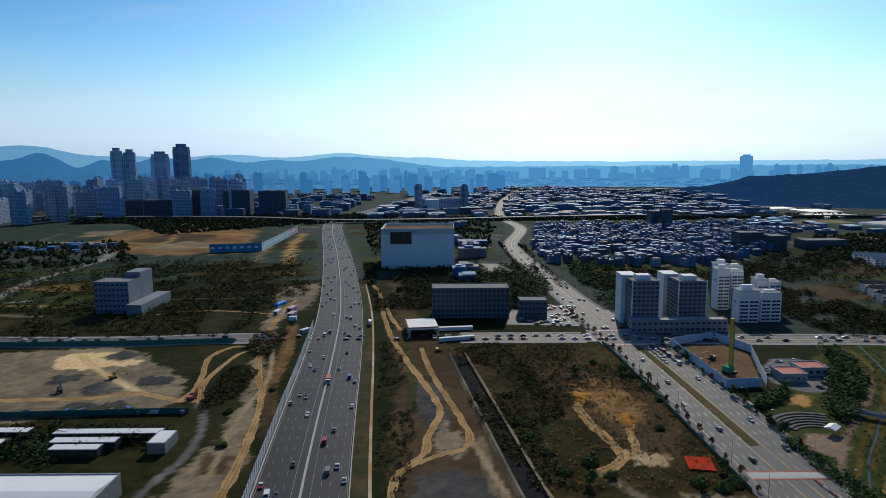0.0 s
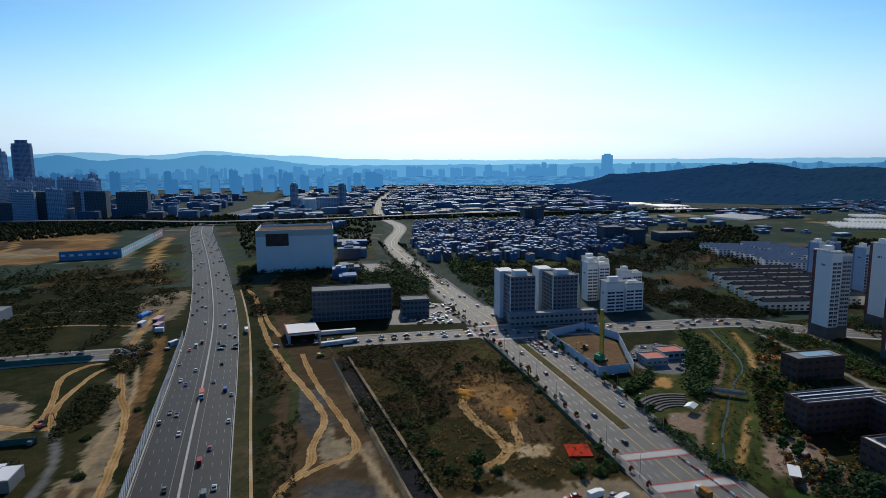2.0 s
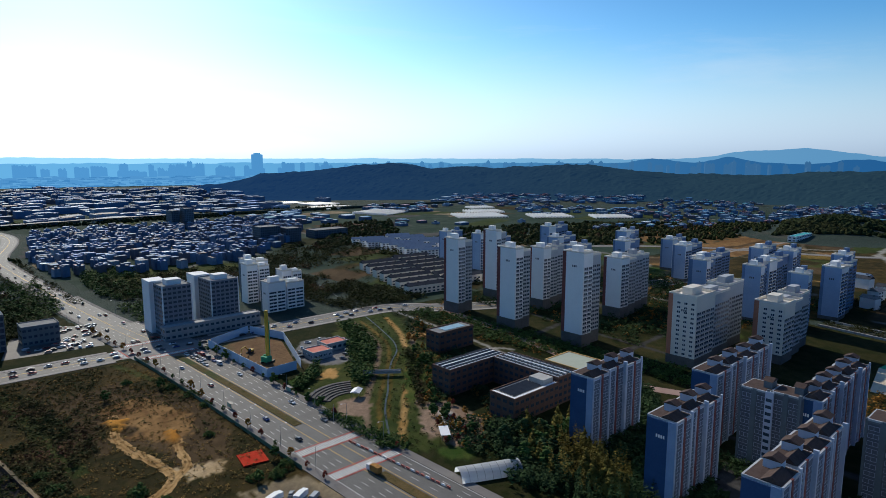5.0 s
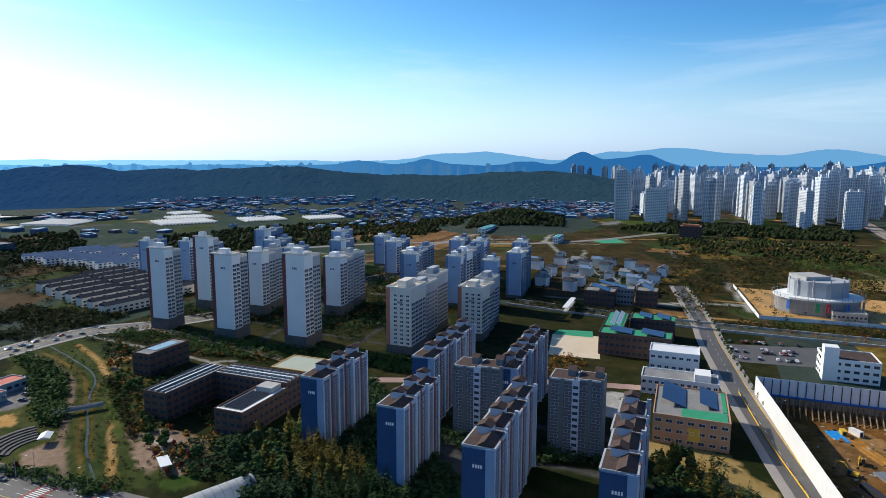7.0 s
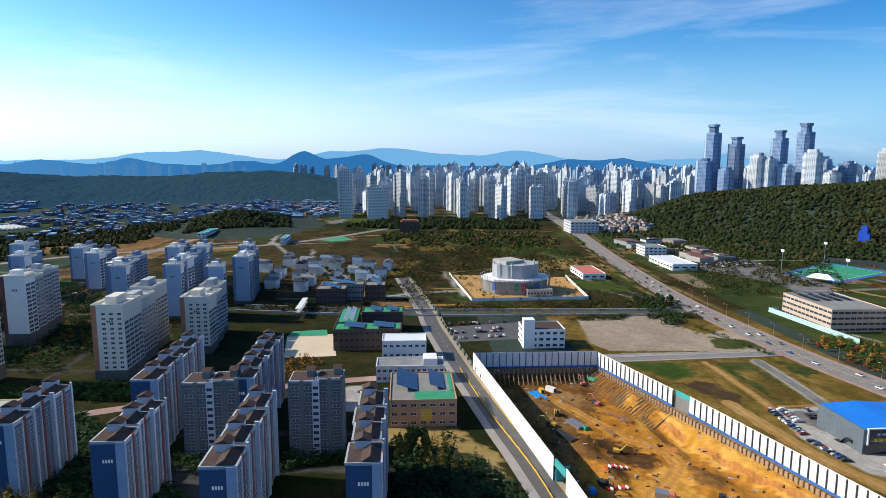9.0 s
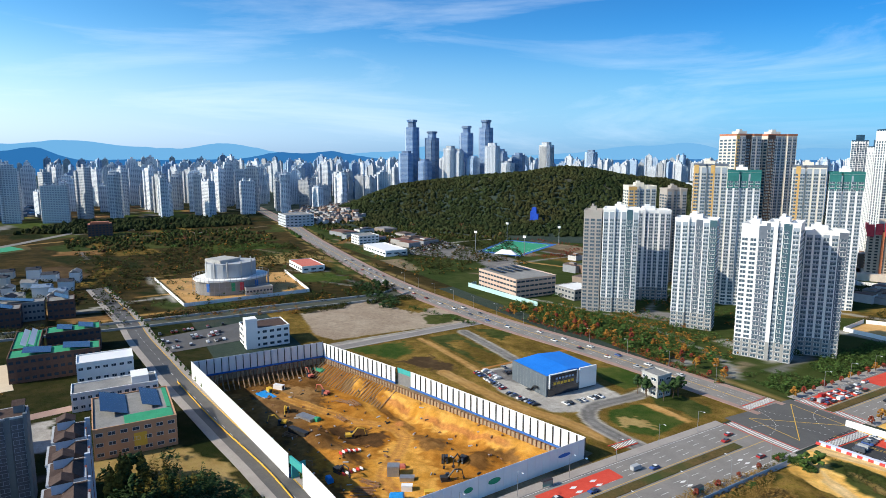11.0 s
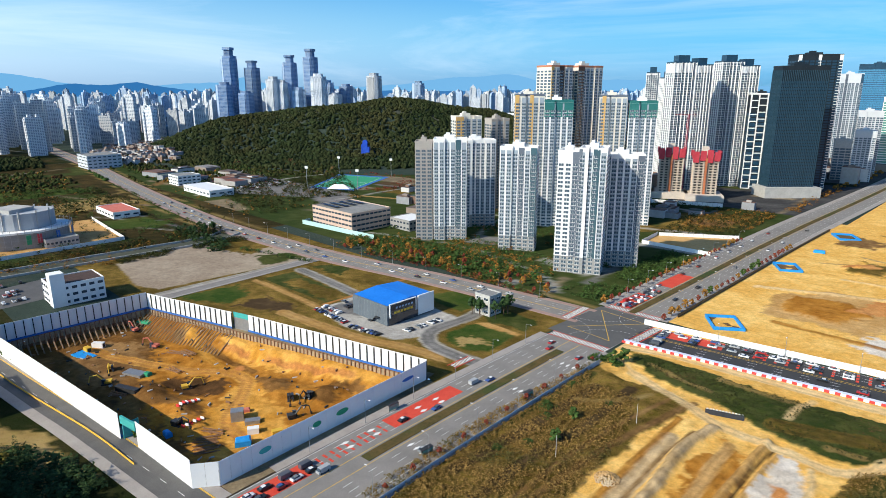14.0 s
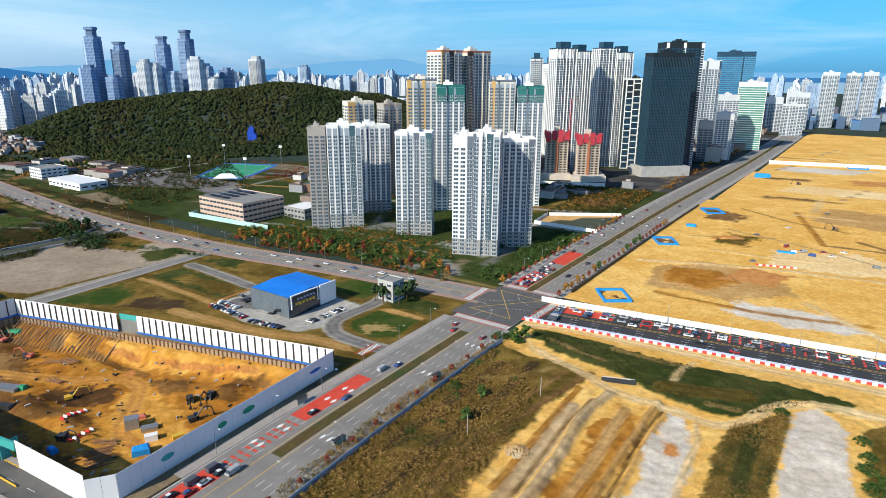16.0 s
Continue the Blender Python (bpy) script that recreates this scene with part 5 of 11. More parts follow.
land("ground_fields_north", -900, 1300, 664, 1500, 9.0, "hazy_meadow", fields(-650, 1300, 670, 1480, 90, ("grass", "scrub", "hazy_meadow", "umber", "fallow", "gravel", "slate", "lawn"), 60, 200, 30) + west_plots,
     "far fields, yards and scrub", 71, keep=lambda X, Y: (line_distance(X, Y, HIGHWAY) > 22) & (line_distance(X, Y, AVENUE) > 20))
land("ground_fields_east", 340, 1700, 412, 664, 8.0, "hazy_meadow", fields(350, 1300, 420, 660, 60, ("grass", "scrub", "lawn", "umber", "fallow", "hazy_meadow", "gravel"), 50, 150, 16) + [("area", [(840, 412), (1150, 412), (1130, 560), (860, 520)], "brown", 8, 0), ("area", [(900, 470), (980, 440), (1040, 480), (960, 510)], "umber", 8, 0), ("line", [(850, 500), (980, 470), (1130, 500)], "straw", 6, 0), ("line", [(870, 440), (1000, 430), (1140, 450)], "umber", 9, 0), ("area", [(1020, 540), (1104, 470), (1180, 470), (1150, 560)], "rust", 12, 0)],
     "far fields, brown plots and lanes", 81)


park_layers = []
WEST_BANK = [(158, 228), (167, 241), (179, 258), (201, 283), (220, 304), (241, 331), (252, 357), (264, 396)]
EAST_BANK = [(160, 214), (169, 225), (189, 248), (210, 272), (236, 302), (253, 328), (268, 352), (286, 392)]
park_layers.append(("area", [(150, 200), (206, 190), (262, 300), (300, 400), (330, 560), (290, 560), (250, 400), (190, 330), (152, 290)], "grass", 5, 0.0))
park_layers.append(("area", WEST_BANK + EAST_BANK[::-1], "grass", 3, 0.0))
park_layers.append(("line", [(q + 2.5, w - 2) for q, w in WEST_BANK], "weeds", 2.4, 0.0))
park_layers.append(("line", [(q - 5, w + 4) for q, w in EAST_BANK], "lush", 3, 0.0))
park_layers.append(("line", [(172, 236), (188, 256), (204, 275), (222, 296), (240, 313)], "weeds", 1.6, 0.0))
park_layers.append(("line", [(q - 2.5, w + 2.5) for q, w in WEST_BANK], "promenade", 3.4, 0.0))
park_layers.append(("line", [(q + 2, w - 1.5) for q, w in EAST_BANK], "track", 3.6, 0.0))
park_layers.append(("line", [(174, 206), (190, 231), (204, 254), (233, 289), (262, 326), (282, 350)], "promenade", 3.2, 0.0))
park_layers.append(("area", [(190, 246), (204, 242), (244, 292), (258, 318), (250, 320), (226, 290)], "lush", 3, 0.0))
park_layers.append(("area", [(176, 214), (198, 240), (212, 230), (205, 203), (190, 188), (176, 192)], "promenade", 3, 0.0))
park_layers.append(("area", [(182, 208), (196, 226), (202, 222), (192, 202)], "concrete", 2, 0.0))
park_layers.append(("area", [(164, 190), (170, 199), (180, 187), (172, 178)], "lush", 2, 0.0))
park_layers.append(("area", [(156, 256), (166, 270), (180, 268), (176, 256), (166, 246)], "promenade", 2, 0.0))
park_layers.append(("area", [(268, 344), (280, 340), (286, 324), (272, 322)], "track", 3, 0.0))
park_layers.append(("area", [(152, 300), (166, 310), (190, 330), (184, 338), (164, 326)], "lush", 4, 0.0))
park_layers.append(("area", [(176, 308), (190, 320), (196, 314), (184, 302)], "track", 3, 0.0))
park_layers.append(("area", [(184, 330), (197, 320), (210, 322), (224, 340), (236, 362), (222, 378), (206, 378), (186, 358)], "drive", 1, 0.0))
park_layers.append(("area", [(160, 318), (176, 316), (184, 330), (184, 362), (200, 388), (190, 396), (170, 350)], "scrub", 4, 0.0))
park_layers.append(("area", [(230, 182), (300, 186), (300, 330), (270, 330), (262, 260), (212, 262), (206, 190)], "scrub", 4, 0.0))
park_layers.append(("line", [(306, 400), (300, 340), (294, 290), (282, 230)], "concrete", 3, 0.0))
park_layers.append(("line", [(262, 282), (292, 280), (300, 268)], "concrete", 3, 0.0))
park_layers.append(("area", [(240, 174), (262, 182), (276, 164), (256, 150)], "shade_toned_drive", 3, 0.0))
park_layers.append(("area", [(216, 66), (250, 72), (250, 108), (220, 100)], "shade_toned_drive", 2, 0.0))
park_layers.append(("line", [(214, 120), (236, 90), (240, 40), (232, 0)], "shade_toned_drive", 5, 0.0))
park_layers.append(("line", [(270, 150), (276, 100), (274, 30)], "shade_toned_drive", 5, 0.0))
park_layers.append(("area", [(268, 24), (278, 24), (280, -16), (240, -30), (206, -34), (206, -16), (236, -4)], "straw", 4, 0.0))
park_layers.append(("line", [(300, 180), (320, 120), (334, 40)], "shade_toned_drive", 5, 0.0))
park_layers.append(("area", [(296, 60), (334, 64), (336, 34), (300, 30)], "concrete", 4, 0.0))
park_layers.append(("line", [(318, 200), (346, 214), (420, 220), (500, 236)], "shade_toned_drive", 5, 0.0))
park_layers.append(("line", [(330, 280), (400, 290), (470, 300), (560, 290)], "shade_toned_drive", 5, 0.0))
park_layers.append(("line", [(366, 170), (372, 240), (386, 340)], "shade_toned_drive", 4, 0.0))
park_layers.append(("line", [(440, 180), (470, 200), (540, 230)], "lush", 8, 0.0))
park_layers.append(("line", [(400, 240), (440, 250), (500, 280)], "grass", 10, 0.0))
land("ground_park", 156, 560, -48, 412, 1.9, "scrub", park_layers, "park lawns, stream banks, drives and planting between buildings", 23, z=0.025,
     keep=lambda X, Y: (line_distance(X, Y, [p for p in AVENUE if -80 < p[1] < 480]) > 17) & (area_distance(X, Y, PIT) > 2) & (line_distance(X, Y, canal) > 9.5))


# ---- excavation pit ----
PIT_HEAPS = [(264, -91, 15, 9, -2.6), (272, -75, 9, 6, 3.2), (249, -79, 8, 5, 2.0), (237, -118, 10, 6, 2.6), (214, -130, 9, 8, 3.4), (330, -66, 14, 8, 0.8), (344, -92, 9, 7, 1.8), (224, -124, 6, 4, 1.6),
             (196, -112, 8, 7, 1.4), (256, -126, 12, 5, 1.5), (300, -104, 10, 5, 1.2), (190, -136, 9, 8, 2.4)]


def pit_depth(x, y):
    """Height of the excavated floor: a cut slope below the long back wall, then a worked floor with heaps and a hollow."""
    back = (y + 108 - (x - 361) * 0.289) * 0.96 + 2.2 * noise.noise((x / 9, y / 9, 3)) + 0.9 * noise.noise((x / 2.8, y / 2.8, 5))
    q = max(0.0, min(1.0, (back - (3.5 if x < 300 else 0.5)) / (10.5 if x < 300 else 13)))
    q = q * q * (3 - 2 * q)
    z = -2.5 - 6.2 * q + 1.4 * (1 - abs(2 * q - 1)) * noise.noise((x / 4.5, y / 12, 8))
    z += 3.2 * max(0.0, 1 - (361 - x) / 11) * q
    for hx, hy, rx, ry, up in PIT_HEAPS:
        k = ((x - hx) / rx) ** 2 + ((y - hy) / ry) ** 2
        if k < 7:
            z += up * math.exp(-k)
    z += 0.7 * noise.noise((x / 30, y / 30, 1)) + 0.45 * noise.noise((x / 9, y / 9, 4)) + 0.28 * noise.noise((x / 3.1, y / 3.1, 6))
    return min(z, -0.8)


HAUL = [(196, -84), (212, -86), (226, -88), (240, -102), (252, -111), (269, -108), (283, -97), (303, -86), (324, -76), (342, -70)]
PIT_SOILS = []
# brown earth at the back; along the north hoarding its shade is painted in
PIT_SOILS.append(("area", [(176, -60), (230, -52), (361, -36), (361, -100), (326, -100), (306, -92), (290, -78), (262, -66), (210, -66), (184, -70)], "pit_earth", 9, 0))
PIT_SOILS.append(("area", [(290, -60), (340, -54), (352, -78), (330, -92), (306, -88)], "brown", 9, 0))
PIT_SOILS.append(("area", [(252, -98), (262, -84), (276, -78), (284, -88), (272, -100), (258, -105)], "dark_clay", 5, 0))
PIT_SOILS.append(("area", [(240, -82), (252, -74), (286, -68), (288, -78), (262, -86)], "pit_earth", 5, 0))
PIT_SOILS.append(("area", [(230, -122), (240, -126), (248, -116), (238, -111), (229, -115)], "pit_earth", 4, 0))
PIT_SOILS.append(("area", [(206, -124), (214, -142), (222, -132), (220, -120)], "pit_earth", 5, 0))
PIT_SOILS.append(("area", [(296, -122), (280, -118), (262, -123), (248, -127), (228, -137), (210, -144), (196, -150), (200, -158), (240, -146), (300, -128)], "clay", 5, 0))
PIT_SOILS.append(("line", [(290, -120), (262, -126), (240, -134), (214, -144)], "rust", 3, 0))
PIT_SOILS.append(("line", [(300, -114), (276, -116), (258, -118)], "pit_earth", 4, 0))
PIT_SOILS.append(("area", [(200, -82), (222, -80), (238, -90), (250, -104), (240, -112), (222, -110), (206, -104), (194, -96)], "clay", 7, 0))
PIT_SOILS.append(("line", HAUL, "clay", 7, 0))
PIT_SOILS.append(("line", [(269, -109), (284, -110), (300, -111), (326, -114)], "clay", 5, 0))
PIT_SOILS.append(("line", [(206, -78), (224, -76), (244, -72)], "clay", 5, 0))
pc = random.Random(14)
for k in range(26):
    x, y, r = pc.uniform(186, 356), pc.uniform(-146, -44), pc.uniform(1.5, 5)
    PIT_SOILS.append(("area", [(x + r * math.cos(q) * pc.uniform(0.7, 1.8), y + r * math.sin(q) * pc.uniform(0.4, 1.0)) for q in (0, 1.05, 2.1, 3.1, 4.2, 5.2)], pc.choice(("dark_clay", "pit_earth", "clay", "brown", "rust")), 3, 0))
for q in (-2.2, -0.9, 1.0, 2.3):
    PIT_SOILS.append(("line", offset_line(smooth_line(HAUL, 8), q), "rust", 0.7, 0))


def build_pit():
    s = Shape()
    xs = [172 + 1.1 * i for i in range(175)]
    ys = [-163 + 1.1 * j for j in range(124)]
    ok = {}
    for j, y in enumerate(ys):
        for i, x in enumerate(xs):
            s.v.append((x, y, pit_depth(x, y)))
            ok[i, j] = inside(x, y, PIT)
    n = len(xs)
    for j in range(len(ys) - 1):
        for i in range(n - 1):
            if ok[i, j] or ok[i + 1, j] or ok[i, j + 1] or ok[i + 1, j + 1]:
                s.f.append((j * n + i, j * n + i + 1, (j + 1) * n + i + 1, (j + 1) * n + i))
                s.mi.append(0)
    X, Y = np.array([p[0] for p in s.v]), np.array([p[1] for p in s.v])
    col, _ = soil(X, Y, "orange", PIT_SOILS, 41)
    floor = solid("ground_pit_floor", s, LAND, "orange clay floor of a deep excavation", "excavation", kind="structure", smooth=True)
    floor.data.color_attributes.new("soil", "FLOAT_COLOR", "POINT").data.foreach_set("color", col.reshape(-1).astype(np.float32))
    rim = Shape()
    for (x0, y0), (x1, y1) in zip(PIT, PIT[1:] + PIT[:1]):
        ribbon(rim, [(x0, y0), (x1, y1)], -6.5, 0.2, 0.06)
    solid("ground_pit_rim", rim, GRAVEL, "gravel strip outside the hoarding", "ground", kind="structure")
    wall = Shape()
    for (x0, y0), (x1, y1) in zip(PIT, PIT[1:] + PIT[:1]):
        n = math.hypot(x1 - x0, y1 - y0)
        a = math.degrees(math.atan2(y1 - y0, x1 - x0))
        wall.obox((x0 + x1) / 2, (y0 + y1) / 2, -12, n, 0.6, 12.1, a)
    solid("wall_pit", wall, RUST, "timber-lagged retaining wall of the pit", "retaining wall", kind="structure")


build_pit()


def hoarding(x0, y0, x1, y1, h, inner=True):
    """A panel fence; its ribs stand on its right-hand side."""
    n = math.hypot(x1 - x0, y1 - y0)
    a = math.degrees(math.atan2(y1 - y0, x1 - x0))
    root = thing("site_hoarding", "tall white panel hoarding round the excavation", "hoarding", (x0, y0, 0), a, "site hoarding")
    count = max(1, round(n / 4.0))
    w = n / count
    panel = Shape().box(0.04, w - 0.04, -0.06, 0.06, 0, h).mesh("panel", PANEL)
    rib = Shape().box(-0.2, 0.2, 0.06, 0.5, 0.0, h - 0.4).mesh("rib", DARKSTEEL)
    for i in range(count):
        ob = part("panel", panel, None, root)
        ob.location = (i * w, 0, 0)
        if inner:
            ob = part("rib", rib, None, root)
            ob.location = (i * w, 0, 0)
    if inner:
        part("foot_rail", Shape().box(0, n, 0.55, 0.75, 0.3, 1.3), BLUETRIM, root, "blue foot rail")
    return root


hoarding(174, -61, 181, -160, 9.0)
hoarding(179, -54, 174, -61, 9.0, False)
hoarding(216, -50.5, 179, -54, 10.5, False)
hoarding(361, -31, 226, -48, 10.5)
hoarding(361, -108, 361, -31, 10.0)
hoarding(181, -160, 287, -132, 9.5)
hoarding(297, -128, 361, -108, 9.5)


# ---- apartment buildings ----
def window_mesh(w, h, frame_mat, deep=0.12):
    """A window: a proud frame, two panes set back in it, facing -y."""
    s = Shape()
    t = 0.09
    s.box(-w / 2, w / 2, -deep, 0, 0, t).box(-w / 2, w / 2, -deep, 0, h - t, h)
    s.box(-w / 2, -w / 2 + t, -deep, 0, t, h - t).box(w / 2 - t, w / 2, -deep, 0, t, h - t)
    s.box(-t / 2, t / 2, -deep, 0, t, h - t)
    s.add([(-w / 2, -deep * 0.35, 0), (w / 2, -deep * 0.35, 0), (w / 2, -deep * 0.35, h), (-w / 2, -deep * 0.35, h)], [(0, 1, 2, 3)], 1)
    return s.mesh("window", [frame_mat, GLASS])


SLABBLUE = mat("slab_blue_end_wall", (0.02, 0.062, 0.155), (0.03, 0.082, 0.19), 0.15, 0.85, fine=10)
SLABWHITE = mat("slab_pale_paint", (0.45, 0.5, 0.59), (0.53, 0.58, 0.67), 0.12, 0.85, fine=12)
SLABGREY = mat("slab_grey_paint", (0.12, 0.145, 0.16), (0.16, 0.185, 0.2), 0.12, 0.85, fine=12)
SLABRED = mat("slab_maroon_paint", (0.16, 0.05, 0.045), (0.22, 0.08, 0.07), 0.12, 0.85)
ENDPALE = mat("pale_blue_end_paint", (0.2, 0.3, 0.46), (0.26, 0.36, 0.52), 0.15, 0.85, fine=10)
CREAM = mat("cream_paint", (0.66, 0.62, 0.54), (0.74, 0.7, 0.62), 0.1, 0.85, fine=12)
TAUPE = mat("taupe_paint", (0.36, 0.33, 0.3), (0.44, 0.4, 0.37), 0.1, 0.85, fine=12)
ENDORANGE = mat("terracotta_paint", (0.42, 0.16, 0.09), (0.5, 0.21, 0.13), 0.1, 0.85)
PLINTH = mat("dark_stone_plinth", (0.1, 0.095, 0.09), (0.15, 0.145, 0.14), 0.2, 0.9, fine=10)
GREYRECESS = mat("recess_shade_and_mark_paint", (0.09, 0.1, 0.12), (0.13, 0.14, 0.16), 0.2, 0.85, fine=10)
BAYBLUE = mat("bay_shade_paint", (0.09, 0.115, 0.155), (0.14, 0.17, 0.22), 0.12, 0.85, fine=12)
# plain grey, and pale walls' shaded side as a colour of its own
SHADEGREY = mat("grey_and_shade_side_paint", (0.36, 0.38, 0.41), (0.44, 0.46, 0.48), 0.12, 0.85, fine=12)
OCHRE = mat("ochre_paint", (0.55, 0.33, 0.11), (0.62, 0.4, 0.15), 0.1, 0.85)
DARKTEAL = mat("dark_teal_paint", (0.02, 0.13, 0.13), (0.03, 0.18, 0.17), 0.1, 0.7)


def slab_block(x0, x1, y0, y1, h, label, long_bays=8, main=None, end=None, stripe=None, per_floor=2.85, windows=True, group="apartment slabs", turn=0):
    """A slab block lying along x, with stepped bays, stair cores, hipped roof pieces, windows on its long sides."""
    main, end, stripe = main or SLABWHITE, end or SLABBLUE, stripe or SLABRED
    lx, ly = x1 - x0, y1 - y0
    at = (x0, y0, 0)
    if turn == -90:
        lx, ly, at = ly, lx, (x0, y1, 0)
    root = thing("apartment_block", label, "apartment building", at, turn, group)
    bays = max(2, round(lx / 14.0))
    bw = lx / bays
    for b in range(bays):
        off = 0.0 if b % 2 == 0 else 0.9
        bx = b * bw
        top = h - (0.0 if b % 2 else 0.6)
        s = Shape().box(bx + (0.3 if b == 0 else 0.02), bx + bw - 0.02, off, ly - off, 0, top)
        s.box(bx + bw * 0.64, bx + bw - 1.0, ly * 0.35, ly * 0.8, top, top + 3.6)
        part("bay", s, main, root, "stepped bay of the block")
        r = Shape().box(bx + 0.3, bx + bw - 0.3, off - 0.35, ly - off + 0.35, top, top + 0.7)
        r.box(bx + 0.7, bx + bw - 0.7, off + 0.3, ly - off - 0.3, top + 0.7, top + 0.74, 1)
        if main is not SLABGREY:
            r.gable(bx + 1.0, bx + bw * 0.62, 0.8 + off, ly * 0.55, top + 0.74, 2.0, 1)
        r.gable(bx + bw * 0.64, bx + bw - 1.0, ly * 0.35, ly * 0.8, top + 3.6, 1.3, 1)
        part("roof", r, [SHADEGREY, ROOFBROWN], root, "parapet roof with brown hipped caps")
        for x0, x1, y0, z in ((bw - 1.1, bw - 0.1, -0.55, 1.8), (bw * 0.5 - 1.3, bw * 0.5 - 0.72, -0.35 + off, 0.4), (bw * 0.01, bw * 0.01 + 0.4, -0.4 + off, 0.9)):
            part("pilaster", Shape().box(bx + x0, bx + x1, y0, off + 0.1, 0, top + z), main, root, "upright white pilaster")
        part("stripe", Shape().box(bx + bw * 0.5 - 0.7, bx + bw * 0.5 + 0.7, -0.5 + off, off + 0.1, 0, top + 0.9), stripe, root, "coloured vertical stripe")
        # panels stand slightly proud; the shade of recessed balconies is their dark colour
        for q in (0.06, 0.57):
            part("spandrel", Shape().box(bx + bw * q, bx + bw * (q + 0.34), off - 0.06, off + 0.05, 1.0, top - 0.8), GREYRECESS if main is SLABGREY else BAYBLUE, root, "dark bay panel with balcony shade painted in")
    part("end_wall", Shape().box(-0.25, 0.3, 2.9, ly, 0, h - 0.6), end, root, "plain painted end wall")
    part("end_strip", Shape().box(-0.2, 0.3, -0.05, 2.88, 0, h - 0.2), SLABGREY if main is SLABGREY else ENDPALE, root, "paler painted corner strip")
    if main is SLABGREY:
        part("stair_strip", Shape().box(lx / 2 - 1.5, lx / 2 + 1.5, -0.9, 0.2, 0, h + 0.4), SLABWHITE, root, "pale stair strip")
        me = Shape().box(-1.1, 1.1, -0.95, -0.88, 0, 1.3).mesh("stair_window", GLASS)
        for k in range(11):
            part("stair_window", me, None, root).location = (lx / 2, 0, 1.4 + k * per_floor)
    nums = Shape()
    for k in range(4):
        nums.box(-0.3, -0.25, ly * 0.36 + k * 0.9, ly * 0.36 + k * 0.9 + 0.6, h - 7.2, h - 6.0)
    part("block_number", nums, WHITE, root, "pale painted marks")
    if windows:
        floors = int((h - 1.5) / per_floor)
        wide = window_mesh(bw * 0.30, 1.75, SLABWHITE)
        for b in range(bays):
            off = 0.0 if b % 2 == 0 else 0.9
            for f in range(floors):
                for q in (0.23, 0.74):
                    ob = part("window", wide, None, root)
                    ob.location = (b * bw + bw * q, off - 0.01, 0.9 + f * per_floor)
    return root


def cross_block(x, y, lx, ly, h, label, main, end, stripe, turn=0.0, group="", floor=2.85, cols=2, plinth=3, back_wall=None, parts=3):
    """A tower block: plinth, stepped sections parted by recesses coloured dark as shade, blank gable, roof crowns and
    rows of windows storey by storey.
    """
    root = thing("apartment_tower", label, "apartment tower", (x, y, 0), turn, group)
    ph = plinth * floor
    gap = 2.3
    w = (lx - gap * (parts - 1)) / parts
    back_wall = back_wall or main
    crown, row = Shape(), Shape()
    for q in range(parts):
        x0, y0, y1 = q * (w + gap), 2.3 * q, ly + 0.6 * q
        x1, top = x0 + w, h - (0, 2.4, 0.6, 2.0, 0.4)[q]
        s = Shape().box(x0 + 0.1, x1, y0 + 0.1, y1, ph, top)
        s.box(x0 + w * 0.25, x0 + w * 0.8, y0 + (y1 - y0) * 0.35, y0 + (y1 - y0) * 0.7, top, top + (4.6 if q % 2 == 0 else 2.8))
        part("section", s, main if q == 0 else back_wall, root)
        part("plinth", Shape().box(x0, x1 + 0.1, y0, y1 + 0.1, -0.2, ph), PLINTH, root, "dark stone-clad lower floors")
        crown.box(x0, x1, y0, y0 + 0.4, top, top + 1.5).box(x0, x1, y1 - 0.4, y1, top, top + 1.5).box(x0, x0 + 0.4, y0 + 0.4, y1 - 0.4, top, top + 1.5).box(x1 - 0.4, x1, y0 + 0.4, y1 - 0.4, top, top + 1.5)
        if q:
            # dark colour adds painted shade to the real setback
            part("recess", Shape().box(x0 - gap - 0.05, x0 + 0.15, y0 + 2.2, y1 - 2.2, 0, top - 1.6), GREYRECESS, root, "recessed strip with its shade coloured in")
        cw = (w - 0.7) / cols
        for k in range(cols):
            cx = x0 + 0.4 + cw * (k + 0.5)
            row.box(cx - cw * 0.44, cx + cw * 0.44, y0 - 0.2, y0 + 0.1, 0.0, 0.8)
            row.box(cx - 0.06, cx + 0.06, y0 - 0.1, y0 + 0.1, 0.8, 2.25)
            row.add([(cx - cw * 0.42, y0 + 0.04, 0.8), (cx + cw * 0.42, y0 + 0.04, 0.8), (cx + cw * 0.42, y0 + 0.04, 2.25), (cx - cw * 0.42, y0 + 0.04, 2.25)], [(0, 1, 2, 3)], 1)
    part("roof_crown", crown, CREAM, root, "pale roof parapets")
    part("stripe", Shape().box(-0.12, 0.1, ly * 0.84, ly + 0.05, ph, h + 0.8), stripe, root, "coloured edge stripe")
    part("end_wall", Shape().box(-0.1, 0.1, 0.1, ly * 0.84 - 0.02, ph, h + 0.4), end, root, "plain painted end wall")
    nums = Shape()
    for k in range(3):
        nums.box(-0.14, -0.1, ly * 0.34 + k * 1.3, ly * 0.34 + k * 1.3 + 0.9, h - 9.2, h - 7.8)
    part("block_number", nums, GREYRECESS, root, "dark painted marks")
    n, faces, kinds = len(row.v), list(row.f), list(row.mi)
    row.v += [(a, b, c + floor) for a, b, c in row.v]
    row.f += [tuple(k + n for k in face) for face in faces]
    row.mi += kinds
    row_me = row.mesh("glazing", [back_wall, GLASS])
    for f in range(0, int((h - ph - 3.4) / floor) - 1, 2):
        part("glazing", row_me, None, root).location = (0, 0, ph + 0.4 + f * floor)
    return root


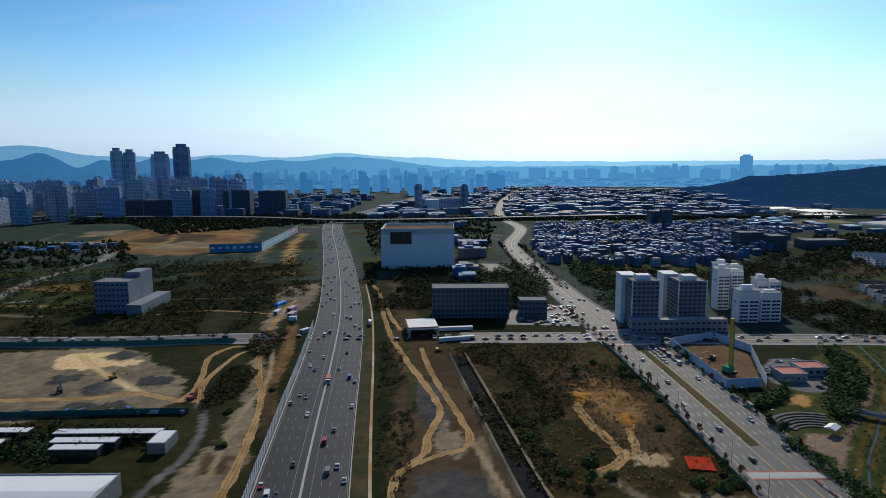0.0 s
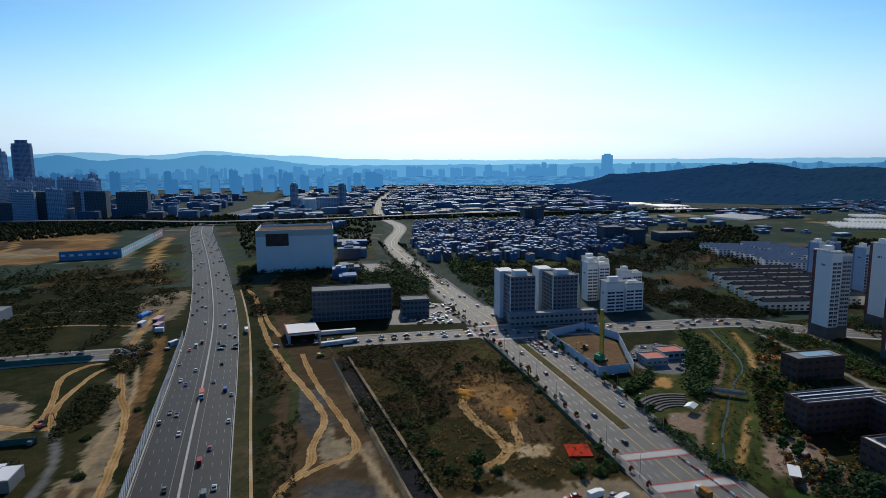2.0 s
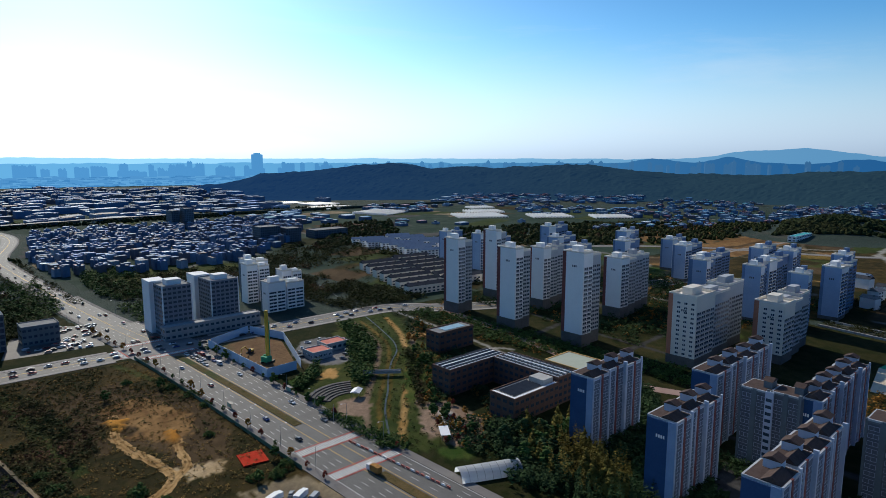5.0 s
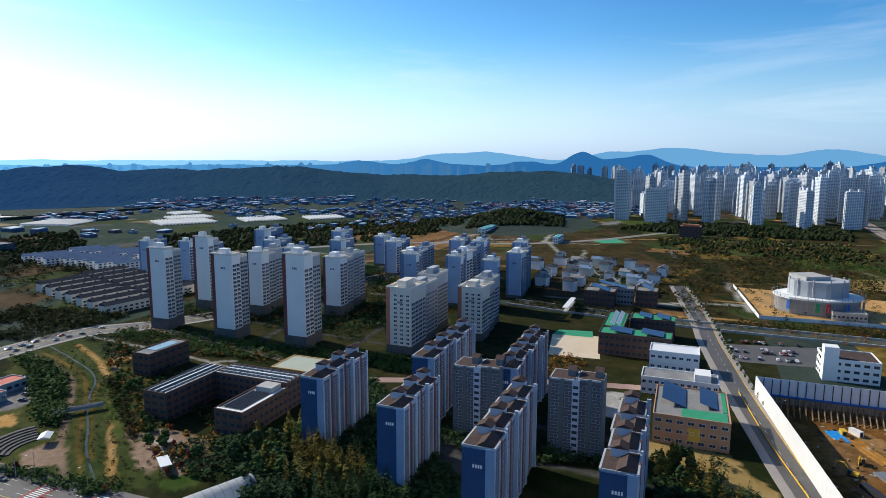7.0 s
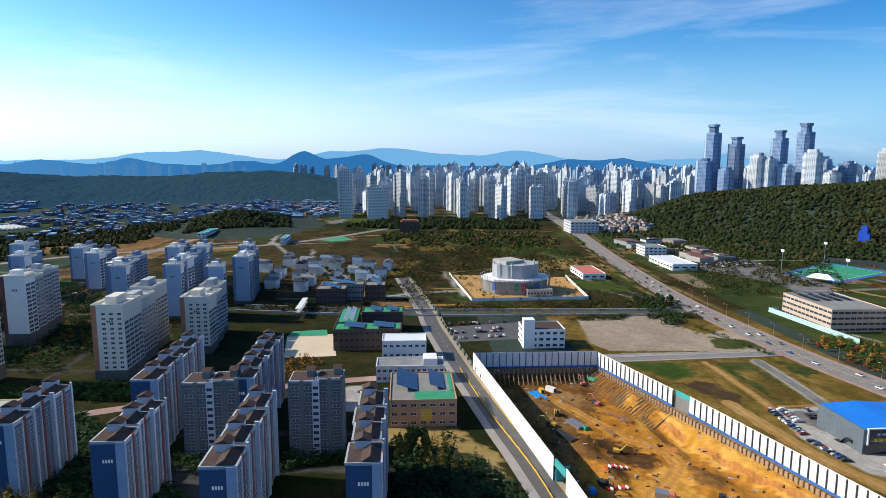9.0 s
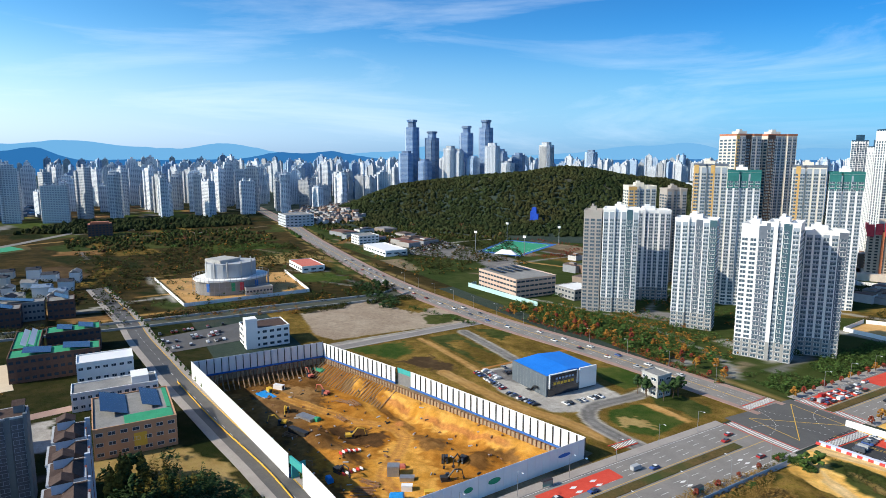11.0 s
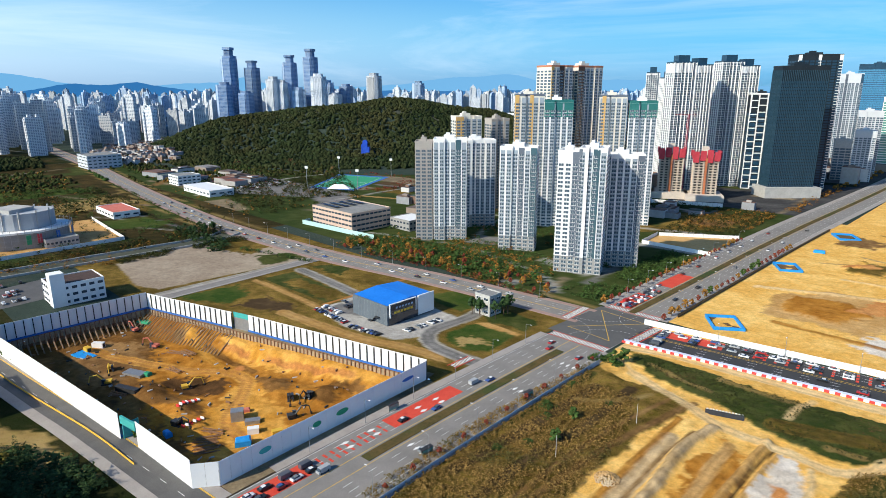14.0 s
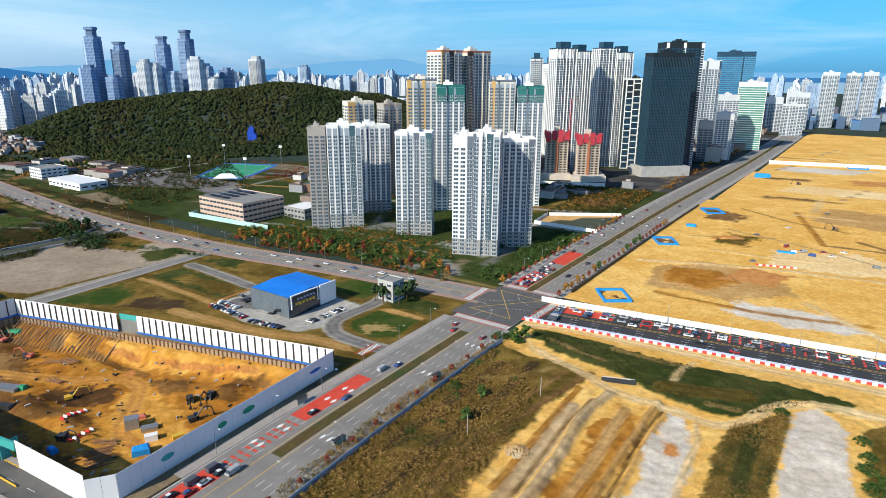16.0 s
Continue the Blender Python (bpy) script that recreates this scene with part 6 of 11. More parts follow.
LAB = "blue-gabled pale apartment slab of twelve storeys"
slab_block(213, 252, 148, 159, 34, LAB)
slab_block(197, 233, 103, 114, 34, LAB)
slab_block(256, 316, 115, 126, 34, LAB)
slab_block(178, 237, 62, 73, 34, LAB)
slab_block(256, 320, 75, 86, 34, LAB)
slab_block(178, 237, 18, 29, 34, LAB)
GREYLAB = "grey apartment block with dark balcony windows"
slab_block(253, 265, 81, 104, 33.5, GREYLAB, main=SLABGREY, end=SLABGREY, stripe=SLABGREY, turn=-90)
slab_block(253, 265, 37, 60, 33.5, GREYLAB, main=SLABGREY, end=SLABGREY, stripe=SLABGREY, turn=-90)

TALL = "tall white apartment tower with a blank gable and dark stone base"
for x, y, lx, ly, h, n in ((339, 361, 18, 17, 60, 2), (334, 296, 19, 18, 60, 2), (337, 240, 23, 17, 63, 2), (399, 375, 15, 16, 61, 2), (400, 323, 34, 15, 51, 3)):
    # rear sections go grey: shade put into the back wall colour
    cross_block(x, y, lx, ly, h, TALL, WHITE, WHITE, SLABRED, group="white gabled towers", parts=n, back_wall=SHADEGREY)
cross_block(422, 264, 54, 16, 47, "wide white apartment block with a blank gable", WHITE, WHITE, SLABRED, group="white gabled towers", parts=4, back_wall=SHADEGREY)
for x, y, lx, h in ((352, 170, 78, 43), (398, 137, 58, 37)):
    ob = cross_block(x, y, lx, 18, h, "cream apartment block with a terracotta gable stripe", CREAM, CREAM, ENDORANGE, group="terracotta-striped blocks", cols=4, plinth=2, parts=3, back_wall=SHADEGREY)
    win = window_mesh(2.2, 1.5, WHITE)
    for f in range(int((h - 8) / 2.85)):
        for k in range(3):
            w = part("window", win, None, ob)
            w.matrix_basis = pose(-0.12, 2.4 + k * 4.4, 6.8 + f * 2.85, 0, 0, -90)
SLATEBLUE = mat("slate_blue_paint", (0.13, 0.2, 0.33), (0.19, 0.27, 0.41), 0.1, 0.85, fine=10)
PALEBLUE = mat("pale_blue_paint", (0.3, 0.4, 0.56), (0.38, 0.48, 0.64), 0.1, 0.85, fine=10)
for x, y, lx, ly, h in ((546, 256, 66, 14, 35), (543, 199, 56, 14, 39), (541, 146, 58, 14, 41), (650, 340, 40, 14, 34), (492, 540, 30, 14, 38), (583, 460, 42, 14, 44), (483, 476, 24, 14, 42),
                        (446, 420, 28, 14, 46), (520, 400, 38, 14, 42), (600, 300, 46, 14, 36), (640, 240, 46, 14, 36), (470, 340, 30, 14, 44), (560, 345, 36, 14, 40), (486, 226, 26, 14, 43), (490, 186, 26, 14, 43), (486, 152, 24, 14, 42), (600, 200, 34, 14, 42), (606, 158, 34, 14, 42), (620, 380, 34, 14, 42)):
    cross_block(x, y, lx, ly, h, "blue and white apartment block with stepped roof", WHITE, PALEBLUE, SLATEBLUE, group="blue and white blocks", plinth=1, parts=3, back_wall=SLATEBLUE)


# ---- towers along the avenue ----
def tower(x, y, w, d, h, turn, label, wall, cols=6, side_cols=3, floor=2.9, bands=(), crown=None, base=None, group="", glass=None, name="apartment_tower", fill=0.68, high=1.7, fins=False, plain=False):
    """A tower with its front left corner at x, y; its front faces local -y. Rows of windows, storey by storey, on front and flanks."""
    root = thing(name, label, "tower", (x, y, 0), turn, group)
    steps = [(0, 0.34, 0.0), (0.34, 0.68, 1.4), (0.68, 1.0, 0.5)] if cols > 3 and not plain else [(0, 1, 0.0)]
    for a, b, q in steps:
        part("section", Shape().box(a * w + (0.02 if a else 0), b * w, q, d - q, 0, h), wall, root)
    s = Shape().box(w * 0.3, w * 0.62, d * 0.35, d * 0.75, h - 1, h + 4.2).box(w * 0.36, w * 0.48, d * 0.4, d * 0.6, h + 4.2, h + 6)
    if fins:
        s = Shape().box(w * 0.22, w * 0.74, d * 0.2, d * 0.8, h - 1, h + 9)
    part("lift_house", s, BLACKGLASS if fins else wall, root)
    for a, b, q in steps:
        z, x0, x1 = h, a * w, b * w
        p = Shape()
        p.box(x0 - 0.2, x1 + 0.2, q - 0.2, q + 0.3, z, z + 1.8).box(x0 - 0.2, x1 + 0.2, d - q - 0.3, d - q + 0.2, z, z + 1.8)
        p.box(x0 - 0.2, x0 + 0.3, q + 0.3, d - q - 0.3, z, z + 1.8).box(x1 - 0.3, x1 + 0.2, q + 0.3, d - q - 0.3, z, z + 1.8)
        part("parapet", p, crown or wall, root, "roof parapet")
    if base:
        low = Shape()
        for a, b, q in steps:
            low.box(a * w - (0 if a else 0.02), b * w + (0.02 if b == 1 else 0), q - 0.22, d - q, 0, 4 * floor)
        part("base", low, base, root, "grey stone-clad lower floors")
    for k, (a, b, m, z0, z1) in enumerate(bands):
        strip = Shape()
        for a0, b0, q in steps:
            if min(b, b0) - max(a, a0) > 0.01:
                strip.box(max(a, a0) * w, min(b, b0) * w, q - 0.24, q + 0.2, max(z0 * h, 4 * floor if base else 0), z1 * h + 0.9)
        part("band", strip, m, root, "painted vertical band")
    if len(steps) > 1 and y > -650 and not fins:
        cw = w / cols
        for k in range(cols):
            q = next(v for u0, u1, v in steps if u0 <= (k + 0.5) / cols < u1)
            part("window_strip", Shape().box(k * cw + cw * 0.13, (k + 1) * cw - cw * 0.13, q - 0.1, q + 0.1, 4 * floor, h - 1.2), STRIPGREY, root, "grey-blue strip behind the windows")
    if fins:
        f = Shape()
        for k in range(cols + 1):
            f.box(k * w / cols - 0.3, k * w / cols + 0.3, -0.6, 2.0, 3 * floor, h + 0.6)
        for k in range(side_cols + 1):
            f.box(-0.6, 0.1, k * d / side_cols - 0.35, k * d / side_cols + 0.35, 3 * floor, h + 0.6).box(w - 0.1, w + 0.6, k * d / side_cols - 0.35, k * d / side_cols + 0.35, 3 * floor, h + 0.6)
        tagged(part("fin", f, wall, root, "upright facade piers"), kind="stuff")
    row = Shape()
    cw = w / cols
    for k in range(cols):
        q = next(v for u0, u1, v in steps if u0 <= (k + 0.5) / cols < u1)
        q = 0.0 if base and q < 0.2 else q
        a, b = k * cw + cw * (1 - fill) / 2, (k + 1) * cw - cw * (1 - fill) / 2
        row.box(a - 0.1, b + 0.1, q - 0.36, q, 0.62, 0.8)
        row.box(a - 0.14, a, q - 0.38, q, 0.8, 0.8 + high).box(b, b + 0.14, q - 0.38, q, 0.8, 0.8 + high).box((a + b) / 2 - 0.06, (a + b) / 2 + 0.06, q - 0.34, q, 0.8, 0.8 + high)
        row.add([(a, q - 0.31, 0.8), (b, q - 0.31, 0.8), (b, q - 0.31, 0.8 + high), (a, q - 0.31, 0.8 + high)], [(0, 1, 2, 3)], 1)
    cd = d / side_cols
    for k in range(side_cols):
        a, b = k * cd + cd * 0.16, (k + 1) * cd - cd * 0.16
        row.add([(-0.03, b, 0.8), (-0.03, a, 0.8), (-0.03, a, 0.8 + high), (-0.03, b, 0.8 + high)], [(0, 1, 2, 3)], 1)
        row.add([(w + 0.03, a, 0.8), (w + 0.03, b, 0.8), (w + 0.03, b, 0.8 + high), (w + 0.03, a, 0.8 + high)], [(0, 1, 2, 3)], 1)
        row.box(w, w + 0.3, a - 0.1, b + 0.1, 0.5, 0.78).box(-0.3, 0, a - 0.1, b + 0.1, 0.5, 0.78)
    stack = 4 if y < -650 else 2
    v, fc, mi = list(row.v), list(row.f), list(row.mi)
    for k in range(1, stack):
        row.v += [(a, b, c + k * floor) for a, b, c in v]
        row.f += [tuple(i + k * len(v) for i in q) for q in fc]
        row.mi += mi
    me = row.mesh("glazing", [wall, glass or TOWERGLASS])
    for f in range(0, int((h - 1.0) / floor) - stack + 1, stack):
        ob = part("glazing", me, None, root)
        ob.location = (0, 0, f * floor)
    return root


BLACKGLASS = mat("blue_black_glass", (0.009, 0.036, 0.07), (0.02, 0.066, 0.12), 0.08, 0.3, spec=0.35)
STRIPGREY = mat("grey_blue_strip", (0.26, 0.31, 0.37), (0.34, 0.39, 0.45), 0.1, 0.8, fine=10)
TOWERGLASS = mat("pale_window_glass", (0.045, 0.075, 0.11), (0.1, 0.145, 0.19), 0.5, 0.25, spec=0.5)
BLACKFRAME = mat("blue_black_frame", (0.011, 0.019, 0.028), (0.018, 0.028, 0.038), 0.1, 0.6)
FINBLUE = mat("blue_grey_fin", (0.02, 0.055, 0.085), (0.035, 0.08, 0.12), 0.1, 0.4)
STONE = mat("grey_stone_cladding", (0.27, 0.265, 0.26), (0.34, 0.335, 0.33), 0.2, 0.85, fine=10)
GREYBAND = mat("grey_band_paint", (0.1, 0.125, 0.165), (0.15, 0.175, 0.22), 0.1, 0.8)
PALEGREY = mat("pale_grey_paint", (0.5, 0.53, 0.57), (0.58, 0.61, 0.64), 0.1, 0.85, fine=12)
NAVYTEAL = mat("dark_teal_band_paint", (0.035, 0.085, 0.115), (0.055, 0.12, 0.15), 0.1, 0.7)
LAB = "white apartment tower with grey bands and a stone base"
tower(238, -336, 14, 20, 82, 205, LAB, WHITE, 3, 4, base=STONE, bands=((0.7, 1.0, GREYBAND, 0, 1),), group="white estate towers")
tower(225, -341, 18, 22, 84, 205, LAB, WHITE, 4, 4, base=STONE, bands=((0.0, 0.12, GREYBAND, 0, 1), (0.5, 0.75, NAVYTEAL, 0, 1)), group="white estate towers")
tower(222, -368, 27, 16, 78, 215, LAB, WHITE, 6, 3, base=STONE, bands=((0.0, 0.16, NAVYTEAL, 0, 1), (0.83, 1.0, GREYBAND, 0, 1)), group="white estate towers")
tower(303, -354, 28, 18, 79, 210, LAB, WHITE, 6, 4, base=STONE, bands=((0.5, 0.66, GREYBAND, 0, 1), (0.83, 1.0, NAVYTEAL, 0, 1)), group="white estate towers")
tower(372, -330, 14, 20, 80, 222, LAB, TAUPE, 3, 4, base=STONE, group="white estate towers")
tower(361, -340, 27, 20, 82, 222, LAB, WHITE, 6, 4, base=STONE, bands=((0.66, 0.83, NAVYTEAL, 0, 1),), group="white estate towers")
tower(378, -390, 32, 18, 77, 232, LAB, WHITE, 7, 3, base=STONE, bands=((0, 0.2, TAUPE, 0, 1),), group="white estate towers")
CR = "tall cream apartment tower with ochre stripes and a teal top"
tower(350, -430, 26, 24, 116, 220, CR, CREAM, 5, 4, bands=((0.0, 0.14, OCHRE, 0.45, 1), (0.5, 0.62, OCHRE, 0.45, 1)), crown=GREYBAND, group="teal-topped towers")
tower(329, -445, 25, 24, 111, 220, CR, WHITE, 5, 4, bands=((0.0, 1.0, DARKTEAL, 0.885, 0.99),), crown=DARKTEAL, group="teal-topped towers")
tower(302, -490, 24, 24, 115, 212, CR, CREAM, 5, 4, bands=((0.1, 0.24, OCHRE, 0.45, 1),), crown=GREYBAND, group="teal-topped towers")
tower(280, -504, 24, 24, 110, 212, CR, WHITE, 5, 4, bands=((0.0, 1.0, DARKTEAL, 0.88, 0.99),), crown=DARKTEAL, group="teal-topped towers")
tower(358, -494, 26, 24, 142, 252, "cream and brown apartment tower with an orange crown", CREAM, 5, 4, bands=((0.4, 0.62, ROOFBROWN, 0, 1), (0, 0.12, OCHRE, 0.4, 1)), crown=ENDORANGE)
tower(349, -526, 30, 24, 142, 250, "cream and brown apartment tower with an orange crown", CREAM, 6, 4, bands=((0.0, 0.25, ROOFBROWN, 0, 1),), crown=ENDORANGE)
tower(416, -424, 26, 18, 95, 240, "cream apartment tower with ochre corners", CREAM, 5, 3, bands=((0, 0.3, OCHRE, 0.5, 1),))
tower(415, -475, 20, 18, 91, 244, "pinkish brown apartment tower", TAUPE, 4, 3)
WT = "very tall white apartment tower with dark crown"
for x, y, w, h, a in ((339, -712, 26, 150, 228), (322, -731, 22, 147, 235), (314, -788, 26, 152, 225), (296, -803, 22, 147, 228), (375, -762, 18, 133, 220), (458, -876, 18, 142, 205), (362, -776, 20, 128, 215)):
    tower(x, y, w, 24, h, a, WT, WHITE, 6, 4, bands=((0.3, 0.42, GREYBAND, 0, 1), (0.8, 0.95, GREYBAND, 0, 1)), crown=BLACKGLASS, group="very tall white towers", fill=0.8, high=2.1, fins=True, glass=BLACKGLASS)
lattice = tower(280, -797, 29, 13, 114, 212, "tower with a white lattice front over dark glass", BLACKFRAME, 3, 3, 5.8, crown=WHITE, name="lattice_tower", fill=0.75, high=4.6, glass=BLACKGLASS,
      bands=((0, 0.06, WHITE, 0, 1), (0.31, 0.36, WHITE, 0, 1), (0.64, 0.69, WHITE, 0, 1), (0.94, 1, WHITE, 0, 1)))
s = Shape()
for k in range(3):
    for f in range(14):
        s.box(k * 9.6 + 0.2, k * 9.6 + 9.5, -0.5, 0.05, f * 8.2 + k * 2.7, f * 8.2 + k * 2.7 + 1.1)
tagged(part("lattice_bar", s, WHITE, lattice, "staggered white cross bars"), kind="stuff")
black = tower(235, -753, 52, 20, 144, 225, "black glass office tower with fine vertical fins", BLACKFRAME, 16, 6, 3.6, crown=BLACKFRAME, name="office_tower", fill=0.9, high=2.5, glass=BLACKGLASS, plain=True)
part("podium", Shape().box(-6, 58, -8, 24, 0, 12), CONCRETE, black, "pale concrete podium")
s = Shape()
for k in range(27):
    s.box(k * 1.98, k * 1.98 + 0.4, -0.75, 0.05, 12, 141)
for k in range(10):
    s.box(-0.75, 0.05, k * 2.1 + 0.3, k * 2.1 + 0.7, 12, 141)
tagged(part("fin", s, FINBLUE, black, "blue-grey vertical fins"), kind="stuff")
tower(244, -834, 50, 30, 159, 218, "dark tower with white frames at the edges", BLACKFRAME, 8, 6, 3.2, crown=BLACKFRAME, name="office_tower", fill=0.8, high=2.2, glass=BLACKGLASS, plain=True,
      bands=((0, 0.08, WHITE, 0, 1), (0.45, 0.52, WHITE, 0, 1), (0.92, 1, WHITE, 0, 1)))
tower(203, -1118, 42, 40, 106, 190, "green glass office tower with white bands", WHITE, 1, 6, 3.6, name="office_tower", fill=0.96, high=2.6, glass=GREENGLASS)
tower(201, -966, 24, 30, 65, 190, "white office block with blank front", PALEGREY, 5, 4, name="office_tower")
tower(222, -962, 20, 26, 52, 195, "grey office block with dark glazing", STEEL, 3, 4, 3.6, name="office_tower", fill=0.85, high=2.4)
tower(216, -1040, 30, 26, 88, 195, "plain white apartment tower", PALEGREY, 7, 5, fill=0.78, high=2.0)
tower(264, -1105, 33, 26, 140, 193, "white apartment tower with glass corners", PALEGREY, 7, 5, fill=0.8, high=2.1, bands=((0.3, 0.4, GREYBAND, 0, 1), (0.9, 1.0, BLACKGLASS, 0, 1)))
tower(292, -1355, 70, 30, 160, 191, "blue glass twin office tower", BLACKGLASS, 14, 6, 3.8, name="office_tower", fill=0.94, high=3.0, glass=mat("blue_glass", (0.05, 0.2, 0.36), (0.08, 0.26, 0.44), 0.1, 0.25, spec=0.6))
for x, y, w, h in ((129, -1681, 33, 122), (85, -1734, 28, 120), (52, -1736, 28, 122), (180, -1590, 40, 78), (220, -1500, 40, 70), (-20, -1700, 40, 60), (-90, -1650, 40, 70), (170, -1420, 40, 60), (250, -1240, 40, 50)):
    tower(x, y, w, 24, h, 185, "pale far tower beyond the sandy plain", PALEGREY, 7, 4, fill=0.78, high=2.0)


# ---- towers under construction ----
SHELL = mat("raw_concrete", (0.55, 0.48, 0.41), (0.65, 0.58, 0.5), 0.2, 0.9, fine=10)
REDFORM = mat("red_formwork", (0.4, 0.03, 0.05), (0.5, 0.06, 0.08), 0.3, 0.7)


def unfinished(x, y, turn, h):
    root = thing("unfinished_tower", "raw concrete tower under construction with red formwork on top", "building site", (x, y, 0), turn, "unfinished towers")
    root.scale = (1.1, 1.1, 1.0)
    slab = Shape().box(0, 24, 0, 20, 0, 0.4).mesh("floor_slab", SHELL)
    for k in range(int(h / 3) + 1):
        part("floor_slab", slab, None, root).location = (0, 0, 3.0 * k)
    core = Shape().box(1.0, 23, 2.2, 18, 0, h)
    part("lift_core", Shape().box(8, 14, 6, 12, h, h + 9), SHELL, root)
    for k in range(6):
        part("column", Shape().box(0.2 + k * 4.5, 1.1 + k * 4.5, 0.5, 2.19, 0, h), SHELL, root)
    part("core", core, SHELL, root)
    # dark plates before the solid core paint the shade inside unglazed openings
    g = Shape()
    for k in range(1, int(h / 3)):
        for q in range(5):
            g.box(1.8 + q * 4.5, 4.2 + q * 4.5, 2.1, 2.18, 3.0 * k + 0.7, 3.0 * k + 2.2)
    tagged(part("opening_shade_plate", g, DARKSTEEL, root, "dark plates standing for shaded openings"), kind="stuff")
    for k in range(4):
        part("formwork", Shape().box(-1.2 + k * 6.6, 4.4 + k * 6.6, -1.4, -0.2, h - 8 + (k % 2) * 2, h + 4 + (k % 3)), REDFORM, root, "dark red climbing formwork")
    for q in ((-1.4, -0.2, 0, 8, h - 4, h + 5), (-1.4, -0.2, 11, 20, h - 2, h + 4), (24.2, 25.4, 0, 9, h - 4, h + 5), (24.2, 25.4, 12, 20, h - 3, h + 4)):
        part("formwork", Shape().box(*q), REDFORM, root, "dark red climbing formwork")
    part("hoist", Shape().box(10.6, 12.6, -1.6, -0.1, 0, h - 3), RUSTY, root, "rusty hoist mast up the front")
    part("apron", Shape().box(-6, 30, -10, 24, 0, 7), SHELL, root, "low concrete podium")


RUSTY = mat("rusty_mast", (0.4, 0.12, 0.05), (0.5, 0.2, 0.1), 0.4, 0.8)
unfinished(326, -667, 210, 52)
unfinished(290, -676, 210, 50)
unfinished(361, -657, 210, 46)
panel_site = thing("site_wall", "white site wall before the unfinished towers", "fence", (246, -655, 0), 22)
for k in range(18):
    part("panel", Shape().box(k * 5, k * 5 + 4.9, -0.1, 0.1, 0, 4), PANEL, panel_site)


def tower_crane(x, y, h, deg, label, m, jib=36):
    root = thing("tower_crane", label, "crane", (x, y, 0), deg)
    mast = Shape()
    for a, b in ((-0.8, -0.8), (0.8, -0.8), (0.8, 0.8), (-0.8, 0.8)):
        mast.box(a - 0.14, a + 0.14, b - 0.14, b + 0.14, 0, h)
    for k in range(int(h / 2)):
        mast.tube((-0.8, -0.8, 2 * k), (0.8, -0.8, 2 * k + 2), 0.09, n=4).tube((0.8, 0.8, 2 * k), (-0.8, 0.8, 2 * k + 2), 0.09, n=4)
    part("mast", mast, m, root)
    j = Shape().tube((-12, 0, h), (jib, 0, h + 1), 0.45, 0.3, 4).tube((-12, 0, h), (0, 0, h + 7), 0.12, n=4).tube((jib * 0.7, 0, h + 1), (0, 0, h + 7), 0.12, n=4)
    part("jib", j, m, root)
    part("counterweight", Shape().box(-12, -9, -1, 1, h - 2.4, h + 0.2), CONCRETE, root)
    part("cab", Shape().box(-1, 1, -1.8, -0.6, h - 2.4, h - 0.3), WHITE, root)


tower_crane(312, -700, 92, 70, "red and white tower crane beside the unfinished towers", REDFORM, 20)
CRANEYEL = mat("yellow_crane_paint", (0.6, 0.36, 0.03), (0.68, 0.44, 0.06), 0.3, 0.6)
rig = thing("piling_rig", "yellow and green piling rig inside the hoarded site", "crane", (168, 353, 0), 20)
part("mast", Shape().box(-0.8, 0.8, -0.8, 0.8, 3, 33), CRANEYEL, rig)
part("lead", Shape().box(1.1, 2.0, -0.5, 0.5, 1, 26), GREENPAINT, rig)
part("cab", Shape().box(-3.5, 1.0, -2.4, 2.4, 1.2, 4.4).box(-1.2, 0.6, 1.0, 2.6, 1.2, 4.8), GREENPAINT, rig)
part("crawler", Shape().box(-3.6, 3.6, -2.6, -1.5, 0, 1.2).box(-3.6, 3.6, 1.5, 2.6, 0, 1.2), DARKSTEEL, rig)


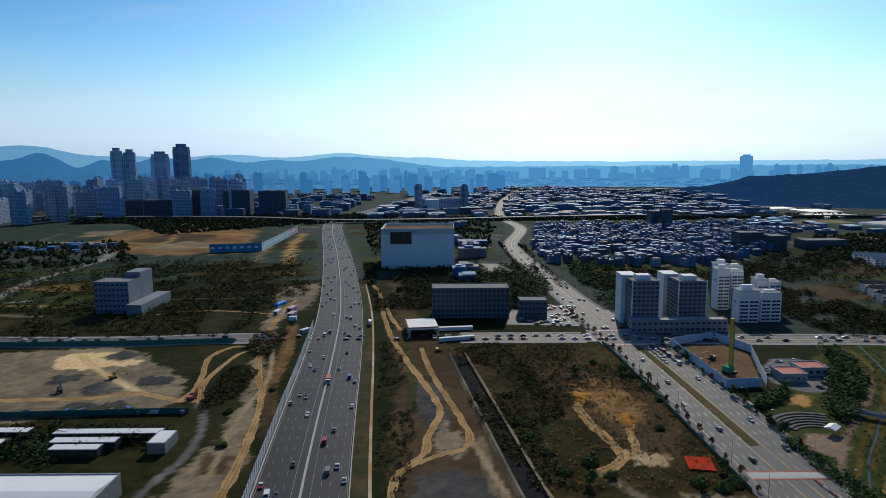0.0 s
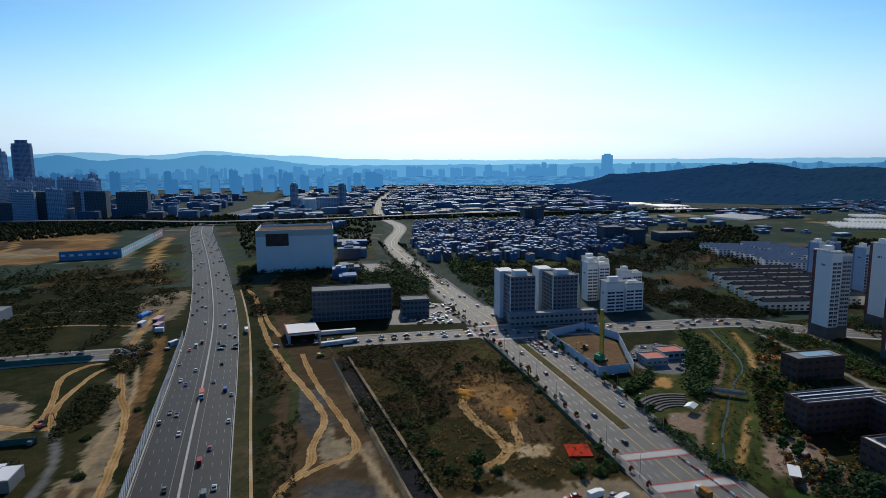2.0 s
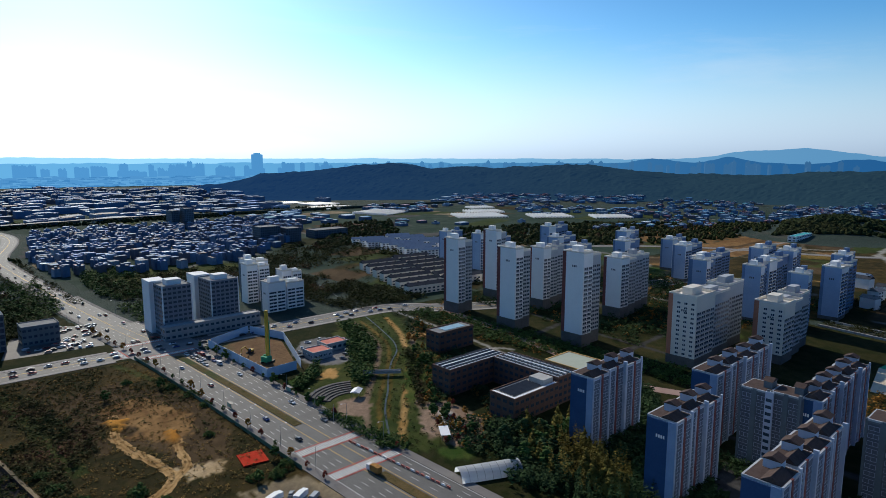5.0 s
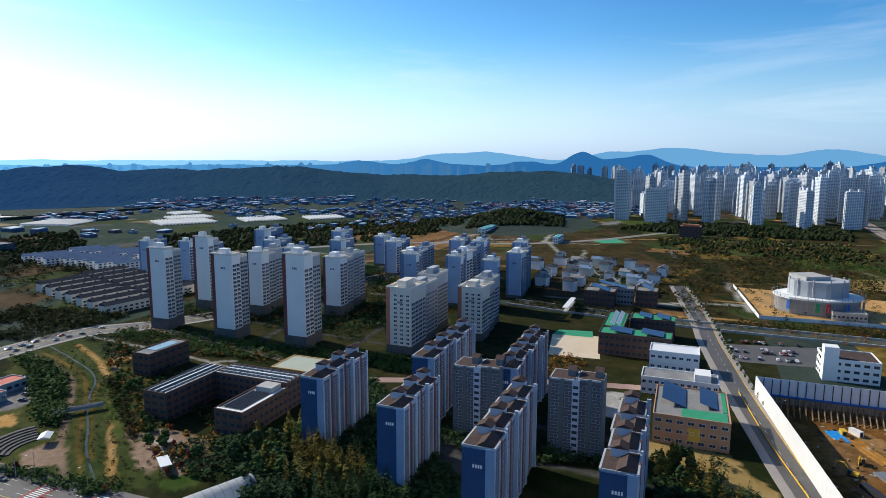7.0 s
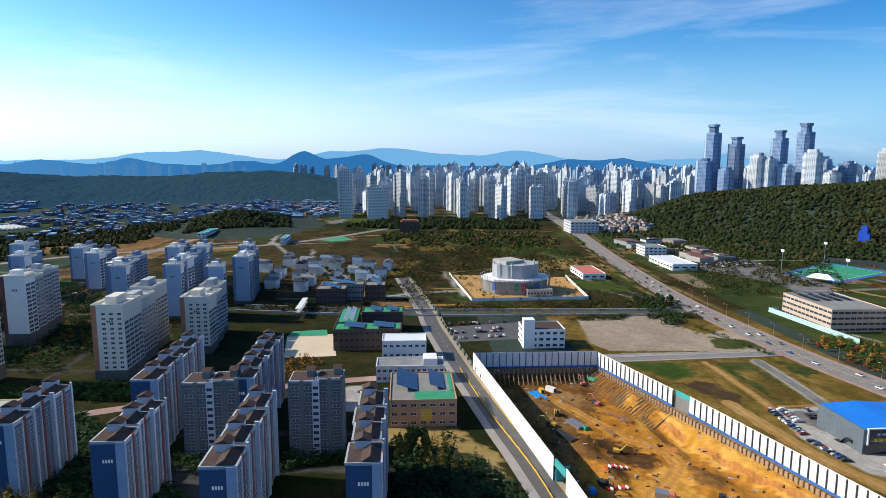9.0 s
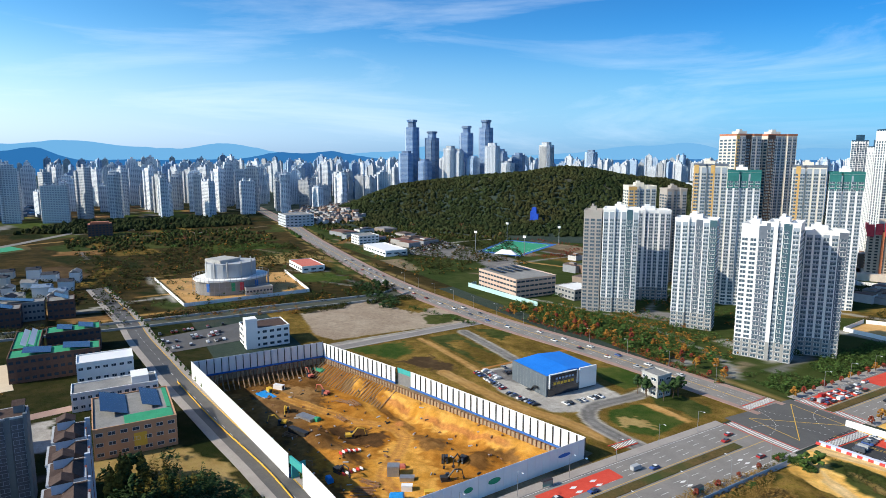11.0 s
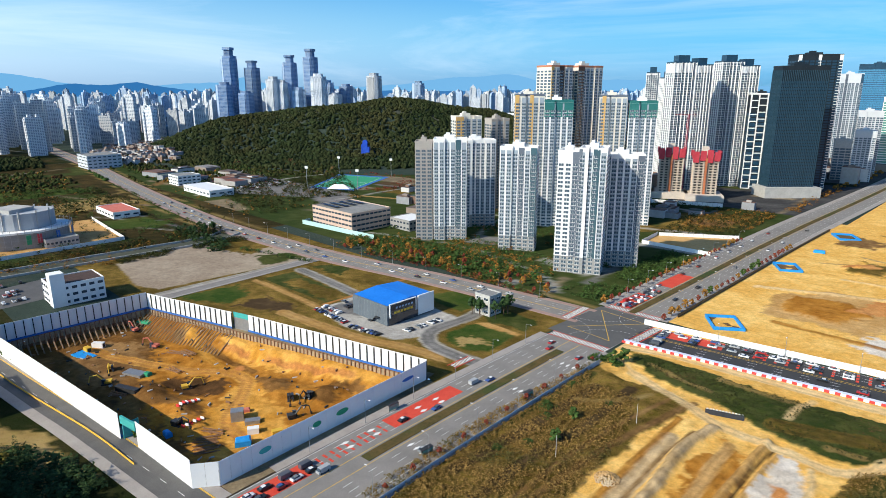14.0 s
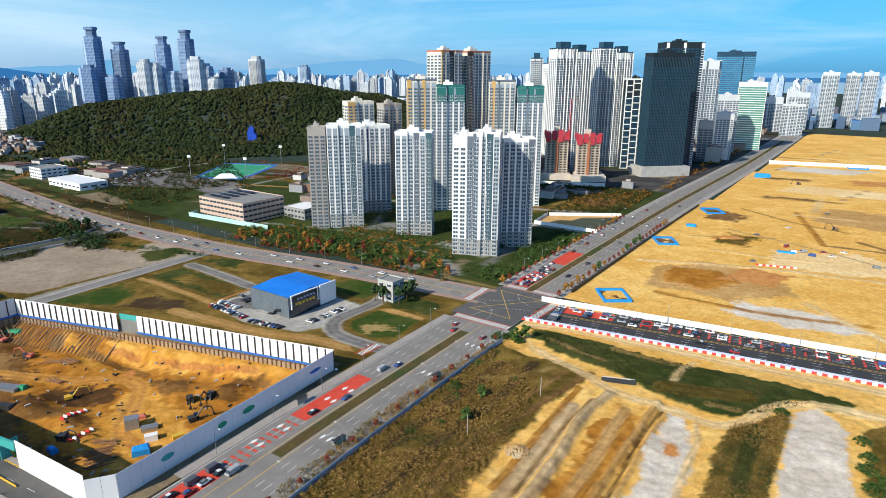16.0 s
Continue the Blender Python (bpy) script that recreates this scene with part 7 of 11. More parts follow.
# ---- other buildings ----
def hall(name, label, x0, x1, y0, y1, h, wall, roof, floors=3, cols=8, turn=0, rim=0.8, win=True, cat="building", win_h=1.6, fill=0.6, group=""):
    """A low building: walls, parapet, flat roof, each window a part on the sides that show."""
    root = thing(name, label, cat, (x0, y0, 0), turn, group)
    lx, ly = x1 - x0, y1 - y0
    part("wall", Shape().box(0, lx, 0, ly, 0, h), wall, root)
    part("roof", Shape().box(0.5, lx - 0.5, 0.5, ly - 0.5, h, h + 0.25), roof, root, "flat roof")
    p = Shape().box(-0.1, lx + 0.1, -0.1, 0.4, h, h + rim).box(-0.1, lx + 0.1, ly - 0.4, ly + 0.1, h, h + rim)
    p.box(-0.1, 0.4, 0.4, ly - 0.4, h, h + rim).box(lx - 0.4, lx + 0.1, 0.4, ly - 0.4, h, h + rim)
    part("parapet", p, wall, root)
    if win:
        fh = h / floors
        cw = lx / cols
        trim = DARKSTEEL if wall in (BRICK, SLABGREY) else WHITE
        me = window_mesh(cw * fill, win_h, trim)
        nside = max(2, round(ly / cw))
        sw = ly / nside
        me2 = window_mesh(sw * fill, win_h, trim)
        far = math.hypot(x0, y0) > 400 or floors * (cols + nside) > 60
        if far:
            r, q = Shape(), Shape()
            for k in range(cols):
                a, b = (k + 0.5 - fill / 2) * cw, (k + 0.5 + fill / 2) * cw
                r.box(a, b, -0.1, 0, 0, win_h).box(a, b, ly, ly + 0.1, 0, win_h)
            for k in range(nside):
                a, b = (k + 0.5 - fill / 2) * sw, (k + 0.5 + fill / 2) * sw
                q.box(-0.1, 0, a, b, 0, win_h)
            r, q = r.mesh("glazing", GLASS), q.mesh("glazing", GLASS)
        for f in range(floors):
            z = f * fh + (fh - win_h) * 0.55
            if far:
                part("glazing", r, None, root).location = (0, 0, z)
                part("glazing", q, None, root).location = (0, 0, z)
                continue
            for k in range(cols):
                if y0 > -60:
                    part("window", me, None, root).location = ((k + 0.5) * cw, -0.01, z)
                if y0 < -60:
                    part("window", me, None, root).matrix_basis = pose((k + 0.5) * cw, ly + 0.01, z, 0, 0, 180)
            for k in range(nside):
                part("window", me2, None, root).matrix_basis = pose(-0.01, (k + 0.5) * sw, z, 0, 0, -90)
    return root


def roof_panels(root, x0, x1, y0, y1, z, rows, m=SOLAR, tilt=0.9, name="solar_panel"):
    """Rows of tilted panels on a roof."""
    d = (y1 - y0) / rows
    for k in range(rows):
        a, b = y0 + k * d + d * 0.15, y0 + k * d + d * 0.85
        s = Shape().add([(x0, a, z), (x1, a, z), (x1, b, z + tilt), (x0, b, z + tilt), (x0, a, z + 0.12), (x1, a, z + 0.12), (x1, b, z + tilt + 0.12), (x0, b, z + tilt + 0.12)],
                        [(4, 5, 6, 7), (3, 2, 1, 0), (0, 1, 5, 4), (2, 3, 7, 6), (1, 2, 6, 5), (3, 0, 4, 7)])
        part(name, s, m, root)


HOTELGREY = mat("blue_grey_cladding", (0.17, 0.195, 0.23), (0.23, 0.255, 0.29), 0.12, 0.8, fine=12)
BL = "brown brick school wing with rooftop solar panels"
a = hall("school_wing", BL, 213, 256, 236, 250, 14, BRICK, ROOFGREY, 4, 10, cat="school")
ROOFPANEL = mat("dark_roof_panel", (0.04, 0.048, 0.06), (0.07, 0.08, 0.095), 0.4, 0.6)
roof_panels(a, 1, 42, 0.8, 13.4, 14.4, 6, ROOFPANEL, 0.7)
part("roof_edge", Shape().box(0.5, 42.5, 0.45, 0.8, 14.3, 15.0).box(0.5, 42.5, 3.2, 3.6, 14.3, 15.2).box(0.5, 42.5, 10.6, 11.0, 14.3, 15.2), PANEL, a, "white roof lines")
part("walkway", Shape().box(1, 42, 6.6, 7.6, 14.3, 15.3), PANEL, a, "pale roof walkway")
a = hall("school_wing", BL, 246.5, 262, 190.5, 235.5, 14, BRICK, ROOFGREY, 4, 4, cat="school")
roof_panels(a, 1.2, 14, 1, 44, 14.4, 15, ROOFPANEL, 0.7)
part("roof_edge", Shape().box(0.5, 0.9, 0.5, 44.5, 14.3, 15.0).box(3.6, 4.0, 0.5, 44.5, 14.3, 15.2).box(11, 11.4, 0.5, 44.5, 14.3, 15.2), PANEL, a, "white roof lines")
part("walkway", Shape().box(7, 8, 1, 44, 14.3, 15.3), PANEL, a, "pale roof walkway")
a = hall("school_wing", BL, 212, 246, 190, 206, 12, BRICK, ROOFGREY, 3, 9, cat="school")
roof_panels(a, 3, 24, 3, 13, 12.4, 5, ROOFPANEL, 0.7)
part("roof_edge", Shape().box(0.6, 33.4, 0.6, 2.2, 12.3, 12.6).box(0.6, 2.2, 2.2, 15.4, 12.3, 12.6), PANEL, a, "white roof border")
part("roof_house", Shape().box(25, 33, 3, 12, 12.2, 15), CONCRETE, a)
a = hall("sports_hall", "brick sports hall with a pale green roof edged in orange", 266, 287, 186, 214, 14, BRICK, mat("pale_green_roof", (0.38, 0.42, 0.34), (0.45, 0.48, 0.4), 0.1, 0.9), 2, 4, cat="sports hall", rim=0.2)
part("roof_edge", Shape().box(-0.6, 21.6, -0.6, 0.1, 13.6, 14.5).box(-0.6, 0.1, 0.1, 28.6, 13.6, 14.5).box(0.1, 21.6, 27.9, 28.6, 13.6, 14.5).box(20.9, 21.6, 0.1, 27.9, 13.6, 14.5), OCHRE, a, "orange roof edge")
a = hall("brick_annex", "red-brown brick building with a pale blue roof terrace", 258, 289, 294, 307, 13, BRICK, ROOFGREY, 3, 6)
part("roof_pool", Shape().box(8, 26, 3, 10, 13.3, 13.6), mat("pale_blue_roof", (0.25, 0.42, 0.55), (0.32, 0.5, 0.62), 0.2, 0.4), a, "pale blue roof membrane")
a = hall("school_building", "orange school with green roof and solar panels", 279, 318, -14, 18, 13, mat("peach_render", (0.5, 0.27, 0.15), (0.58, 0.34, 0.2), 0.1, 0.85), ROOFGREY, 3, 8, cat="school")
roof_panels(a, 14, 37, 3, 14, 13.6, 1, SOLAR, 2.4)
roof_panels(a, 12, 37, 16, 31, 13.6, 1, SOLAR, 3.4)
part("green_deck", Shape().box(1, 11, 1, 20, 13.3, 13.5).box(12, 38, 0.8, 2.6, 13.3, 13.5), GREENPAINT, a, "green painted roof deck")
part("yellow_panel", Shape().box(-0.12, 0, 12, 17, 3, 9), YELLOW, a, "yellow facade panel")
part("yellow_panel", Shape().box(14, 19, -0.12, 0, 4, 8), YELLOW, a, "yellow facade panel")
a = hall("school_wing", "white school wing with a pale roof", 340, 356, -12, 27, 9, WHITE, ROOFGREY, 2, 5, cat="school")
part("roof_house", Shape().box(2, 13, 4, 12, 9, 13), WHITE, a)
hall("white_shed", "white gymnasium with a plain pale roof", 380, 397, -3, 25, 12, WHITE, PANEL, 2, 4, cat="gymnasium")
for x0, x1, y0, y1 in ((401, 418, 13, 58), (420, 462, 44, 58), (448, 465, 12, 42)):
    a = hall("school_wing", "brown brick school wing with a glazed roof strip", x0, x1, y0, y1, 14, BRICK, GREENPAINT, 3, 5, cat="school")
    roof_panels(a, 2, x1 - x0 - 2, 2, y1 - y0 - 4, 15, 2, PANEL if x0 == 420 else SOLAR, 1.5)
for x0, x1, y0, y1 in ((533, 550, 62, 88), (548, 566, 28, 46), (552, 566, 48, 86)):
    a = hall("school_wing", "brick and grey school wing with sloping solar roof", x0, x1, y0, y1, 14, BRICK if x0 < 550 else STONE, ROOFGREY, 3, 5, cat="school")
    roof_panels(a, 2, x1 - x0 - 2, 2, y1 - y0 - 3, 14.6, 1, SOLAR, 4.0)
a = hall("terminal_building", "white three-storey building with a stair tower", 400, 422, -98, -70, 12.5, WHITE, ROOFBROWN, 3, 5)
part("stair_tower", Shape().box(-0.5, 7, 21, 28.5, 0, 20), WHITE, a)
hall("office_block", "dark grey office block with vertical fins", -10, 52, 488, 508, 24, SLABGREY, ROOFGREY, 6, 18, fill=0.75, win_h=2.6)
hall("office_block", "small dark pavilion building", 61, 83, 490, 506, 13, SLABGREY, ROOFGREY, 3, 7)
a = hall("data_centre", "huge white windowless hall with a brown roof", -74, 12, 722, 790, 45, WHITE, BROWN, 2, 4, win=False, rim=3)
part("picture_panel", Shape().box(11, 36, -0.3, 0, 30, 44), mat("dark_poster", (0.05, 0.03, 0.025), (0.12, 0.07, 0.05), 0.2, 0.6), a, "dark brown picture panel")
part("upper_band", Shape().box(0, 86, -0.25, 0, 41, 47.8), mat("pale_green_band", (0.5, 0.52, 0.48), (0.58, 0.6, 0.55), 0.1, 0.8), a, "pale upper band")
a = hall("office_block", "blue-grey office building with stepped wings", -295, -266, 512, 534, 27, HOTELGREY, ROOFGREY, 6, 8)
part("wing", Shape().box(16, 29, 22.2, 44, 0, 32), HOTELGREY, a)
part("podium", Shape().box(29.2, 42, -6, 50, 0, 9), HOTELGREY, a)
for x, y, lx, ly, hh in ((139, 450, 20, 18, 36), (176, 457, 21, 24, 34)):
    a = hall("hotel_block", "grey office tower block on a shared podium", x, x + lx, y, y + ly, hh, HOTELGREY, ROOFGREY, 11, 6, fill=0.7)
    part("wing", Shape().box(-3, 9, ly + 0.1, ly + 16, 0, hh + 2), WHITE, a)
    part("roof_plant", Shape().box(5, 15, 5, 14, hh, hh + 4), WHITE, a)
    part("screen_wall", Shape().box(-0.3, 0.4, -0.3, 0.5, 0, hh + 1.5), WHITE, a, "pale corner pier")
    part("screen_wall", Shape().box(lx - 0.4, lx + 0.3, -0.3, 0.5, 0, hh + 1.5), WHITE, a, "pale corner pier")
hall("podium_building", "low pale podium of shops", 136, 206, 440, 449, 9, STONE, CONCRETE, 2, 18)
for x, y, lx, ly, h in ((244, 546, 24, 14, 31), (228, 508, 22, 14, 33), (226, 466, 34, 13, 24), (254, 494, 20, 13, 27)):
    cross_block(x, y, lx, ly, h, "white stepped apartment block", WHITE, WHITE, SLABGREY, group="white stepped blocks", plinth=0, parts=2)
a = hall("retail_warehouse", "blue-roofed grey showroom with a dark glazed corner", 241, 271, -222, -188, 11, mat("showroom_cladding", (0.1, 0.125, 0.15), (0.14, 0.165, 0.19), 0.1, 0.6), BLUEROOF, 2, 6, win=False, cat="showroom", rim=0.3)
part("ridge", Shape().gable(0.6, 29.4, 0.6, 33.4, 11.3, 1.2, over=0), BLUEROOF, a, "low blue metal roof")
part("sign_wall", Shape().box(-0.9, 0, 0, 12, 1, 12.2), WHITE, a, "white sign wall")
part("glazed_front", Shape().box(-0.5, 0, 12.2, 33, 0.2, 4.4), DARKGLASS, a, "dark glazed shop front")
part("screen", Shape().box(-0.7, 0, 14, 32, 4.6, 11.6), DARKGLASS, a, "dark screen")
part("screen_frame", Shape().box(-0.8, 0.1, 13.4, 14, 4.4, 12).box(-0.8, 0.1, 32, 32.6, 4.4, 12).box(-0.8, 0.1, 14, 32, 11.6, 12), WHITE, a, "white screen frame")
for k in range(6):
    part("lettering", Shape().box(-0.76, -0.7, 16 + k * 2.4, 17.8 + k * 2.4, 6.0, 7.4), YELLOW, a, "yellow sign marks")
    part("lettering", Shape().box(-0.76, -0.7, 16 + k * 2.2, 17.4 + k * 2.2, 8.8, 9.8), PALEBLUE, a, "pale sign marks")
for k in range(9):
    part("cladding_joint", Shape().box(2.5 + k * 2.8, 2.56 + k * 2.8, 34.0, 34.05, 0.4, 10.8), STEEL, a)
part("stair", Shape().box(6, 9, 34, 36, 3.4, 3.7).box(12, 15, 34, 36, 0, 0.3).add([(9, 34.2, 3.4), (12, 34.2, 0.2), (12, 35.8, 0.2), (9, 35.8, 3.4), (9, 34.2, 3.1), (12, 34.2, -0.1), (12, 35.8, -0.1), (9, 35.8, 3.1)], [(0, 1, 2, 3), (0, 4, 5, 1), (3, 2, 6, 7)]), DARKSTEEL, a, "dark outside stair")
hall("small_tower", "narrow pale concrete kiosk building", 211, 222, -247, -237, 11.5, CONCRETE, ROOFGREY, 3, 2)
BEIGE = mat("beige_panels", (0.52, 0.38, 0.3), (0.6, 0.46, 0.37), 0.1, 0.85)
a = hall("public_building", "beige panelled office building with ribbon windows", 428, 488, -350, -306, 17, BEIGE, ROOFGREY, 4, 12, fill=0.85)
roof_panels(a, 30, 56, 4, 40, 18, 4)
hall("annex", "low grey annex with a flat roof", 398, 424, -372, -346, 9, STONE, PANEL, 2, 6)
hall("car_workshop", "low white building with a red roof edge", 640, 690, -205, -180, 6, WHITE, REDTILE, 1, 6)
hall("car_workshop", "low white workshop with a flat roof", 690, 760, -330, -300, 7, WHITE, PANEL, 1, 8)
hall("office_block", "white low office with dark windows", 800, 830, -340, -310, 12, WHITE, ROOFGREY, 3, 5)
hall("office_block", "modern white office with stepped floors", 1060, 1110, -330, -280, 20, PALEGREY, ROOFGREY, 4, 7)
a = hall("apartment_block", "brown block with a bright orange roof", 1086, 1112, -16, 18, 18, BRICK, ENDORANGE, 5, 5)
part("roof_house", Shape().box(3, 12, 4, 30, 18, 22), ENDORANGE, a, "orange roof house")
hall("villa", "white villa with a teal roof", 930, 975, 188, 196, 9, WHITE, TEAL, 2, 9)
hall("greenhouse_office", "long teal-roofed building before a wood", 1010, 1080, 330, 342, 8, WHITE, TEAL, 2, 10)
for x0, x1, y0, y1 in ((190, 204, 336, 349), (206, 222, 346, 358)):
    hall("restaurant", "low building with a pink-red flat roof", x0, x1, y0, y1, 4.5, CONCRETE, REDTILE, 1, 4)
a = hall("white_warehouse", "white-roofed warehouse with a blue-grey trim", -213, -124, 191, 222, 8, STEEL, PANEL, 1, 6, win=False)
part("ridge", Shape().gable(0.6, 88.4, 0.6, 30.4, 8.3, 2.0, over=0.3), PANEL, a, "long white metal roof")
for x0, x1, y0 in ((-180, -130, 268), (-176, -146, 259), (-240, -192, 270), (-236, -196, 258), (-172, -150, 252)):
    hall("carport", "long low shed with a white roof", x0, x1, y0, y0 + 6, 3.6, DARKSTEEL, PANEL, 1, 6, win=False, rim=0.15, group="white-roofed sheds")
hall("shed", "white-roofed shed beside the lane", -130, -122, 255, 268, 5, STEEL, PANEL, 1, 3, win=False, rim=0.2)
a = thing("greenhouse", "arched translucent greenhouse beside the avenue", "greenhouse", (158, 172, 0), -25)
s = Shape()
for k in range(12):
    t0, t1 = math.pi * k / 12, math.pi * (k + 1) / 12
    s.add([(0, -5 * math.cos(t0), 4.2 * math.sin(t0)), (26, -5 * math.cos(t0), 4.2 * math.sin(t0)), (26, -5 * math.cos(t1), 4.2 * math.sin(t1)), (0, -5 * math.cos(t1), 4.2 * math.sin(t1))], [(0, 1, 2, 3)])
part("cover", s, FILM, a, "pale plastic cover")
rib = Shape()
for q in range(9):
    for k in range(8):
        t0, t1 = math.pi * k / 8, math.pi * (k + 1) / 8
        rib.tube((q * 3.25, -5.05 * math.cos(t0), 4.25 * math.sin(t0)), (q * 3.25, -5.05 * math.cos(t1), 4.25 * math.sin(t1)), 0.07, n=4)
part("hoop", rib, STEEL, a)

# concert hall shell
a = thing("concert_hall", "round concrete hall under construction with scaffolding", "building site", (592, -98, 0), 8)
def facet(r, sx, n, turn=0.0):
    return [(r * math.cos(6.28319 * k / n + turn) * sx * (1.0 if k % 2 else 0.93), r * math.sin(6.28319 * k / n + turn)) for k in range(n)]


part("drum", Shape().prism(facet(32, 0.8, 14), 0, 13), STONE, a, "raw concrete lower storeys")
part("upper_drum", Shape().prism(facet(23, 0.8, 11, 0.3), 13, 27), SHADEGREY, a, "grey-blue upper drum")
part("stage_house", Shape().obox(4, 6, 13, 22, 22, 17, 20), CONCRETE, a, "pale stage house")
for k in range(11):
    t = 6.28319 * k / 11 + 0.45
    part("concrete_rib", Shape().tube((17.6 * math.cos(t), 22 * math.sin(t), 13), (17.6 * math.cos(t), 22 * math.sin(t), 29), 0.7, n=4), CONCRETE, a)
part("deck", Shape().prism(facet(34, 0.8, 14), 12.4, 14), WHITE, a, "projecting pale deck")
s = Shape()
for k in range(44):
    t = 6.28319 * k / 44
    c, n = math.cos(t) * 27.6, math.sin(t) * 34.6
    s.tube((c, n, 0), (c, n, 17), 0.14, n=4)
    t = 6.28319 * (k + 1) / 44
    for z in (4, 8, 12, 16):
        s.tube((c, n, z), (math.cos(t) * 27.6, math.sin(t) * 34.6, z), 0.1, n=4)
tagged(part("scaffold", s, STEEL, a, "steel scaffold round the drum"), kind="stuff")
for k, m in ((10, BLUETRIM), (13, GREENPAINT), (14, REDFORM), (16, BLUETRIM), (19, BLUETRIM)):
    t = 6.28319 * k / 28
    q = part("panel", Shape().box(-0.3, 0.3, -1.6, 1.6, 4, 11.5), m, a, "coloured cladding panel")
    q.matrix_basis = pose(27.2 * math.cos(t), 34 * math.sin(t), 0, 0, 0, math.degrees(t))
hall("site_office", "long grey site store", 560, 572, -128, -104, 6, CONCRETE, ROOFGREY, 1, 4)
for x0, y0, x1, y1 in ((675, -39, 542, -50), (542, -50, 546, -158), (546, -158, 656, -165)):
    n, t = math.hypot(x1 - x0, y1 - y0), math.degrees(math.atan2(y1 - y0, x1 - x0))
    b = thing("site_fence", "white panel fence round the hall site", "fence", (x0, y0, 0), t, "hall site fence")
    me = Shape().box(0.03, 3.97, -0.06, 0.06, 0, 3.2).mesh("panel", PANEL)
    for k in range(int(n / 4)):
        part("panel", me, None, b).location = (k * 4, 0, 0)

# hoarded corner plot by the avenue
site = [(153, 408), (155, 328), (178, 330), (199, 391), (188, 423)]
for (x0, y0), (x1, y1) in zip(site, site[1:] + site[:1]):
    n, t = math.hypot(x1 - x0, y1 - y0), math.degrees(math.atan2(y1 - y0, x1 - x0))
    b = thing("site_fence", "pale blue and white hoarding of a corner site", "fence", (x0, y0, 0), t, "corner site fence")
    me = Shape().box(0.03, 3.97, -0.06, 0.06, 0, 5.5).mesh("panel", mat("pale_blue_panel", (0.5, 0.6, 0.72), (0.58, 0.67, 0.78), 0.1, 0.6))
    for k in range(max(1, int(n / 4))):
        part("panel", me, None, b).location = (k * 4, 0, 0)
patch("ground_corner_site", [(154, 405), (156, 330), (177, 332), (197, 391), (187, 420)], BROWN, 0.1, "brown earth floor of the hoarded site", sharp=True)

# blue banner fence beside the motorway
for x0, y0, x1, y1, m in ((-333, 872, -262, 884, mat("banner_blue", (0.05, 0.22, 0.42), (0.08, 0.3, 0.5), 0.05, 0.7)), (-262, 884, -266, 1060, mat("banner_teal", (0.3, 0.52, 0.6), (0.42, 0.6, 0.66), 0.05, 0.7)),
                          (-266, 1060, -268, 1139, mat("banner_red", (0.4, 0.2, 0.25), (0.5, 0.45, 0.5), 0.05, 0.7))):
    n, t = math.hypot(x1 - x0, y1 - y0), math.degrees(math.atan2(y1 - y0, x1 - x0))
    b = thing("banner_fence", "long printed banner fence with pale marks", "fence", (x0, y0, 0), t, "banner fences")
    me = Shape().box(0.05, 7.95, -0.1, 0.1, 0, 12).mesh("panel", m)
    for k in range(int(n / 8)):
        part("panel", me, None, b).location = (k * 8, 0, 0)
    bars = Shape()
    for k in range(int(n / 10)):
        bars.box(k * 10 + 2, k * 10 + 7, -0.16, -0.1, 5, 8)
    part("lettering", bars, PANEL, b, "pale printed marks")

# noise barrier along the motorway
barrier = [p for p in HIGHWAY if 190 < p[1] < 480]
b = thing("noise_barrier", "tall noise barrier of pale panels with posts", "noise barrier")
BARR = mat("barrier_panel", (0.5, 0.52, 0.56), (0.62, 0.64, 0.68), 0.2, 0.4)
pm = Shape().box(-1.9, 1.9, -0.08, 0.08, 0, 6.0).mesh("panel", BARR)
sm = Shape().box(-0.12, 0.12, -0.22, 0.22, 0, 6.4).mesh("post", STEEL)
for x, y, t in along(barrier, 4.0, -19.4):
    part("panel", pm, None, b).matrix_basis = pose(x, y, 0.1, 0, 0, t)
for x, y, t in along(barrier, 4.0, -19.4, 2.0):
    part("post", sm, None, b).matrix_basis = pose(x, y, 0.1, 0, 0, t)


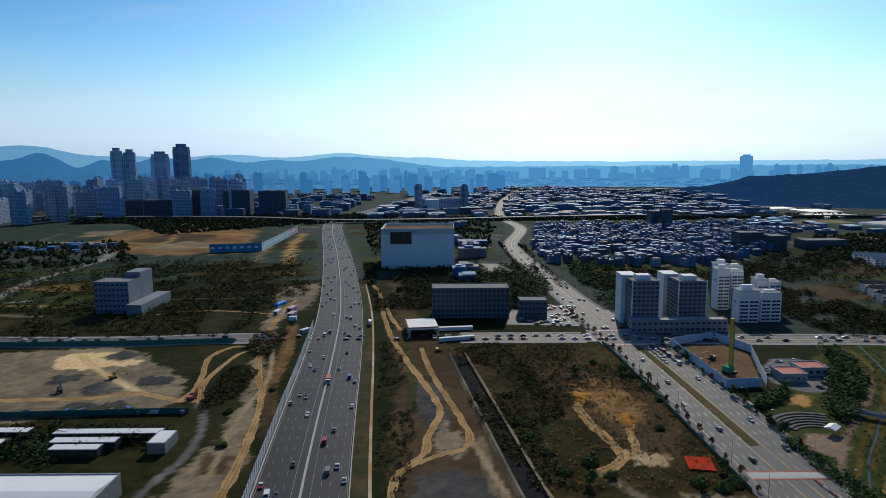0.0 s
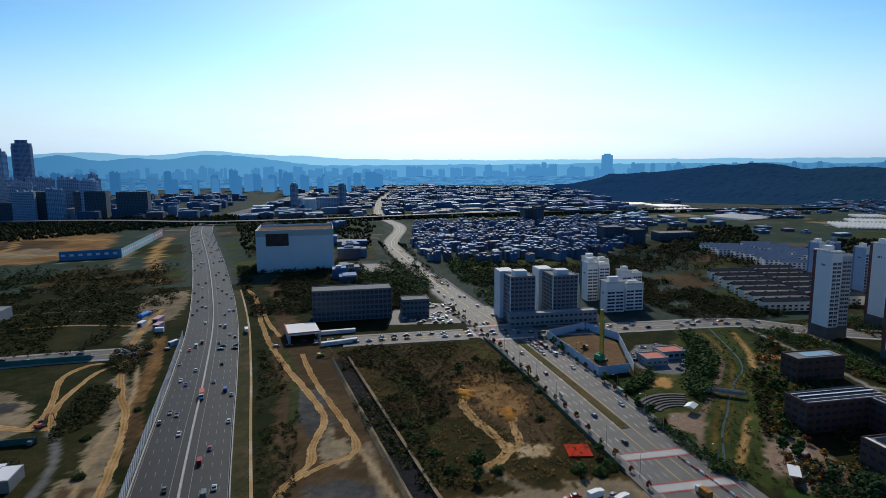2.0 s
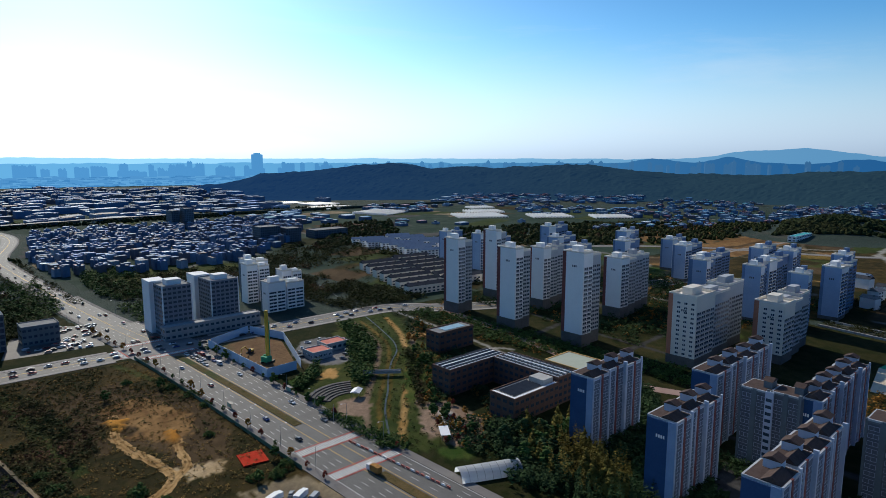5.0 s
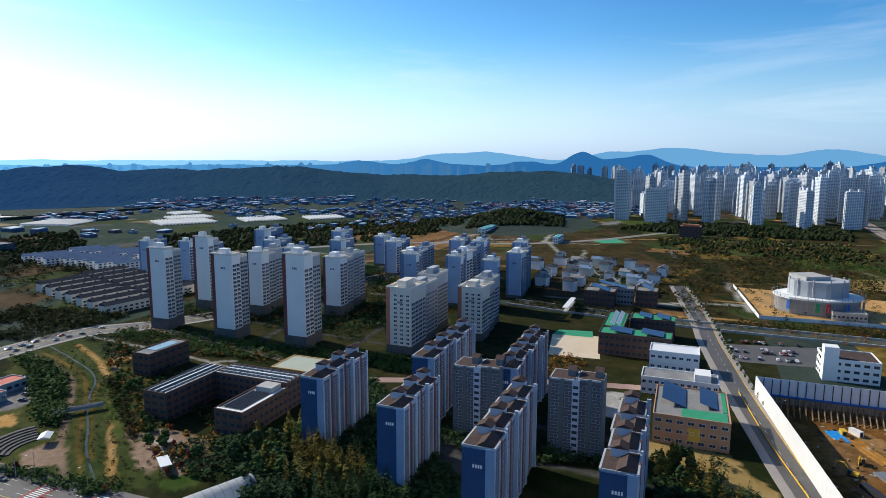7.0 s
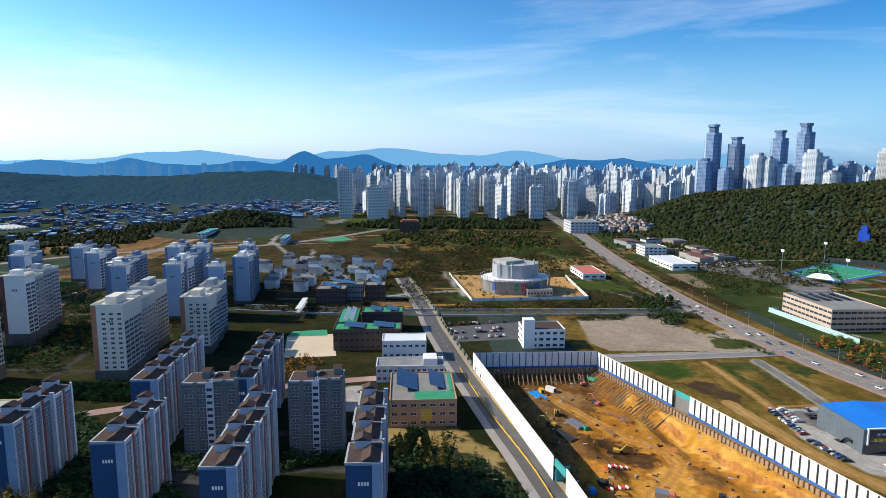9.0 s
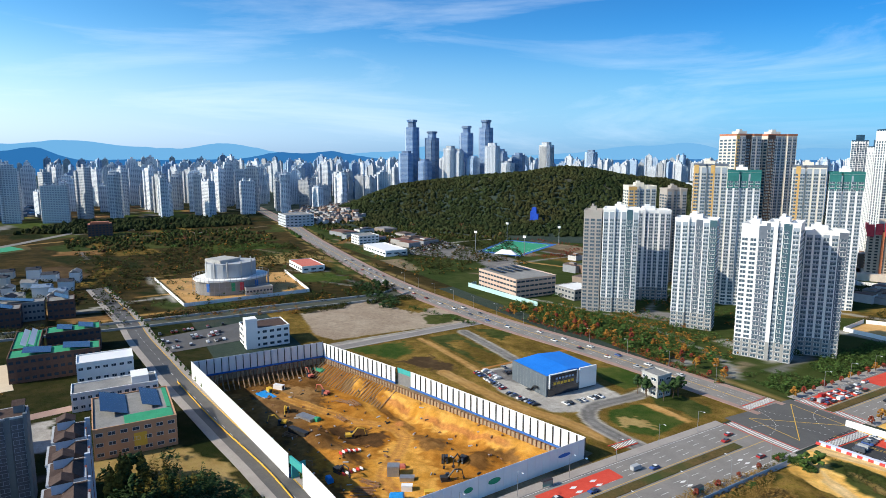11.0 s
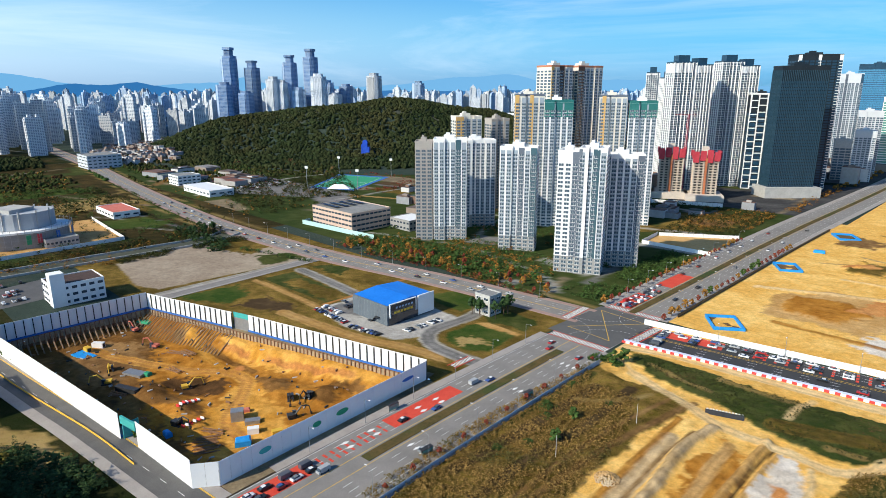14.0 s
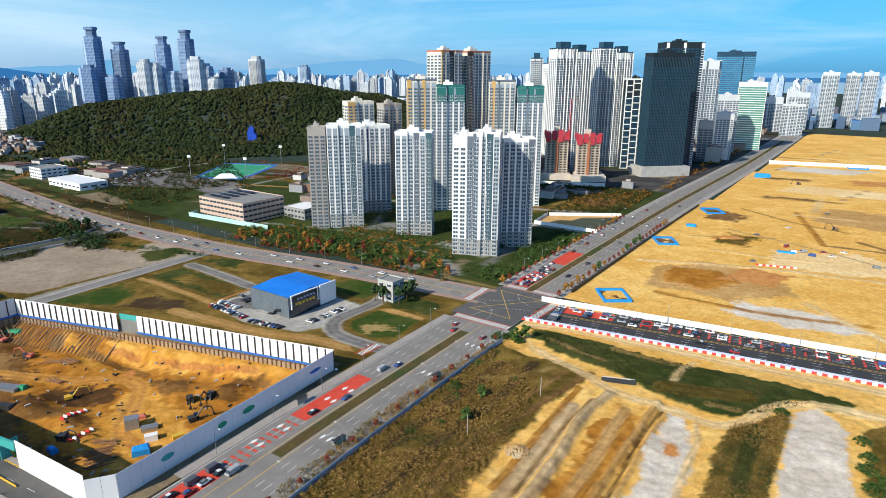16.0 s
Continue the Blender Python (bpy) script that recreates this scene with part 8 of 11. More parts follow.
# ---- far city ----
def facade_mat(name, wall, win, bw=3.4, bh=2.9, gap=0.35):
    """Walls with rows of window openings, for buildings a kilometre and more away."""
    m = bpy.data.materials.new(name)
    m.use_nodes = True
    n, l = m.node_tree.nodes, m.node_tree.links
    p = n["Principled BSDF"]
    p.inputs["Roughness"].default_value = 0.75
    sep = n.new("ShaderNodeSeparateXYZ")
    l.new(n.new("ShaderNodeTexCoord").outputs["Object"], sep.inputs[0])
    add = n.new("ShaderNodeMath")
    l.new(sep.outputs[0], add.inputs[0])
    l.new(sep.outputs[1], add.inputs[1])
    com = n.new("ShaderNodeCombineXYZ")
    l.new(add.outputs[0], com.inputs[0])
    l.new(sep.outputs[2], com.inputs[1])
    b = n.new("ShaderNodeTexBrick")
    b.offset = 0.0
    b.inputs["Scale"].default_value = 1.0
    b.inputs["Brick Width"].default_value, b.inputs["Row Height"].default_value = bw, bh
    b.inputs["Mortar Size"].default_value, b.inputs["Mortar Smooth"].default_value = gap, 0.1
    b.inputs["Color1"].default_value, b.inputs["Color2"].default_value = (*win, 1), (*[v * 1.8 for v in win], 1)
    b.inputs["Mortar"].default_value = (*wall, 1)
    l.new(com.outputs[0], b.inputs["Vector"])
    vary = n.new("ShaderNodeHueSaturation")
    span = n.new("ShaderNodeMapRange")
    span.inputs["To Min"].default_value, span.inputs["To Max"].default_value = 0.62, 1.15
    l.new(n.new("ShaderNodeObjectInfo").outputs["Random"], span.inputs[0])
    l.new(span.outputs[0], vary.inputs["Value"])
    l.new(b.outputs["Color"], vary.inputs["Color"])
    l.new(vary.outputs[0], p.inputs["Base Color"])
    return m


# FAC1 to FAC3 lean to blue: distance haze painted into the walls
FAC1 = facade_mat("far_white_haze_facade", (0.74, 0.77, 0.8), (0.13, 0.17, 0.23), 4.2, 2.9, 0.75)
FAC2 = facade_mat("far_grey_haze_facade", (0.66, 0.68, 0.7), (0.13, 0.16, 0.21), 3.6, 2.9, 0.7)
FAC3 = facade_mat("far_blue_haze_facade", (0.46, 0.58, 0.74), (0.1, 0.16, 0.25), 4.0, 3.2, 0.6)
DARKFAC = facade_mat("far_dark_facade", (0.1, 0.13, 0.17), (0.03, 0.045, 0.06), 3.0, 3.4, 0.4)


def far_block(kind, h, wall):
    s = Shape()
    if kind == 0:
        s.box(-14, 14, -6, 6, 0, h).box(-10, -5, -3, 3, h, h + 5).box(4, 9, -3, 3, h, h + 5).box(-15, -11, -7.5, 2, 0, h - 3).box(11, 15, -7.5, 2, 0, h - 3)
    elif kind == 1:
        s.box(-10, 10, -5, 9, 0, h).box(-6, 6, -9, -5, 0, h - 3).box(9.9, 15, 0, 12, 0, h - 6).box(-15, -9.9, 0, 12, 0, h - 6).box(-3, 3, -2, 4, h, h + 6)
    elif kind == 3:
        s.box(-17, 1, -7, 7, 0, h).box(1.05, 17, -5, 9, 0, h - 4).box(-10, -4, -2, 3, h, h + 4).box(6, 12, 0, 5, h - 4, h + 1)
    else:
        s.box(-22, 22, -5.5, 5.5, 0, h).box(-16, -11, -2, 3, h, h + 4).box(-2, 3, -2, 3, h, h + 4).box(12, 17, -2, 3, h, h + 4)
    return s.mesh("apartment_block", wall)


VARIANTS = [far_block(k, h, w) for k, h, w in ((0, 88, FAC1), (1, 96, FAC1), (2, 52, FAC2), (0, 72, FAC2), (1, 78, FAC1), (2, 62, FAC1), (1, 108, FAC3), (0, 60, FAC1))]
rng = random.Random(5)


def polar(az, d):
    return math.sin(radians(az)) * d, math.cos(radians(az)) * d


def far_apartments(count, az0, az1, d0, d1, label, picks, single=False):
    """High-rises between two bearings and distances; single: each a thing of its own, else one mesh."""
    placed = []
    join = Shape()
    tries = 0
    while len(placed) < count and tries < count * 30:
        tries += 1
        x, y = polar(rng.uniform(az0, az1), d0 + (d1 - d0) * rng.random() ** 0.8)
        gap = 34 + 0.012 * math.hypot(x, y)
        if terrain(x, y) > 6 or any(abs(x - a) < gap and abs(y - b) < gap for a, b in placed):
            continue
        placed.append((x, y))
        me = VARIANTS[rng.choice(picks)]
        m = pose(x, y, 0, 0, 0, rng.choice((-12, 0, 20, 78, 90, 35))) @ Matrix.Diagonal((1, 1, rng.uniform(0.85, 1.12), 1))
        if single:
            tagged(new("apartment_block", me), label, "apartment building", "distant apartment blocks").matrix_basis = m
        else:
            join.add([m @ v.co for v in me.vertices], [tuple(f.vertices) for f in me.polygons], rng.randrange(3))
    if not single:
        # farthest northern blocks emit haze blue; nearer ones have it in facade colours
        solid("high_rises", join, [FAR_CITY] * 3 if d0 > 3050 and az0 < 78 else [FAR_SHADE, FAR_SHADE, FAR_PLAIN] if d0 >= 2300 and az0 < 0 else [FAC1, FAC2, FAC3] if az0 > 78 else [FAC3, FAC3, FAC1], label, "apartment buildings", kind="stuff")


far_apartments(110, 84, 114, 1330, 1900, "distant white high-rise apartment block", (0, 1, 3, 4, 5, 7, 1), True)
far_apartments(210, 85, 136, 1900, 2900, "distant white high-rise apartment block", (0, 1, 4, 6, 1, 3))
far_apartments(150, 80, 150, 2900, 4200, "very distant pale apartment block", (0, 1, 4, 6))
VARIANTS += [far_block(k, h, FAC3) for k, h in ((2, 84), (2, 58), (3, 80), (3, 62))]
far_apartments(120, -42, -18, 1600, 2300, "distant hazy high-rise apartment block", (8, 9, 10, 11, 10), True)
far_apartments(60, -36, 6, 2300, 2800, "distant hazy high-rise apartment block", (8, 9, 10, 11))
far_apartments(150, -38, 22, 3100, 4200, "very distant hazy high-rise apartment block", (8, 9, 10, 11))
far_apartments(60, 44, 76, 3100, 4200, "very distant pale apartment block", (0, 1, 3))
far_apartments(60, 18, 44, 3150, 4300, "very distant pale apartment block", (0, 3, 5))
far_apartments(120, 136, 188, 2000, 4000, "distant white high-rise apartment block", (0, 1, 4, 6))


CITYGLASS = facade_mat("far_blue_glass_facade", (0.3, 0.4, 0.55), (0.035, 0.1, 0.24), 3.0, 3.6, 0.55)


def far_tower(x, y, w, h, m, label, crown=True, kind="far_tower"):
    """A skyscraper with chamfered corners and stepped shoulders; crowned ones end in a drum under a projecting plate."""
    root = thing(kind, label, "skyscraper", (x, y, 0), rng.uniform(20, 50))
    def ring(r, cut):
        return [(r, -r + cut), (r, r - cut), (r - cut, r), (-r + cut, r), (-r, r - cut), (-r, -r + cut), (-r + cut, -r), (r - cut, -r)]
    r = w * 0.43
    top = h * (0.9 if crown else 0.95)
    part("shaft", Shape().prism(ring(r, r * 0.35), 0, top), m, root)
    part("bay", Shape().box(-r * 0.55, r * 0.55, -r * 1.1, r * 1.1, 0, top * 0.97).box(-r * 1.1, -r - 0.1, -r * 0.5, r * 0.5, 0, top * 0.95).box(r + 0.1, r * 1.1, -r * 0.5, r * 0.5, 0, top * 0.95), m, root, "projecting bays")
    if crown:
        part("drum", Shape().prism(ring(r * 0.6, r * 0.2), top, h * 0.97), m, root)
        part("crown", Shape().prism(ring(r * 0.74, r * 0.25), h * 0.97, h), CITYGLASS, root, "flat projecting crown")
    else:
        part("roof_house", Shape().prism(ring(r * 0.62, r * 0.2), top, h), m, root)


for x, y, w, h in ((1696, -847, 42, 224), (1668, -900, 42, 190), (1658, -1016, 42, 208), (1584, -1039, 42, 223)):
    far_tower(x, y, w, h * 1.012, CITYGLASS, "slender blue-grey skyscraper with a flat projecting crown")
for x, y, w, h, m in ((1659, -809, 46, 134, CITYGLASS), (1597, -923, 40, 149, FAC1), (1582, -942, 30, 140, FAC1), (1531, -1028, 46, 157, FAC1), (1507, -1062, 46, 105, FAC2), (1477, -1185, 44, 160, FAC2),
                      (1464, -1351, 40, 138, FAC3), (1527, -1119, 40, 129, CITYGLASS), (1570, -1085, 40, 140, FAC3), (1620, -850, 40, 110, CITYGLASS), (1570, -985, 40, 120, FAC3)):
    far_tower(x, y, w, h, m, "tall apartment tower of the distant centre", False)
# the blue glass facade supplies this tower's haze colour
far_tower(-847, 2030, 52, 190, CITYGLASS, "dark skyscraper standing alone, haze blue in its facade", False)
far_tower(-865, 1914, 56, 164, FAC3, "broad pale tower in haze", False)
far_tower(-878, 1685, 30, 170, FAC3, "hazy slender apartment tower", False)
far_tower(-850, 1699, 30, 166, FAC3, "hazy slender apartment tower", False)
# this tower's blue is haze, emitted by its material
far_tower(1654, 3421, 62, 150, FAR_CITY, "lone tower on the horizon glowing haze blue", False)
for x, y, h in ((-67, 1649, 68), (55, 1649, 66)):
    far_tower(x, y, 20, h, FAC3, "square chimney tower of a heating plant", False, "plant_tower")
t = hall("heating_plant", "pale industrial plant building", -60, 50, 1650, 1700, 28, FAC3, ROOFGREY, 3, 8, win=False)
part("tank", Shape().prism([(30 + 18 * math.cos(k * 0.5236), -50 + 18 * math.sin(k * 0.5236)) for k in range(12)], 0, 30), PANEL, t, "white round tank")
for x, y, w, h in ((-640, 1500, 70, 62), (-540, 1520, 66, 60), (-450, 1510, 66, 58), (-760, 1480, 120, 40)):
    hall("office_slab", "hazy office slab with ribbon floors", x, x + w, y, y + 30, h, DARKFAC, ROOFGREY, 4, 8, win=False)
for x0, x1, y0, y1, h in ((408, 440, 850, 876, 24), (446, 470, 842, 866, 20), (500, 560, 852, 880, 12), (386, 400, 1150, 1180, 30), (404, 420, 1136, 1160, 34)):
    hall("office_block", "dark blue-grey office block beyond the low quarter", x0, x1, y0, y1, h, DARKFAC, ROOFGREY, 4, 6, win=False)
hall("shopping_hall", "long white hall with a red sign", 900, 1100, -1180, -1120, 60, PANEL, PANEL, 2, 4, win=False)

# both palettes are shifted to blue, painting haze over the low quarters
ROOFS = palette_mat("haze_blue_roofs", [(0.05, 0.12, 0.25), (0.09, 0.14, 0.22), (0.035, 0.16, 0.42), (0.2, 0.28, 0.37), (0.05, 0.08, 0.13), (0.06, 0.19, 0.42), (0.14, 0.09, 0.09), (0.04, 0.14, 0.28), (0.07, 0.13, 0.23), (0.6, 0.66, 0.72), (0.11, 0.24, 0.45)], 0.62, False)
WALLS = palette_mat("haze_blue_walls", [(0.11, 0.17, 0.27), (0.08, 0.13, 0.22), (0.24, 0.31, 0.4), (0.12, 0.12, 0.15), (0.1, 0.19, 0.33)], 0.6, False)


ROOFS2 = palette_mat("bright_mixed_roofs", [(0.6, 0.62, 0.64), (0.1, 0.28, 0.55), (0.3, 0.32, 0.34), (0.7, 0.72, 0.74), (0.12, 0.13, 0.15), (0.06, 0.2, 0.42), (0.42, 0.45, 0.48), (0.35, 0.1, 0.07), (0.1, 0.3, 0.3), (0.2, 0.36, 0.5)], 0.35, False)


GREENHOUSES = [(840, 1420), (800, 1290), (820, 1090), (890, 930), (985, 1000), (1010, 830), (1100, 740), (1080, 1080), (880, 1640), (800, 1520), (900, 1800)]
ROOFS3 = palette_mat("old_town_roofs", [(0.2, 0.09, 0.065), (0.14, 0.11, 0.1), (0.26, 0.25, 0.25), (0.07, 0.065, 0.07), (0.24, 0.15, 0.12), (0.5, 0.5, 0.5), (0.1, 0.13, 0.12), (0.17, 0.1, 0.08)], 0.7, False)
WALLS2 = palette_mat("plain_mixed_walls", [(0.4, 0.38, 0.36), (0.3, 0.24, 0.2), (0.58, 0.57, 0.56), (0.24, 0.15, 0.11), (0.3, 0.31, 0.33)], 0.75, False)


def low_rise(poly, count, w0, w1, h0, h1, label, turn=0.0, roofs=None, walls=None):
    """A quarter of many small buildings, some gabled."""
    s = Shape()
    xs, ys = [p[0] for p in poly], [p[1] for p in poly]
    done = tries = 0
    taken = {}
    while done < count and tries < count * 12:
        tries += 1
        x, y = rng.uniform(min(xs), max(xs)), rng.uniform(min(ys), max(ys))
        cell = (int(x / (w1 * 1.05)), int(y / (w1 * 1.05)))
        if cell in taken or not inside(x, y, poly) or terrain(x, y) > 12 or any(abs(x - a) < 75 and -120 < y - b < 105 for a, b in GREENHOUSES):
            continue
        if any(abs(x - a) < 26 and abs(y - b) < 20 for a, b in AVENUE[::2]) or any(math.hypot(x - a, y - b) < 34 for a, b in HIGHWAY[::2]):
            continue
        taken[cell] = 1
        w, d, h = rng.uniform(w0, w1), rng.uniform(w0, w1) * 0.75, rng.uniform(h0, h1)
        z = max(0, terrain(x, y))
        a = turn + rng.choice((0, 90))
        s.obox(x, y, z, w, d, h, a, 0, 1)
        if rng.random() < 0.5:
            s.obox(x, y, z + h, w * 0.4, d * 0.4, 2.4, a, 0, 1)
        if rng.random() < 0.4:
            s.obox(x + w * 0.1, y, z + h, w * 0.85, d * 0.85, 0.9, a, 1, 1)
        done += 1
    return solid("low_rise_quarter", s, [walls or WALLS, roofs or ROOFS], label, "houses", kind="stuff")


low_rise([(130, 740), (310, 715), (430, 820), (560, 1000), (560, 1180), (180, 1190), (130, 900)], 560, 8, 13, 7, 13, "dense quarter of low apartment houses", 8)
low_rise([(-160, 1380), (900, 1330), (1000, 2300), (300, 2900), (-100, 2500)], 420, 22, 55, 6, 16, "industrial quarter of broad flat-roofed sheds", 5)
low_rise([(500, 1000), (900, 1050), (1100, 1300), (700, 1320), (540, 1220)], 46, 14, 30, 4, 8, "scattered workshops between fields", roofs=ROOFS2)
low_rise([(700, 900), (1100, 700), (1350, 760), (1300, 1200), (900, 1250)], 80, 10, 24, 3.5, 6, "scattered farm buildings and workshops", roofs=ROOFS2)
low_rise([(900, 620), (1250, 420), (1700, 420), (1700, 900), (1300, 780)], 230, 9, 18, 4, 8, "village of low houses below wooded hills", roofs=ROOFS2)
low_rise([(1150, 1300), (1500, 900), (1800, 1000), (1500, 1500)], 110, 12, 30, 3.5, 7, "far village of sheds below the ridge", roofs=ROOFS2)
low_rise([(1300, 300), (1500, 60), (1800, 60), (1800, 300)], 130, 12, 30, 4, 9, "far roadside village", roofs=ROOFS2)
low_rise([(1350, 350), (1700, 260), (1800, 420), (1450, 520)], 120, 10, 16, 7, 11, "village of brick and red-roofed houses", roofs=ROOFS2)
low_rise([(1085, -322), (1048, -412), (1150, -470), (1400, -570), (1500, -470), (1250, -340)], 260, 8, 14, 5, 10, "dense old quarter of low houses", 12, ROOFS3, WALLS2)
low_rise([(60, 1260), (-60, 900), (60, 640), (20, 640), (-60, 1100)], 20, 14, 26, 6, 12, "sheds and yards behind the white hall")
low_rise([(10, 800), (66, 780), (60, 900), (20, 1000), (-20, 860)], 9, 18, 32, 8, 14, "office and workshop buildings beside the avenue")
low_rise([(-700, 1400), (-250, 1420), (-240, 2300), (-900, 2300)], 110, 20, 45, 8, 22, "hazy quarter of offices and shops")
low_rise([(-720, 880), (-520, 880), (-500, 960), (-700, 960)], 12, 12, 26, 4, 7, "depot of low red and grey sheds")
low_rise([(186, -690), (240, -690), (250, -560), (330, -560), (330, -620), (250, -640)], 12, 10, 18, 4, 9, "low shops and site offices beside the avenue", 8, ROOFS3, WALLS2)
low_rise([(186, -860), (240, -860), (300, -1480), (186, -1480)], 46, 14, 30, 5, 22, "low shops and offices along the avenue", 5, ROOFS3, WALLS2)
low_rise([(330, -700), (480, -680), (560, -1100), (330, -1100)], 60, 16, 34, 6, 26, "mixed city blocks behind the towers", 8, ROOFS3, WALLS2)
low_rise([(740, -330), (930, -330), (940, -420), (760, -400)], 13, 16, 40, 4, 8, "workshops and halls beside the car yard", 12, ROOFS3, WALLS2)
low_rise([(420, -390), (560, -400), (600, -560), (420, -560)], 16, 10, 26, 4, 10, "low estate buildings behind the office", 12, ROOFS3, WALLS2)
low_rise([(300, -1400), (1000, -1150), (1300, -1300), (1200, -2200), (200, -2200)], 260, 20, 44, 8, 40, "city of mixed office and apartment buildings")
low_rise([(1300, -700), (1900, -600), (2600, -1000), (1600, -1500)], 160, 18, 36, 10, 34, "city blocks behind the wooded hill")
low_rise([(200, -1560), (-600, -1560), (-800, -2300), (300, -2300)], 120, 20, 40, 8, 26, "city beyond the sandy plain")

# greenhouses: pale tunnels in rows
for (x, y), (n, w, turn) in zip(GREENHOUSES, ((12, 80, 5), (12, 100, 12), (14, 100, 20), (14, 110, -30), (10, 90, -30), (12, 90, -35), (10, 80, -40), (8, 60, -20), (10, 70, 8), (9, 70, 0), (8, 70, 20))):
    g = thing("greenhouse_row", "row of white plastic greenhouses", "greenhouse", (x, y, 0), turn, "plastic greenhouses")
    tunnel, deep = Shape(), n * 6.6
    for k in range(6):
        t0, t1 = math.pi * k / 6, math.pi * (k + 1) / 6
        tunnel.add([(-3.2 * math.cos(t0), 0, 4.4 * math.sin(t0)), (-3.2 * math.cos(t1), 0, 4.4 * math.sin(t1)), (-3.2 * math.cos(t1), deep, 4.4 * math.sin(t1)), (-3.2 * math.cos(t0), deep, 4.4 * math.sin(t0))], [(0, 1, 2, 3)])
    me = tunnel.mesh("tunnel", FILM)
    for k in range(int(w / 6.6)):
        part("tunnel", me, None, g).location = (3.3 + k * 6.6, 0, 0)


# terraced houses
def terrace(x, y, w, h, turn, label, wall, roof, name="terraced_house"):
    root = thing(name, label, "house", (x, y, 0), turn, "terraces")
    part("wall", Shape().box(0, w, 0, 9, 0, h), wall, root)
    r = Shape().gable(0, w, 0, 9, h, 2.6, over=0.5)
    for k in range(int(w / 11)):
        r.box(k * 11 + 2, k * 11 + 3.4, 5, 6.4, h + 0.5, h + 3.0)
    part("roof", r, roof, root, "dark pitched roof with small caps")
    row = Shape()
    for k in range(int(w / 5)):
        row.box(1.2 + k * 5, 3.8 + k * 5, -0.12, 0, 0, 1.5)
    me = row.mesh("glazing", GLASS)
    for f in range(int(h / 3)):
        part("glazing", me, None, root).location = (0, 0, 0.8 + f * 3)


ROW = "cream terraced row with a dark pitched roof"
DARKROOF = mat("dark_roof", (0.035, 0.04, 0.052), (0.07, 0.075, 0.088), 0.2, 0.95)
for i in range(7):
    for j in range(2):
        terrace(352 + j * 52 + i * 7, 440 + i * 22 + j * 8, 47, 8, -8, ROW, CREAM, DARKROOF)
BGROOF = mat("bluegrey_roof", (0.14, 0.2, 0.29), (0.2, 0.27, 0.37), 0.2, 0.92)
for i in range(8):
    for j in range(2):
        terrace(500 + j * 56 + rng.uniform(-6, 6), 600 + i * 21, rng.choice((36, 48, 52)), 9, -20, "pale row house with a blue-grey roof", WHITE, BGROOF)
for x, y in ((596, 40), (622, 34), (648, 46), (602, 72), (630, 66), (662, 78), (598, 104), (626, 100), (654, 112), (684, 100), (612, 134), (640, 142), (672, 138), (690, 60), (700, 124), (716, 84), (724, 166), (742, 140), (756, 120), (728, 108), (748, 96), (764, 84), (746, 60), (726, 44), (700, 26), (766, 150), (668, 30), (704, 160)):
    terrace(x, y, rng.uniform(11, 16), rng.choice((7, 9, 10)), rng.choice((-8, 82, 75)), "white villa with a grey roof", WHITE if rng.random() < 0.7 else CREAM, rng.choice((ROOFGREY, DARKROOF, BGROOF)), "villa")


# ---- woods and scrub ----
def woods(poly, count, r0, r1, material, label, squash=1.0, layers=2, name="woods", tall=0.5, z_min=None, lift=0.0):
    s = Shape()
    if sum(p[0] ** 2 + p[1] ** 2 for p in poly) / len(poly) < 490000:
        count, r0, r1 = int(count * 1.35), r0 * 1.12, r1 * 1.12
    xs, ys = [p[0] for p in poly], [p[1] for p in poly]
    done = tries = 0
    while done < count and tries < count * 8:
        tries += 1
        x, y = rng.uniform(min(xs), max(xs)), rng.uniform(min(ys), max(ys))
        if not inside(x, y, poly):
            continue
        z = max(0.0, terrain(x, y)) + lift
        if z_min is not None and z < z_min:
            continue
        if noise.noise((x / 40, y / 40, 2)) < -0.25 and z_min is None and r1 > 1.0:
            continue
        r = rng.uniform(r0, r1) * (0.7 + 0.6 * rng.random())
        for k in range(layers):
            q = r * (1 - 0.28 * k)
            at = (x + rng.uniform(-0.5, 0.5) * r * (k > 0), y + rng.uniform(-0.5, 0.5) * r * (k > 0), z + q * tall + k * r * 0.75)
            if x * x + y * y < 810000:
                s.spray(at, q * 1.12, squash, rng, 11 if layers > 1 else 15)
            else:
                s.clump(at, q, squash, rng)
        done += 1
    return solid(name, s, material, label, "trees", kind="stuff", smooth=material is RIDGE)


woods([(1180, -330), (1040, -396), (960, -388), (850, -478), (720, -604), (600, -850), (600, -1150), (900, -1250), (1300, -900), (1420, -560), (1330, -400)], 21000, 2.2, 3.9, FOREST, "dense mixed wood covering the hill", 1.0, 1, tall=0.5, z_min=0.4)
woods([(520, 10), (700, 20), (1060, 50), (1080, -225), (700, -232), (682, -30), (560, -12)], 1500, 1.3, 2.9, BUSH, "thickets and scattered trees on fallow land", 0.9)
woods([(1058, 380), (1157, 222), (1392, 266), (1342, 443)], 2600, 2.6, 4.4, FOREST, "wooded knoll", 1.0, 1, tall=0.4)
woods([(1130, -240), (1280, -260), (1310, 40), (1170, 120), (1130, 40)], 1200, 2.48, 4.34, FOREST, "belt of trees before the high-rises")
woods([(550, -300), (1080, -330), (1000, -520), (800, -560), (560, -420)], 2160, 1.24, 2.79, BUSH, "trees and shrubs round sports grounds")
woods([(-1000, 560), (-160, 500), (-170, 800), (-400, 800), (-520, 1000), (-1000, 1000)], 3840, 1.55, 3.41, BUSH, "scrub and young trees on fallow land")
